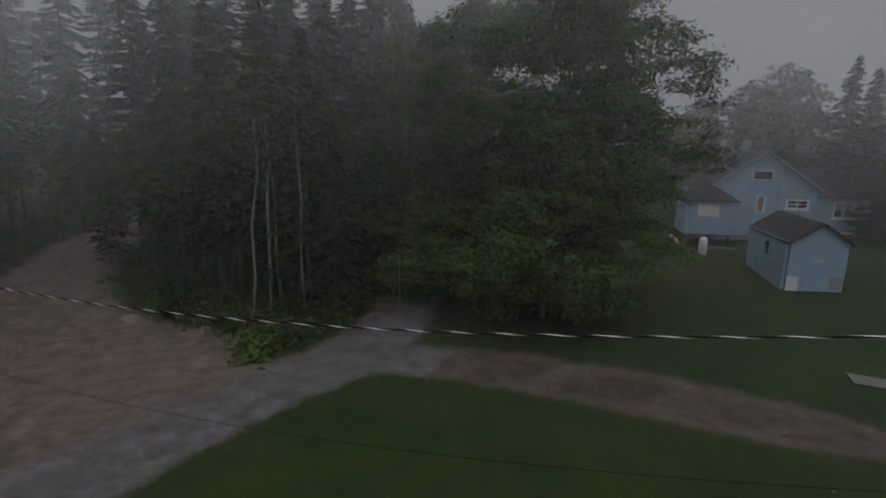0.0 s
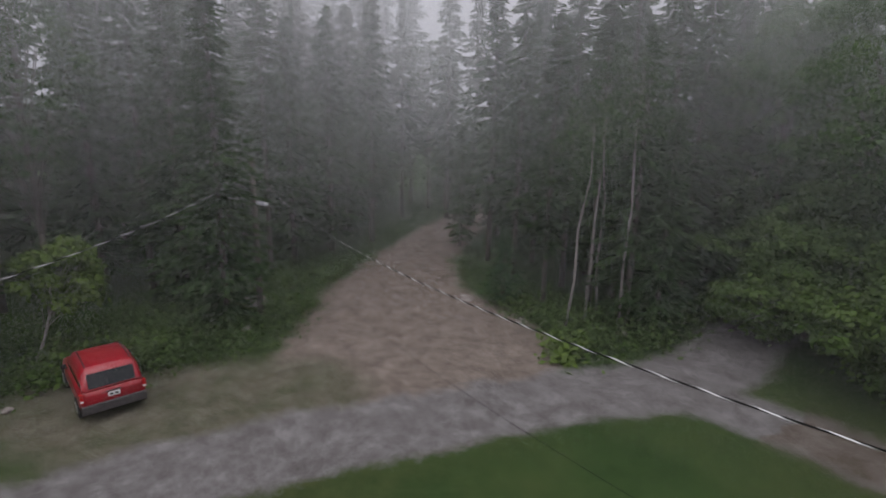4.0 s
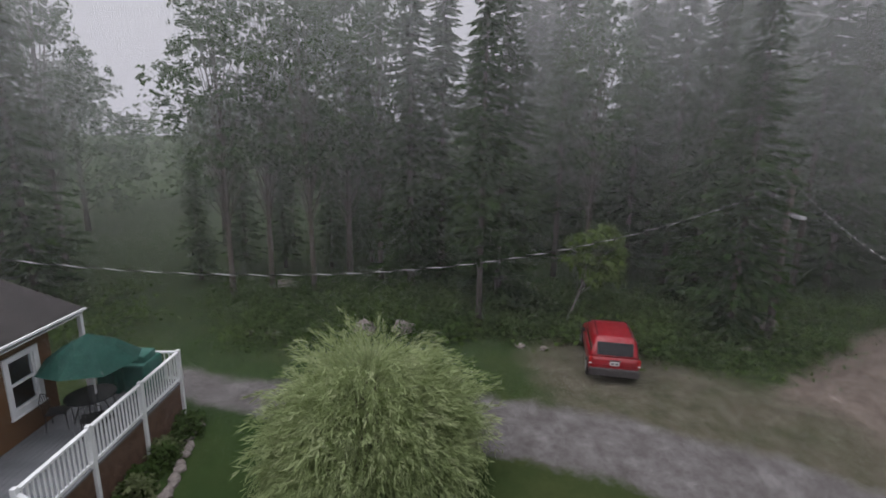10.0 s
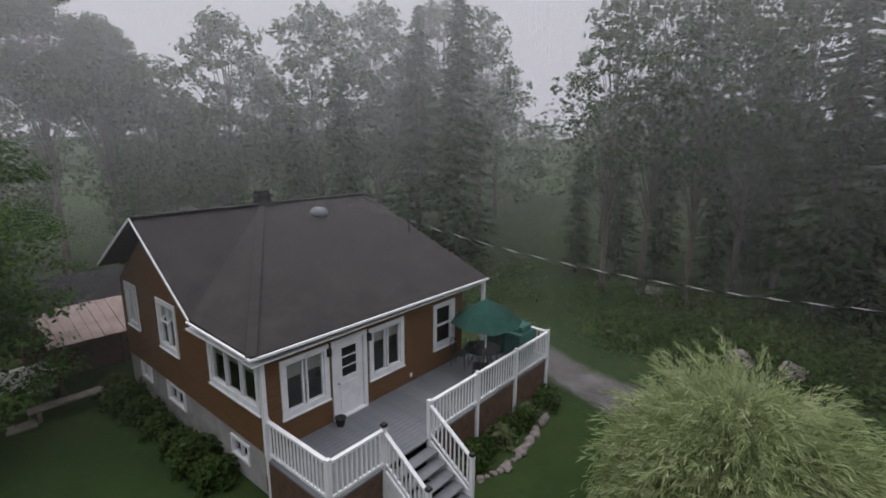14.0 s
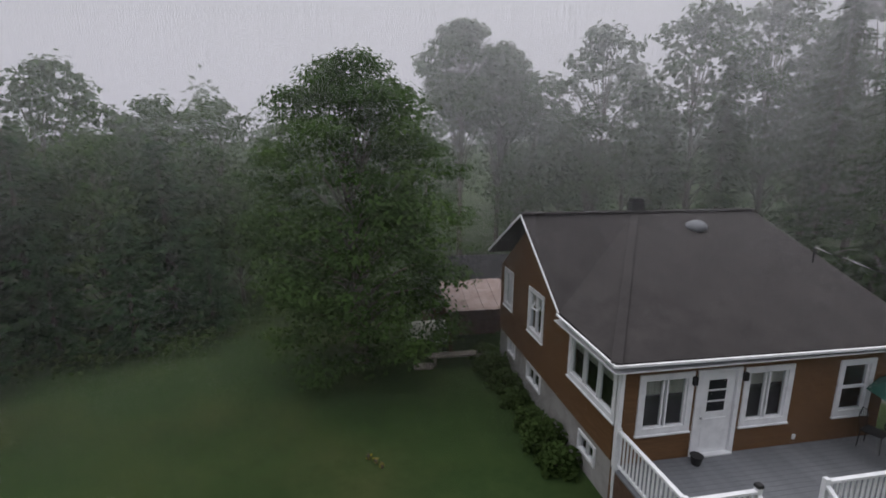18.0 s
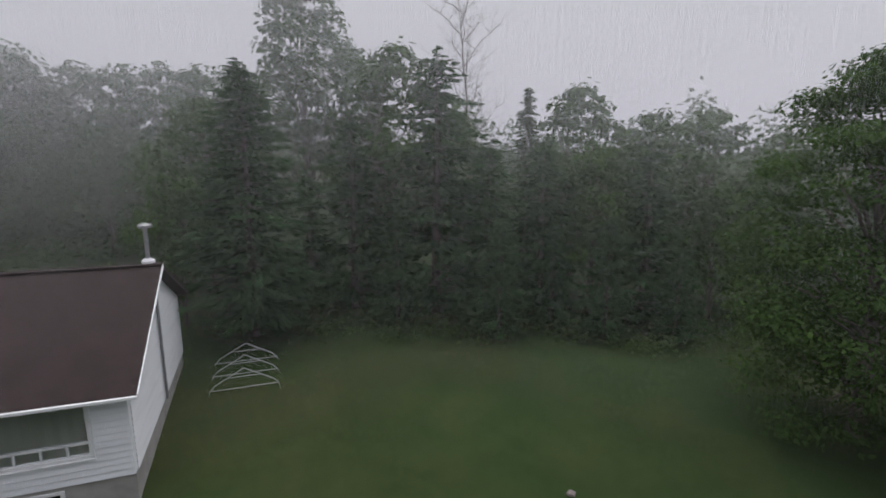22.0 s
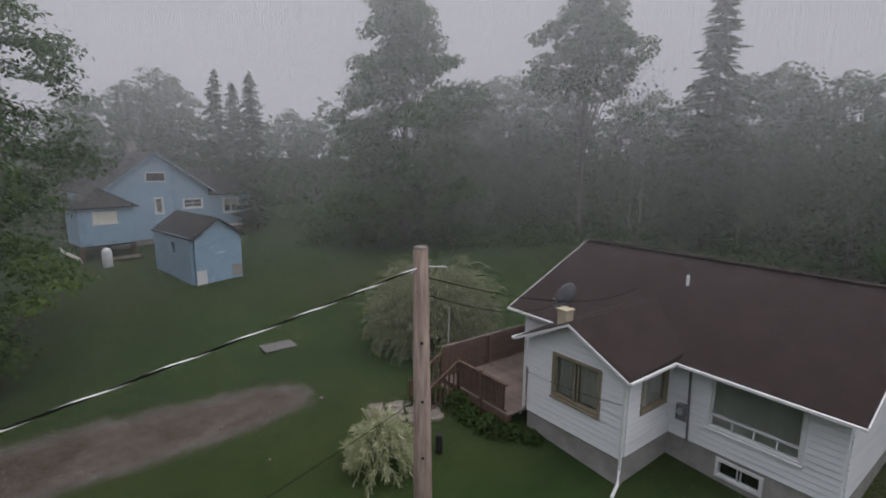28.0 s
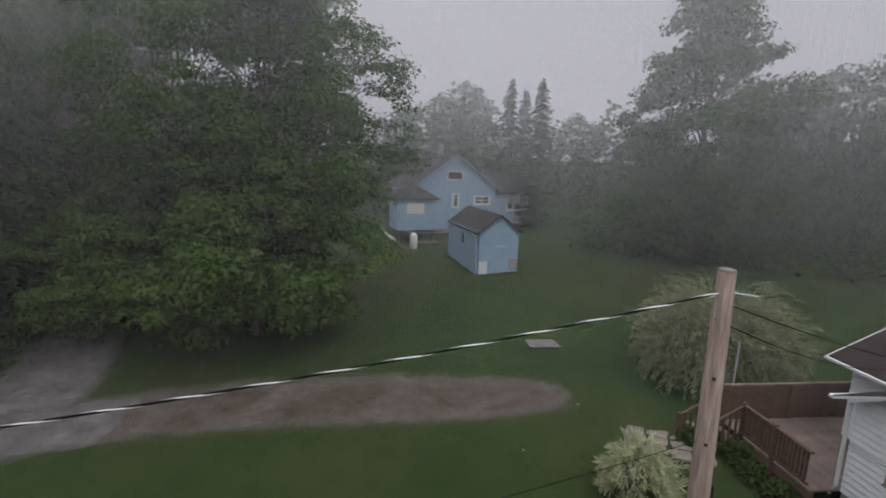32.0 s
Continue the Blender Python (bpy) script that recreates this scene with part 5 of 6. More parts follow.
part("windscreen", boxes((-0.64, 0.64, -0.02, 0.02, 1.06, 1.5), m=wsl), M["car_glass"], car)
part("rear_bumper", boxes((-0.86, 0.86, -0.1, 0.12, 0.34, 0.62), bevel=0.04), M["bumper"], car, "dark grey plastic bumper")
plate = part("number_plate", boxes((-0.16, 0.16, -0.03, 0.0, 0.74, 0.88), bevel=0.006), M["white"], car, "white number plate")
for x0, x1 in ((-0.12, -0.03), (0.02, 0.11)):
    part("plate_bar", boxes((x0, x1, -0.036, -0.03, 0.785, 0.84)), M["car_glass"], plate)
part("tailgate_handle", boxes((-0.2, 0.2, -0.03, 0.0, 0.9, 0.94), bevel=0.01), M["black"], car)
part("wiper", tube(bmesh.new(), [(0, 0.045, 1.07), (0.3, 0.1, 1.12)], [0.008, 0.008], 4), M["black"], car)


# ---------------------------------------------------------------- the white house
WHITE = pose(12.86, -2.05, 0.45, 0, 0, 65)
white = empty("white_house", WHITE, "white vinyl-sided bungalow with dark red-brown shingle roof", "house")
XM = Matrix(((0, 1, 0, 0), (1, 0, 0, 0), (0, 0, 1, 0), (0, 0, 0, 1)))
MAIN_HOLES = [(0.73, 2.66, 1.1, 2.44)]
wall(white, pose(0, 0, 0), 0, 8.75, 0.5, 2.6, MAIN_HOLES, M["vinyl"], boards=0.15, lap=0.03)
wall(white, pose(0, -0.02, 0), 0, 8.75, -0.8, 0.5, [(1.4, 2.35, -0.06, 0.36)], M["concrete"], label="bare concrete foundation wall")
window(white, pose(0, 0, 0), 0.73, 2.66, 1.1, 2.44, trim=0.03, split=1, frame_mat="white", curtain=0.98, sill=True, low_row=0.32, label="wide picture window with drawn pale blind")
for q in (1.2, 1.67, 2.13):
    part("glazing_bar", boxes((q - 0.02, q + 0.02, -0.05, 0.0, 1.13, 1.42)), M["white"], white)
window(white, pose(0, -0.02, 0), 1.4, 2.35, -0.05, 0.35, trim=0.04, split=2, sill=False, name="cellar_window", bar=0.016)
# right-hand end wall, back and left end
wall(white, Matrix(((0, -1, 0, 0), (1, 0, 0, 0), (0, 0, 1, 0), (0, 0, 0, 1))) @ pose(0, 0, 0), -7.2, -0.16, 0.5, 2.6, [], M["vinyl"], gable=(-7.2, -3.6, 0.0, 4.35), boards=0.15, lap=0.03)
wall(white, Matrix(((0, -1, 0, 0.02), (1, 0, 0, 0), (0, 0, 1, 0), (0, 0, 0, 1))), -7.2, -0.16, -0.8, 0.5, [], M["concrete"])
wall(white, Matrix(((0, 1, 0, 8.75), (-1, 0, 0, 0), (0, 0, 1, 0), (0, 0, 0, 1))), 0.16, 7.2, 0.0, 2.6, [(1.2, 2.1, 0.85, 2.55)], M["vinyl"], gable=(0.0, 3.6, 7.2, 4.35), boards=0.15, lap=0.03)
part("side_door", boxes((8.65, 8.7, -2.1, -1.2, 0.85, 2.55)), M["white"], white, "plain white side door, shut")
wall(white, pose(0, -7.2, 0, 0, 0, 180), -8.59, -0.16, 0.0, 2.6, [], M["vinyl"])
part("floor", boxes((0.16, 8.59, -7.0, -0.16, 0.4, 0.46)), M["room"], white)
part("ceiling", boxes((0.16, 8.59, -7.0, -0.16, 2.5, 2.56)), M["room"], white)
# the wing that comes forward
wall(white, pose(0.33, 2.15, 0), 3.3, 6.25, 0.5, 2.6, [(3.95, 5.35, 1.34, 2.46)], M["vinyl"], gable=(3.3, 4.77, 6.25, 3.38), boards=0.15, lap=0.03)
wall(white, pose(0.33, 2.13, 0), 3.3, 6.25, -0.8, 0.5, [], M["concrete"])
M["tan"] = material("tan_window_frame", [(0.2, 0.17, 0.12), (0.28, 0.24, 0.18)], scale=4, rough=0.6, bump=0.05)
window(white, pose(0.33, 2.15, 0), 3.95, 5.35, 1.34, 2.46, trim=0.05, split=2, frame_mat="tan", curtain=0.92, sill=True, label="brown-framed window with drawn beige curtains")
EAST2 = Matrix(((0, -1, 0, 3.63), (1, 0, 0, 0), (0, 0, 1, 0), (0, 0, 0, 1)))
wall(white, EAST2, 0.0, 1.99, 0.5, 2.6, [(0.3, 1.42, 1.42, 2.45)], M["vinyl"], boards=0.15, lap=0.03)
wall(white, EAST2 @ pose(0, -0.02, 0), 0.0, 1.99, -0.8, 0.5, [], M["concrete"])
window(white, EAST2, 0.3, 1.42, 1.42, 2.45, trim=0.04, split=1, curtain=0.97, frame_mat="tan", sill=False, label="side window with a grey drawn blind")
wall(white, Matrix(((0, 1, 0, 6.58), (-1, 0, 0, 0), (0, 0, 1, 0), (0, 0, 0, 1))), -1.99, 0.0, 0.0, 2.6, [], M["vinyl"], boards=0.15, lap=0.03)
part("ceiling", boxes((3.46, 6.09, 0.0, 1.99, 2.6, 2.66)), M["room"], white)
# roofs
roof_plane(white, [(-0.3, 0.45, 2.58), (-0.3, -3.6, 4.48), (9.1, -3.6, 4.48), (9.1, 0.45, 2.58)], M["shingle_red"])
roof_plane(white, [(-0.3, -3.6, 4.48), (-0.3, -7.6, 2.58), (9.1, -7.6, 2.58), (9.1, -3.6, 4.48)], M["shingle_red"])
roof_plane(white, [(3.36, 2.42, 2.62), (3.36, 0.1, 2.74), (5.1, -1.8, 3.52), (5.1, 2.42, 3.5)], M["shingle_red"])
roof_plane(white, [(5.1, 2.42, 3.5), (5.1, -1.8, 3.52), (6.9, 0.1, 2.74), (6.9, 2.42, 2.62)], M["shingle_red"])
for a, b in (((3.36, 2.44, 2.56), (5.1, 2.44, 3.44)), ((6.9, 2.44, 2.56), (5.1, 2.44, 3.44))):
    strip(white, "fascia", a, b, 0.03, 0.07, M["white"])
strip(white, "gutter", (-0.32, 0.5, 2.53), (3.33, 0.5, 2.56), 0.07, 0.06, M["white"], "white eaves gutter")
strip(white, "gutter", (3.31, 0.5, 2.58), (3.31, 2.46, 2.58), 0.06, 0.06, M["white"], "white eaves gutter")
strip(white, "gutter", (6.95, 0.5, 2.58), (6.95, 2.46, 2.58), 0.06, 0.06, M["white"])
strip(white, "gutter", (6.97, 0.5, 2.53), (9.13, 0.5, 2.53), 0.07, 0.06, M["white"])
strip(white, "fascia", (-0.32, 0.45, 2.54), (-0.32, -3.6, 4.43), 0.03, 0.09, M["white"])
strip(white, "fascia", (9.12, 0.45, 2.54), (9.12, -3.6, 4.43), 0.03, 0.09, M["white"])
strip(white, "ridge_cap", (-0.3, -3.6, 4.5), (9.1, -3.6, 4.5), 0.24, 0.03, M["shingle_red"])
part("downpipe", tube(bmesh.new(), [(3.55, 2.25, 2.55), (3.55, 2.25, 0.3), (3.45, 2.45, 0.05), (3.35, 2.8, -0.05)], [0.04] * 4, 8), M["white"], white, "white downpipe with a kicked-out foot")
part("downpipe", tube(bmesh.new(), [(6.65, 2.23, 2.55), (6.65, 2.23, 0.6), (6.73, 2.27, 0.35)], [0.04] * 3, 8), M["white"], white)
part("downpipe", tube(bmesh.new(), [(3.15, 0.1, 2.5), (3.1, 0.06, 0.45)], [0.03, 0.03], 8), M["grey_plastic"], white, "grey conduit to the meter")
meter = part("electric_meter", boxes((3.12, 3.4, 0.02, 0.16, 1.0, 1.42), bevel=0.02), M["grey_plastic"], white, "grey electric meter box")
part("meter_glass", tube(bmesh.new(), [(3.26, 0.16, 1.25), (3.26, 0.24, 1.25)], [0.09, 0.08], 14), M["steel"], meter)
# chimneys and vents
bm = tube(bmesh.new(), [(0, 0, -1.2), (0, 0, 0.9)], [0.055, 0.055], 14)
flue = part("flue", bm, M["steel"], white, "shiny insulated metal flue at the gable", pose(0.05, -3.75, 4.6))
part("flue_cap", tube(bmesh.new(), [(0, 0, 0.9), (0, 0, 0.97), (0, 0, 1.02)], [0.18, 0.18, 0.06], 14), M["steel"], flue)
part("flue_collar", tube(bmesh.new(), [(0, 0, -0.12), (0, 0, -0.02), (0, 0, 0.04)], [0.17, 0.17, 0.1], 14), M["white"], flue, "white flue collar")
part("support_board", boxes((-0.1, -0.05, -3.66, -3.54, 0.5, 4.2)), M["grey_plastic"], white)
part("vent_pipe", tube(bmesh.new(), [(4.6, -2.3, 3.7), (4.6, -2.3, 4.15)], [0.045, 0.045], 10), M["white"], white, "white plumbing vent pipe")
part("roof_vent", boxes((3.9, 4.1, -0.2, 0.0, 2.83, 2.93), bevel=0.02), M["steel"], white)
part("chimney_stub", boxes((5.45, 5.73, 1.8, 2.08, 2.9, 3.62), (5.42, 5.76, 1.77, 2.11, 3.62, 3.66)), material("cream_brick", [(0.42, 0.36, 0.25), (0.55, 0.48, 0.36)], scale=6, rough=0.9, bump=0.3), white, "short cream chimney stub on the gable")
M["dish"] = material("pale_dish_paint", [(0.22, 0.23, 0.25), (0.3, 0.31, 0.33)], rough=0.6, bump=0.02)
dish = part("satellite_dish", boxes((-0.02, 0.02, -0.02, 0.02, -0.45, 0.0)), M["steel"], white, "grey satellite dish on the roof", pose(6.2, 1.1, 3.4))
bm = bmesh.new()
rings = [[bm.verts.new((0.29 * q / 5 * math.cos(k * math.tau / 20), 0.4 * q / 5 * math.sin(k * math.tau / 20), 0.09 * (q / 5) ** 2)) for k in range(20)] for q in range(1, 6)]
hub = bm.verts.new((0, 0, 0))
for k in range(20):
    bm.faces.new((hub, rings[0][k], rings[0][(k + 1) % 20]))
    for r0, r1 in zip(rings, rings[1:]):
        bm.faces.new((r0[k], r1[k], r1[(k + 1) % 20], r0[(k + 1) % 20]))
bmesh.ops.solidify(bm, geom=bm.faces[:], thickness=0.012)
part("reflector", bm, M["dish"], dish, "", pose(0, 0.02, 0.3, 72, 0, 70), smooth=True)
part("feed_arm", tube(bmesh.new(), [(0, 0, 0), (0.1, 0.35, 0.12), (0.12, 0.45, 0.3)], [0.012] * 3, 6), M["steel"], dish)

# its side deck
side_deck = empty("side_deck", WHITE @ pose(2.1, -0.75, -0.3) @ Matrix.Diagonal((0.72, 1, 1, 1)), "weathered wooden deck with brown picket rail and solid fence", "deck")
plank2 = mesh_of("plank", boxes((6.28, 10.4, 0, 0.135, 0.76, 0.8)), M["deck_wood"])
for i in range(28):
    shared("plank", plank2, side_deck, pose(0, -0.3 + i * 0.14, 0))
part("rim_board", boxes((6.3, 9.3, 3.58, 3.62, 0.55, 0.75)), M["stain"], side_deck)
for x in (6.4, 7.8, 9.2):
    part("pier", boxes((x - 0.06, x + 0.06, 3.45, 3.57, -0.5, 0.75)), M["stain"], side_deck)
railing(side_deck, pose(6.35, 3.64, 0), 2.9, 0.8, 0.9, M["stain"], step=0.15, wide=0.06, post=0.1, posts=(1.45, 2.9))
for x in (9.25, 10.4):
    railing(side_deck, pose(x, 3.65, 0, 0, 0, 90), 1.2, 0.8, 0.9, M["stain"], step=0.16, wide=0.05, posts=(0.0, 1.2), drop=0.7)
for i in range(4):
    part("tread", boxes((9.3, 10.35, 3.62 + i * 0.28, 3.92 + i * 0.28, 0.6 - i * 0.19, 0.64 - i * 0.19)), M["deck_wood"], side_deck)
slat = mesh_of("fence_board", boxes((-0.012, 0.012, 0.0, 0.138, 0.05, 1.78)), M["stain"])
for i in range(29):
    shared("fence_board", slat, side_deck, pose(10.46, -0.45 + i * 0.141, 0))
part("fence_rail", boxes((10.4, 10.52, -0.45, 3.65, 1.78, 1.84)), M["deck_wood"], side_deck)
for y in (-0.4, 1.6, 3.6):
    part("fence_post", boxes((10.36, 10.45, y - 0.05, y + 0.05, -0.2, 1.8)), M["stain"], side_deck)
part("prop_pole", tube(bmesh.new(), [(10.6, 3.3, 0.0), (10.75, 3.2, 3.0)], [0.03, 0.03], 8), M["concrete"], side_deck, "pale upright pole at the fence")
heap = empty("wood_heap", WHITE @ pose(9.9, 3.3, -0.2), "small heap of split firewood by the fence", "firewood")
for i in range(5):
    part("log", tube(bmesh.new(), [(-0.3, 0.11 * (i % 3), 0.1 + 0.17 * (i // 3)), (0.3, 0.11 * (i % 3) + 0.03, 0.1 + 0.17 * (i // 3))], [0.08, 0.075], 8), M["birch"], heap)

for i, (x, y, r) in enumerate(((7.0, 3.2, 0.4), (7.7, 3.3, 0.35), (8.4, 3.2, 0.45), (9.1, 3.35, 0.35), (6.5, 2.9, 0.3), (6.0, 2.55, 0.25), (9.3, 3.9, 0.3))):
    p = WHITE @ Vector((x, y, 0))
    leaf_clump("deck_weed", (p.x, p.y, land(p.x, p.y)), r, r * 1.3, 420, 0.075, "fern", 140 + i, "rank green weeds growing along the foot of the deck", "weeds", "deck weeds")
for i, (x, y, z) in enumerate(((6.2, -9.4, 0.12), (9.35, 12.1, 0.05), (11.9, 10.8, 0.07), (9.0, 9.9, 0.04))):
    boulder(x, y, z, "pebble", "small pale stone lying on the grass", "pebbles", land(x, y), i, i * 40)

# flat stones, post and bits near the pole
M["flag"] = material("pale_flagstone", [(0.13, 0.115, 0.095), (0.2, 0.178, 0.15), (0.26, 0.23, 0.195)], scale=2.5, rough=0.9, bump=0.4, per_object=0.12)
patio = tagged(new("flagstone_patio"), "small patio of pale flagstones by the deck stairs", "patio", kind="structure")
fl = np.random.default_rng(41)
for i in range(4):
    for j in range(3):
        bm = slab(bmesh.new(), [(sx * 0.3 + fl.normal() * 0.03, sy * 0.24 + fl.normal() * 0.03, 0.05) for sx, sy in ((-1, -1), (0, -1.12), (1, -1), (1.08, 0), (1, 1), (-1, 1))], 0.1)
        ob = part("flagstone", bm, M["flag"], patio)
        ob.matrix_basis = pose(12.6, 8.2, land(12.6, 8.2) - 0.02, 0, 0, -52) @ pose(-0.85 + i * 0.56, -0.42 + j * 0.45, 0, fl.normal() * 1.5, fl.normal() * 1.5, fl.normal() * 9) @ Matrix.Diagonal((fl.uniform(0.7, 0.86), fl.uniform(0.7, 0.86), 1, 1))
M["old_board"] = material("grey_weathered_board", [(0.12, 0.115, 0.11), (0.19, 0.185, 0.18)], scale=5, rough=0.9, bump=0.4)
lid = tagged(part("grey_board", boxes((-0.6, 0.6, -0.4, 0.4, 0.0, 0.05), bevel=0.015), M["old_board"], None, m=pose(14.05, 14.85, land(14.05, 14.85) + 0.02, 0, 0, -25)), "worn grey board lying on the lawn", "board")
binp = empty("garden_post", pose(11.4, 6.4, land(11.4, 6.4)), "short dark plastic post in the lawn", "post")
part("post", tube(bmesh.new(), [(0, 0, -0.1), (0, 0, 0.5), (0, 0, 0.52)], [0.09, 0.09, 0.07], 12), M["black"], binp)

# ---------------------------------------------------------------- pole and cables
PB, PT = Vector((5.66, 3.5, 0.1)), Vector((5.62, 3.55, 6.93))
pole = empty("utility_pole", pose(*PB), "weathered wooden utility pole on the lawn, leaning a little", "utility pole")
part("post", tube(bmesh.new(), [Vector((0, 0, -0.5)), (PT - PB) * 0.5, PT - PB], [0.14, 0.115, 0.08], 14), M["pole"], pole, smooth=True)
part("cap", tube(bmesh.new(), [PT - PB, PT - PB + Vector((0, 0, 0.02))], [0.083, 0.07], 14), M["birch"], pole)
top = PT - PB + Vector((0, 0, -0.22))
part("bracket", tube(bmesh.new(), [top + Vector((-0.12, 0.06, -0.04)), top + Vector((0.02, 0, 0.02)), top + Vector((0.2, -0.2, 0.0)), top + Vector((0.22, -0.22, -0.05))], [0.009] * 4, 6), M["steel"], pole)
for i in range(7):
    part("nail", boxes((-0.012, 0.012, -0.012, 0.012, -0.012, 0.012)), M["black"], pole, "", pose(*((PT - PB) * (0.25 + i * 0.1) + Vector((-0.085, -0.055, 0)))))
LP = place(-57.3, 24.0)
LP.z = land(LP.x, LP.y)
lamp_pole = empty("lamp_pole", pose(*LP), "wooden pole with a street lamp among the spruces", "street lamp")
part("post", tube(bmesh.new(), [(0, 0, -0.4), (0, 0, 7.3)], [0.15, 0.11], 12), M["bark"], lamp_pole, smooth=True)
arm = part("arm", tube(bmesh.new(), [(0, 0, 5.35), (0.5, -0.1, 5.45), (0.95, -0.15, 5.4)], [0.025] * 3, 6), M["steel"], lamp_pole)
part("lantern", boxes((0.55, 1.15, -0.28, -0.04, 5.3, 5.42), bevel=0.03), M["white"], arm, "pale street-lamp head")


def sagging(a, b, sag, n=40):
    a, b = Vector(a), Vector(b)
    return [a.lerp(b, i / n) - Vector((0, 0, 4 * sag * (i / n) * (1 - i / n))) for i in range(n + 1)]


def cable(name, a, b, sag, label, wound=True, r=0.0105, pitch=0.56):
    """A hanging cable; a wound one has a bare wire twisted round a black one."""
    root = empty(name, Matrix(), label, "cable", "overhead cables")
    n = 40
    pts = sagging(a, b, sag, n)
    part("strand", tube(bmesh.new(), pts, [r] * len(pts), 5), M["cable"], root)
    if wound:
        length = (Vector(b) - Vector(a)).length
        m = int(length / pitch * 10)
        pts = sagging(a, b, sag, m)
        d = (Vector(b) - Vector(a)).normalized()
        s = Vector((-d.y, d.x, 0)).normalized()
        pts = [p + (s * math.cos(i * math.tau / 10) + Vector((0, 0, 1)) * math.sin(i * math.tau / 10)) * r * 0.6 for i, p in enumerate(pts)]
        part("bare_wire", tube(bmesh.new(), pts, [r * 0.75] * len(pts), 5), M["alu"], root, "bare aluminium neutral wire")
    return root


PH, LH = PT + Vector((-0.1, 0, -0.2)), Vector((-20.24, 13.0, 6.64))
HB = BROWN @ Vector((-7.26, -2.6, 5.15))
cable("overhead_cable", PH, LH, 1.3, "twisted overhead service cable sagging across the drive")
cable("overhead_cable", LH, HB, 1.85, "twisted overhead service cable to the brown house", r=0.015, pitch=0.9)
cable("overhead_cable", LH + Vector((0, 0, 0.2)), (-28.2, 29.0, 5.4), 0.3, "overhead cable running off into the woods")
cable("telephone_cable", PT + Vector((0, 0, -1.7)), LH + Vector((0, 0, -1.6)), 1.5, "thin black telephone cable hanging low over the drive", wound=False, r=0.0035)
cable("overhead_cable", PH + Vector((0.1, 0, -0.1)), WHITE @ Vector((5.6, -1.4, 3.7)), 0.35, "thin black cable from the pole to the white house", wound=False, r=0.006)
cable("overhead_cable", PH + Vector((0, 0, -0.25)), WHITE @ Vector((6.3, 1.1, 3.6)), 0.3, "thin black cable from the pole to the white house", wound=False, r=0.005)
cable("wall_cable", WHITE @ Vector((6.6, 2.21, 1.65)), WHITE @ Vector((3.6, 2.21, 1.9)), 0.08, "thin black cable strung along the white wall", wound=False, r=0.006)

# ---------------------------------------------------------------- the blue shed and house
SHED = pose(17.6, 24.45, land(18, 24.5) + 0.1, 0, 0, -13)
shed = empty("blue_shed", SHED, "light blue wooden shed with patched corner boards and dark roof", "shed")
wall(shed, Matrix(((-1, 0, 0, 0), (0, -1, 0, 0), (0, 0, 1, 0), (0, 0, 0, 1))), -2.55, 0, -0.2, 2.45, [], M["blue"], gable=(-2.55, -1.275, 0, 3.35), boards=0.18)
wall(shed, Matrix(((0, -1, 0, 0), (-1, 0, 0, 0), (0, 0, 1, 0), (0, 0, 0, 1))) @ Matrix.Rotation(math.pi, 4, "Z") @ Matrix.Diagonal((1, 1, 1, 1)), 0.16, 5.2, -0.2, 2.45, [(2.2, 2.75, 1.3, 2.0)], M["blue"], boards=0.0)
part("wall", boxes((2.39, 2.55, 0.16, 5.2, -0.2, 2.45), (0.16, 2.39, 5.04, 5.2, -0.2, 2.45)), M["blue"], shed)
part("floor", boxes((0.16, 2.39, 0.16, 5.04, 0.0, 0.05)), M["room"], shed)
roof_plane(shed, [(-0.22, -0.25, 2.38), (1.275, -0.25, 3.45), (1.275, 5.4, 3.45), (-0.22, 5.4, 2.38)], M["shingle_dark"], 0.06)
roof_plane(shed, [(1.275, -0.25, 3.45), (2.77, -0.25, 2.38), (2.77, 5.4, 2.38), (1.275, 5.4, 3.45)], M["shingle_dark"], 0.06)
part("patch_board", boxes((0.0, 0.55, -0.035, -0.02, -0.15, 0.65)), M["white"], shed, "whitish replacement board at the corner")
part("patch_board", boxes((1.95, 2.54, -0.035, -0.02, 0.1, 0.75)), M["concrete"], shed, "grey bare board at the corner")
part("hatch_bar", boxes((1.05, 1.6, -0.045, -0.02, 1.5, 1.54), bevel=0.005), M["white"], shed)
part("hatch_bar", boxes((0.75, 1.0, -0.045, -0.02, 1.85, 1.89), bevel=0.005), M["white"], shed)

BLUE = pose(19.5, 36.75, land(22, 36), 0, 0, -13)
blue = empty("blue_house", BLUE, "pale blue clapboard house with dark shingle roof", "house")
FLIP = Matrix(((-1, 0, 0, 0), (0, -1, 0, 0), (0, 0, 1, 0), (0, 0, 0, 1)))
wall(blue, FLIP, -7.3, 0, 0.4, 3.9, [(-4.2, -3.0, 4.6, 5.1), (-6.75, -5.4, 2.5, 3.1), (-3.95, -3.45, 2.2, 3.3)], M["blue"], gable=(-7.3, -3.65, 0, 6.5), boards=0.2)
part("wall", boxes((0, 0.16, 0.16, 8, 0.4, 3.9), (7.14, 7.3, 0.16, 8, 0.4, 3.9), (0.16, 7.14, 7.84, 8, 0.4, 3.9)), M["blue"], blue)
part("foundation", boxes((0, 7.3, 0.05, 8, -0.4, 0.4)), M["concrete"], blue)
part("attic_window", boxes((3.0, 4.2, -0.05, 0.0, 4.55, 5.1)), M["black"], blue, "dark slatted attic window")
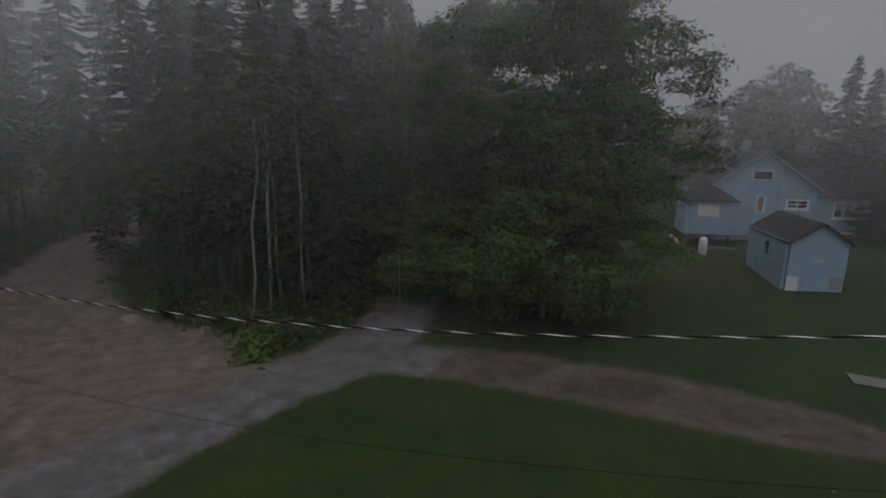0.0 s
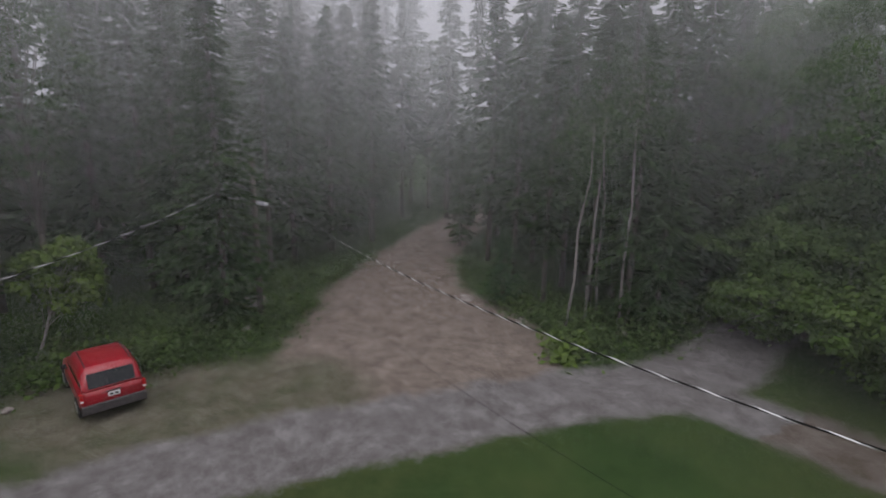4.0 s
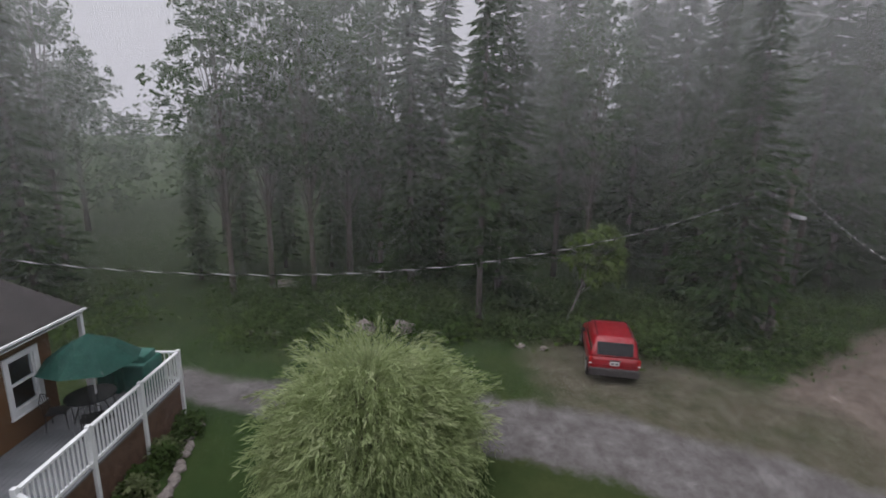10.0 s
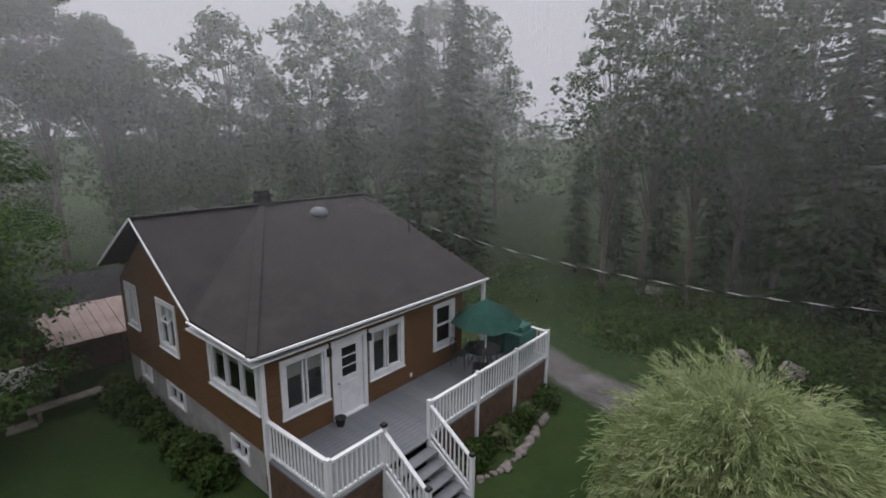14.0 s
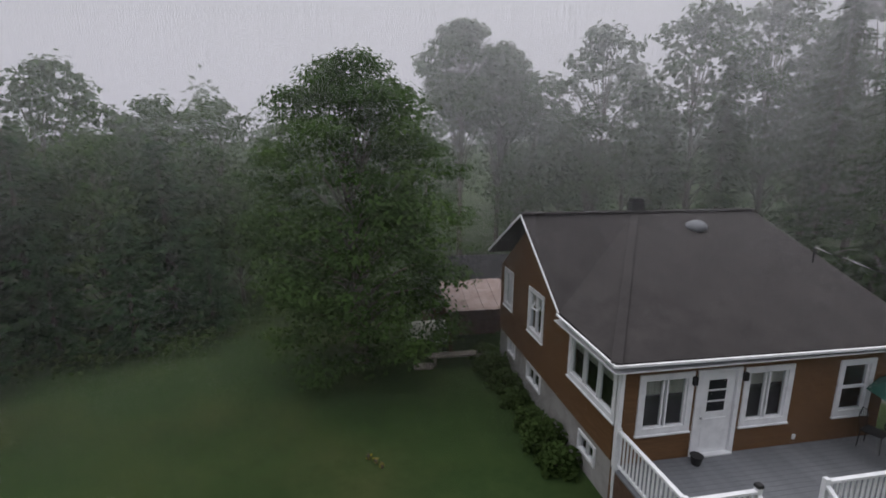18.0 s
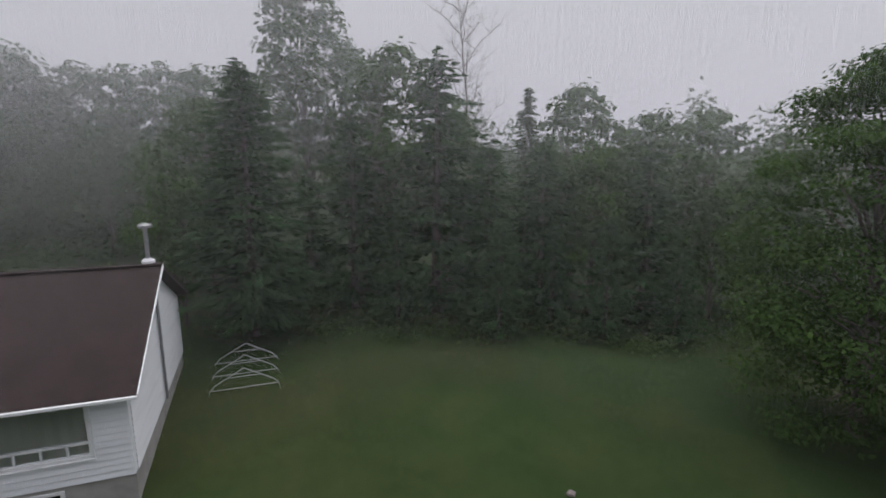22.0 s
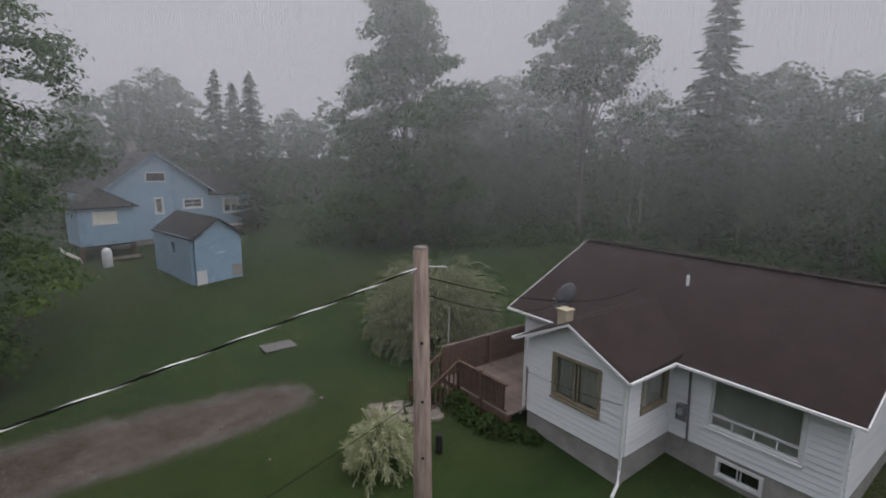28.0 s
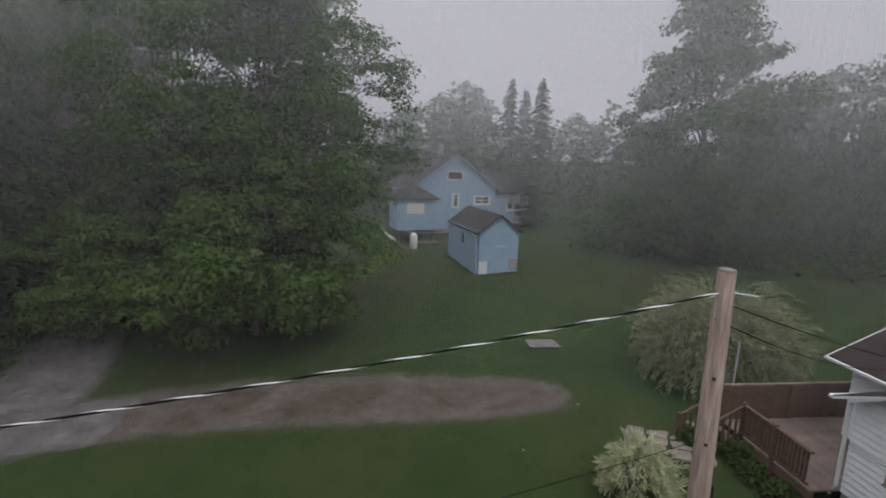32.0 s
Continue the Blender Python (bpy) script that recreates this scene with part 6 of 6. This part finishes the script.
part("attic_window_frame", boxes((2.93, 4.27, -0.06, 0.02, 4.48, 4.55), (2.93, 4.27, -0.06, 0.02, 5.1, 5.17), (2.93, 3.0, -0.06, 0.02, 4.55, 5.1), (4.2, 4.27, -0.06, 0.02, 4.55, 5.1)), M["white"], blue)
window(blue, FLIP, -6.75, -5.4, 2.5, 3.1, trim=0.08, split=2, rows=2)
window(blue, FLIP, -3.95, -3.45, 2.2, 3.3, trim=0.07, split=1, curtain=0.97, sill=False)
roof_plane(blue, [(-0.35, -0.35, 3.72), (3.65, -0.35, 6.6), (3.65, 8.3, 6.6), (-0.35, 8.3, 3.72)], M["shingle_dark"])
roof_plane(blue, [(3.65, -0.35, 6.6), (7.65, -0.35, 3.72), (7.65, 8.3, 3.72), (3.65, 8.3, 6.6)], M["shingle_dark"])
for a, b in (((-0.35, -0.37, 3.66), (3.65, -0.37, 6.54)), ((7.65, -0.37, 3.66), (3.65, -0.37, 6.54))):
    strip(blue, "fascia", a, b, 0.03, 0.08, M["blue"])
part("vent_pipe", tube(bmesh.new(), [(4.75, -0.05, 2.2), (4.75, -0.05, 5.3)], [0.03, 0.03], 8), M["blue"], blue)
part("chimney", boxes((3.5, 4.0, 4.5, 5.0, 6.0, 7.4)), M["concrete"], blue, "short masonry chimney on the ridge")
# right-hand wing
wall(blue, FLIP @ pose(0, -0.6, 0), -10.9, -7.3, 1.0, 3.45, [(-9.9, -8.7, 1.9, 3.0)], M["blue"], boards=0.2)
window(blue, FLIP @ pose(0, -0.6, 0), -9.9, -8.7, 1.9, 3.0, trim=0.09, split=2, curtain=0.5)
part("wall", boxes((10.74, 10.9, 0.76, 7, 1.0, 3.45), (7.3, 10.74, 6.84, 7, 1.0, 3.45)), M["blue"], blue)
part("foundation", boxes((7.35, 10.85, 0.7, 7, -0.6, 0.98)), material("brown_brick", [(0.16, 0.1, 0.08), (0.25, 0.17, 0.13)], scale=6, rough=0.9, bump=0.4), blue, "brown brick cellar wall")
part("cellar_opening", boxes((8.6, 10.3, 0.66, 0.72, 0.7, 0.92), bevel=0.01), M["white"], blue, "white-trimmed cellar hatch")
part("corner_post", boxes((10.6, 10.9, 0.6, 0.75, -0.6, 0.95)), M["flag"], blue)
roof_plane(blue, [(7.3, 0.25, 3.4), (7.3, 3.8, 5.3), (11.3, 3.8, 5.3), (11.3, 0.25, 3.4)], M["shingle_dark"])
roof_plane(blue, [(7.3, 3.8, 5.3), (7.3, 7.4, 3.4), (11.3, 7.4, 3.4), (11.3, 3.8, 5.3)], M["shingle_dark"])
# front porch on posts
part("porch_wall", wall_boxes(bmesh.new(), -1.9, 1.15, 0.75, 3.2, [(-1.15, 0.2, 2.1, 2.85)], 0.12), M["blue"], blue, "blue boarded porch wall", pose(0, -2.75, 0))
part("porch_wall", boxes((-1.9, -1.78, -2.75, 0, 0.75, 3.2)), M["blue"], blue)
part("porch_wall", boxes((1.03, 1.15, -2.75, 0, 0.75, 3.2)), M["blue"], blue)
part("porch_board", boxes((-1.15, 0.2, -2.84, -2.8, 2.1, 2.85)), M["curtain"], blue, "pale boarded-up porch window")
part("porch_sill", boxes((-1.2, 0.25, -2.9, -2.75, 2.02, 2.1)), M["white"], blue)
part("porch_floor", boxes((-1.9, 1.15, -2.75, 0, 0.65, 0.75)), M["stain"], blue)
for x in (-1.8, 1.05):
    part("pier", boxes((x - 0.1, x + 0.1, -2.7, -2.5, -0.3, 0.65)), M["stain"], blue)
for c in ([(-2.2, -3.05, 3.12), (-0.37, -1.4, 4.3), (1.45, -3.05, 3.12)], [(1.45, -3.05, 3.12), (-0.37, -1.4, 4.3), (-0.37, 0.0, 4.3), (1.45, 0.0, 3.12)], [(-0.37, 0.0, 4.3), (-0.37, -1.4, 4.3), (-2.2, -3.05, 3.12), (-2.2, 0.0, 3.12)]):
    roof_plane(blue, c, M["shingle_dark"], 0.06, "porch_roof")
tank = empty("gas_cylinder", pose(17.3, 32.2, land(17.3, 32.2)), "white gas cylinder on the grass before the porch", "gas cylinder")
part("body", tube(bmesh.new(), [(0, 0, 0), (0, 0, 0.1), (0, 0, 0.95), (0, 0, 1.1), (0, 0, 1.18)], [0.22, 0.27, 0.27, 0.2, 0.1], 14), M["white"], tank, smooth=True)
part("valve", tube(bmesh.new(), [(0, 0, 1.18), (0, 0, 1.28)], [0.05, 0.05], 8), M["steel"], tank)
plk = tagged(part("loose_plank", boxes((-0.9, 0.9, -0.1, 0.1, 0.12, 0.3), bevel=0.01), M["flag"], None, m=pose(18.9, 33.0, land(18.9, 33.0), 0, 0, -15)), "pale weathered plank lying under the porch", "plank")
ramp_b = tagged(part("loose_boards", boxes((-0.15, 0.15, -1.0, 1.0, 0.0, 0.06)), M["curtain"], None, m=pose(16.9, 35.4, land(17, 35.4) + 0.35, 24, 0, 20)), "pale boards leaning against the porch", "plank")

# ---------------------------------------------------------------- the back garden
red = empty("lean_to_shed", pose(-2.93, -19.98, land(-2.93, -19.98), 0, 0, 3), "small open shed with a faded pinkish tin roof", "shed")
for x in (-1.1, 1.2):
    for y, h in ((0.9, 1.85), (-0.9, 2.35)):
        part("post", boxes((x - 0.06, x + 0.06, y - 0.06, y + 0.06, -0.2, h)), M["stain"], red)
part("back_wall", boxes((-1.1, 1.2, -0.95, -0.9, 0, 2.2)), M["stain"], red)
for i in range(9):
    x = -1.35 + i * 0.31
    part("roof_sheet", slab(bmesh.new(), [(x, 1.15, 1.86 + 0.012 * (i % 2)), (x + 0.3, 1.15, 1.86 + 0.012 * (i % 2)), (x + 0.3, -1.1, 2.5 + 0.012 * (i % 2)), (x, -1.1, 2.5 + 0.012 * (i % 2))], 0.02), M["rust_tin"], red)
hut = empty("outbuilding", pose(-3.32, -22.73, land(-3.32, -22.73), 0, 0, 3), "dark low outbuilding with a black shingle roof behind the garden shed", "outbuilding")
wall(hut, pose(0, 1.5, 0), -2.3, 2.3, -0.2, 2.2, [(-0.5, 0.4, 0.0, 1.95)], M["stain"], boards=0.2)
part("door", boxes((-0.48, 0.38, 1.36, 1.41, 0.02, 1.93), bevel=0.006), M["old_board"], hut, "plain grey board door, shut")
part("wall", boxes((-2.3, -2.14, -1.5, 1.34, -0.2, 2.2), (2.14, 2.3, -1.5, 1.34, -0.2, 2.2), (-2.14, 2.14, -1.5, -1.34, -0.2, 2.2)), M["stain"], hut)
for x0, x1 in ((-2.29, -2.15), (2.15, 2.29)):
    part("gable", prism(bmesh.new(), [(-1.5, 2.2), (1.5, 2.2), (0.0, 3.2)], x0, x1, Matrix(((0, 1, 0, 0), (1, 0, 0, 0), (0, 0, 1, 0), (0, 0, 0, 1)))), M["stain"], hut)
roof_plane(hut, [(-2.55, 1.8, 2.12), (2.55, 1.8, 2.12), (2.55, 0, 3.35), (-2.55, 0, 3.35)], M["shingle_dark"], 0.06)
roof_plane(hut, [(-2.55, 0, 3.35), (2.55, 0, 3.35), (2.55, -1.8, 2.12), (-2.55, -1.8, 2.12)], M["shingle_dark"], 0.06)
oil = empty("oil_tank", pose(-0.96, -19.25, land(-0.96, -19.25), 0, 0, 5), "grey-white oil tank standing on legs beside the shed", "tank")
part("barrel", boxes((-0.8, 0.8, -0.35, 0.35, 0.35, 1.25), bevel=0.28), M["curtain"], oil, smooth=True)
for x in (-0.6, 0.6):
    part("leg", boxes((x - 0.04, x + 0.04, -0.25, 0.25, -0.1, 0.4)), M["black"], oil)
bench = empty("garden_bench", pose(-1.95, -17.74, land(-1.95, -17.74), 0, 0, 4), "plain low weathered plank bench", "bench")
part("seat", boxes((-1.2, 1.2, -0.2, 0.2, 0.38, 0.43)), M["flag"], bench)
for x in (-0.95, 0.95):
    part("leg", boxes((x - 0.05, x + 0.05, -0.17, 0.17, 0, 0.38)), M["flag"], bench)
tagged(part("paving_slab", boxes((-0.35, 0.35, -0.2, 0.2, -0.02, 0.1), bevel=0.01), M["flag"], None, m=pose(-0.57, -17.46, land(-0.57, -17.46), 0, 0, 3)), "pale paving slab lying in the grass", "slab")
M["yellow"] = leaf_material("yellow_flower_petals", [(0.42, 0.33, 0.03), (0.6, 0.48, 0.06)])
for i, (x, y) in enumerate(((1.05, -11.7), (1.25, -11.9), (0.9, -11.5))):
    leaf_clump("yellow_flowers", (x, y, land(x, y)), 0.1, 0.22, 16, 0.025, "yellow", 200 + i, "small clump of yellow flowers in the lawn", "flowers", "lawn flowers")
# folding carport frame beside the white house
frame_root = empty("carport_frame", pose(16.1, -5.9, land(16.1, -5.9), 0, 0, 65 + 180), "bare white metal frame of a canvas carport", "carport frame")
for i in range(3):
    y = i * 1.1
    bm = tube(bmesh.new(), [(-1.08, y, -0.05), (-1.05, y, 0.12), (-0.9, y, 0.3), (0, y, 0.8), (0.9, y, 0.3), (1.05, y, 0.12), (1.08, y, -0.05)], [0.018] * 7, 6)
    part("hoop", bm, M["steel"], frame_root)
    part("tie_bar", tube(bmesh.new(), [(-1.05, y, 0.14), (1.05, y, 0.14)], [0.014, 0.014], 6), M["steel"], frame_root)
    part("tie_bar", tube(bmesh.new(), [(-0.5, y, 0.52), (0.5, y, 0.52)], [0.013, 0.013], 6), M["steel"], frame_root)


# ---------------------------------------------------------------- undergrowth
def undergrowth(name, spots, mat, size, per, height, label, seed):
    """Weeds and ferns: leafy tufts on the ground at many spots, as one thing that nobody could count."""
    rnd = np.random.default_rng(seed)
    out = []
    for x, y, s in spots:
        z = land(x, y)
        k = int(per * s)
        d = rnd.normal(size=(k, 3)) * (0.3 * s + 0.12)
        c = np.stack([x + d[:, 0] * 1.3, y + d[:, 1] * 1.3, z + 0.03 + np.abs(d[:, 2]) * height * rnd.uniform(0.4, 1.2, k)], 1)
        out.append(cards(c, size * rnd.uniform(0.8, 1.2), flat=0.5, long=1.2, rnd=rnd))
    tagged(finish(name, quads_mesh(name, np.concatenate(out)), M[mat]), label, "undergrowth", kind="stuff")


und = np.random.default_rng(77)


def scatter(n, az0, az1, r0, r1, s0, s1, wet=None):
    out = []
    for _ in range(n):
        p = place(und.uniform(az0, az1), und.uniform(r0, r1))
        q = np.array([[p.x, p.y]])
        if min(way(q, ROAD)[0], way(q, EARTH)[0] + 0.3, way(q, YARD)[0] + 0.6, way(q, SPUR)[0]) > 0.2:
            out.append((p.x, p.y, und.uniform(s0, s1)))
    return out


undergrowth("undergrowth", scatter(520, -118, -57, 19.3, 27, 0.6, 1.4) + scatter(240, -57, -34, 20.5, 34, 0.6, 1.3), "fern", 0.07, 75, 1.0, "dense green weeds and bracken along the wood's edge", 1)
undergrowth("undergrowth", scatter(260, -33, -3, 19.2, 26, 0.5, 1.1) + scatter(110, 108, 170, 20.5, 27, 0.6, 1.2) + scatter(120, -170, -125, 22, 32, 0.7, 1.5), "fern", 0.09, 60, 1.4, "green weeds and seedlings under the trees", 2)
undergrowth("ferns", scatter(46, -27, -20.5, 18.0, 20.2, 0.4, 0.8), "fern_bright", 0.14, 36, 1.0, "bright yellow-green ferns at the foot of the birch", 3)
undergrowth("ferns", scatter(26, -77, -65, 20.0, 22.5, 0.5, 0.9) + scatter(14, -95, -90, 19.2, 20.0, 0.4, 0.7), "leaf_light", 0.13, 40, 1.2, "pale leafy weeds in front of the parked car", 4)
undergrowth("undergrowth", scatter(260, 46, 110, 37, 52, 1.0, 2.2) + scatter(40, 22, 46, 50, 56, 1.0, 2.0), "leaf_wood", 0.17, 36, 1.6, "hazy bushes below the far woods", 5)
# young leaning maple behind the car and thin birches in the fir stand
sap = broadleaf("maple_sapling", 4.7, 1.2, 2.3, 2300, 0.12, "fern_bright", "birch", seed=51, lobes=16, trunk_r=0.06, gap=0.6, label="bright green young maple leaning behind the parked car", group="garden trees")
sp = place(-77.2, 22.6)
sap.matrix_basis = pose(sp.x, sp.y, land(sp.x, sp.y), -19, 8, 0)
for i, (az, r, h, lean) in enumerate(((-22.1, 22.1, 9, 3), (-20.1, 23, 10, 1), (-16.3, 22.4, 11, -1), (-18.7, 23.7, 11, 2), (-44.9, 39.3, 15, 0), (-62.6, 30.4, 13, -8), (82.6, 39, 11, 0), (88.2, 43, 10, 0), (92.0, 42, 10, 1))):
    p = place(az, r)
    b = empty("birch_tree", pose(p.x, p.y, land(p.x, p.y), 0, lean, i * 50), "thin pale-barked birch trunk among dark firs", "tree", "woodland trees")
    part("trunk", tube(bmesh.new(), [(0, 0, -0.3), (0.12, 0.06, h * 0.25), (0.02, -0.05, h * 0.5), (0.22, 0.1, h * 0.75), (0.1, 0.0, h)], [0.065, 0.06, 0.05, 0.035, 0.012], 8), M["birch"], b, smooth=True)
    rn = np.random.default_rng(i)
    c = rn.normal(size=(420, 3)) * (0.7, 0.7, h * 0.11) + (0, 0, h * 0.86)
    finish("crown", quads_mesh("crown", cards(c, 0.11, rnd=rn)), M["leaf_wood"], b)


# ---------------------------------------------------------------- morning fog, imitated with threads
def build_haze_threads(count, first, last):
    """Fog haze imitated by shape: hair-thin upright white threads in the air, thicker higher up and further off."""
    rnd = np.random.default_rng(5)
    # evenly spread in bearing, depth and facing at once, a near belt and a far one
    def radical(k, base):
        out, f = np.zeros(len(k)), 1.0
        k = k.copy()
        while k.any():
            f /= base
            out += f * (k % base)
            k //= base
        return out

    half_count = count // 2
    i = np.arange(half_count)
    u = (radical(i, 2) + rnd.random(half_count) / 64) % 1.0
    spin = radical(i, 3) * math.tau
    bearing = (i + rnd.random(half_count)) / half_count * math.tau
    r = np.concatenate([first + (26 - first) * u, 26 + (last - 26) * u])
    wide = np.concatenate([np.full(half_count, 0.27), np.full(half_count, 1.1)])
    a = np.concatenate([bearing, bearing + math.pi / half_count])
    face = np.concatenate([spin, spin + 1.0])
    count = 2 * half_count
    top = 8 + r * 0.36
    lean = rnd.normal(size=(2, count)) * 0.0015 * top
    # every other thread begins above the ground, so that the imitated haze thickens upwards
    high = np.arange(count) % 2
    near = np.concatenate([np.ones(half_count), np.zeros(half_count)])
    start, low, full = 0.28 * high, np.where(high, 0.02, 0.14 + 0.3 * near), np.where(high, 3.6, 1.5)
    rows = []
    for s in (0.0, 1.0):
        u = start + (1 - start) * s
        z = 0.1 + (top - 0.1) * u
        # threads widen with distance and height to imitate haze building up
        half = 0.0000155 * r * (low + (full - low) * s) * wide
        x, y = r * np.sin(a) + lean[0] * (u - 0.5), r * np.cos(a) + lean[1] * (u - 0.5)
        dx, dy = half * np.cos(face), half * np.sin(face)
        rows.append((np.stack([x - dx, y - dy, z], 1), np.stack([x + dx, y + dy, z], 1)))
    quads = [np.stack([p[0], p[1], q[1], q[0]], 1) for p, q in zip(rows, rows[1:])]
    # pale translucent white, added to veil what lies behind as fog would
    mat = bpy.data.materials.new("haze_thread_white")
    n, l = link_nodes(mat)
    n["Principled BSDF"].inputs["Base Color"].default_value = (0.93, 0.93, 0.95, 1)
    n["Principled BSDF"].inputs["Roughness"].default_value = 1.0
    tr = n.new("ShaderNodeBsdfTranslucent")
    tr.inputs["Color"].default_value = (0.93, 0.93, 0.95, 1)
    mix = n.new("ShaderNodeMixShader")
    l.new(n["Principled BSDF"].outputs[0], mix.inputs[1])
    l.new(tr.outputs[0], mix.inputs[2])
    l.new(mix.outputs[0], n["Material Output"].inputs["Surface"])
    tagged(finish("drizzle", quads_mesh("drizzle", np.concatenate(quads)), mat), "hair-thin white threads imitating the grey morning fog between the trees", "fog", kind="stuff")


build_haze_threads(320000, 11, 60)
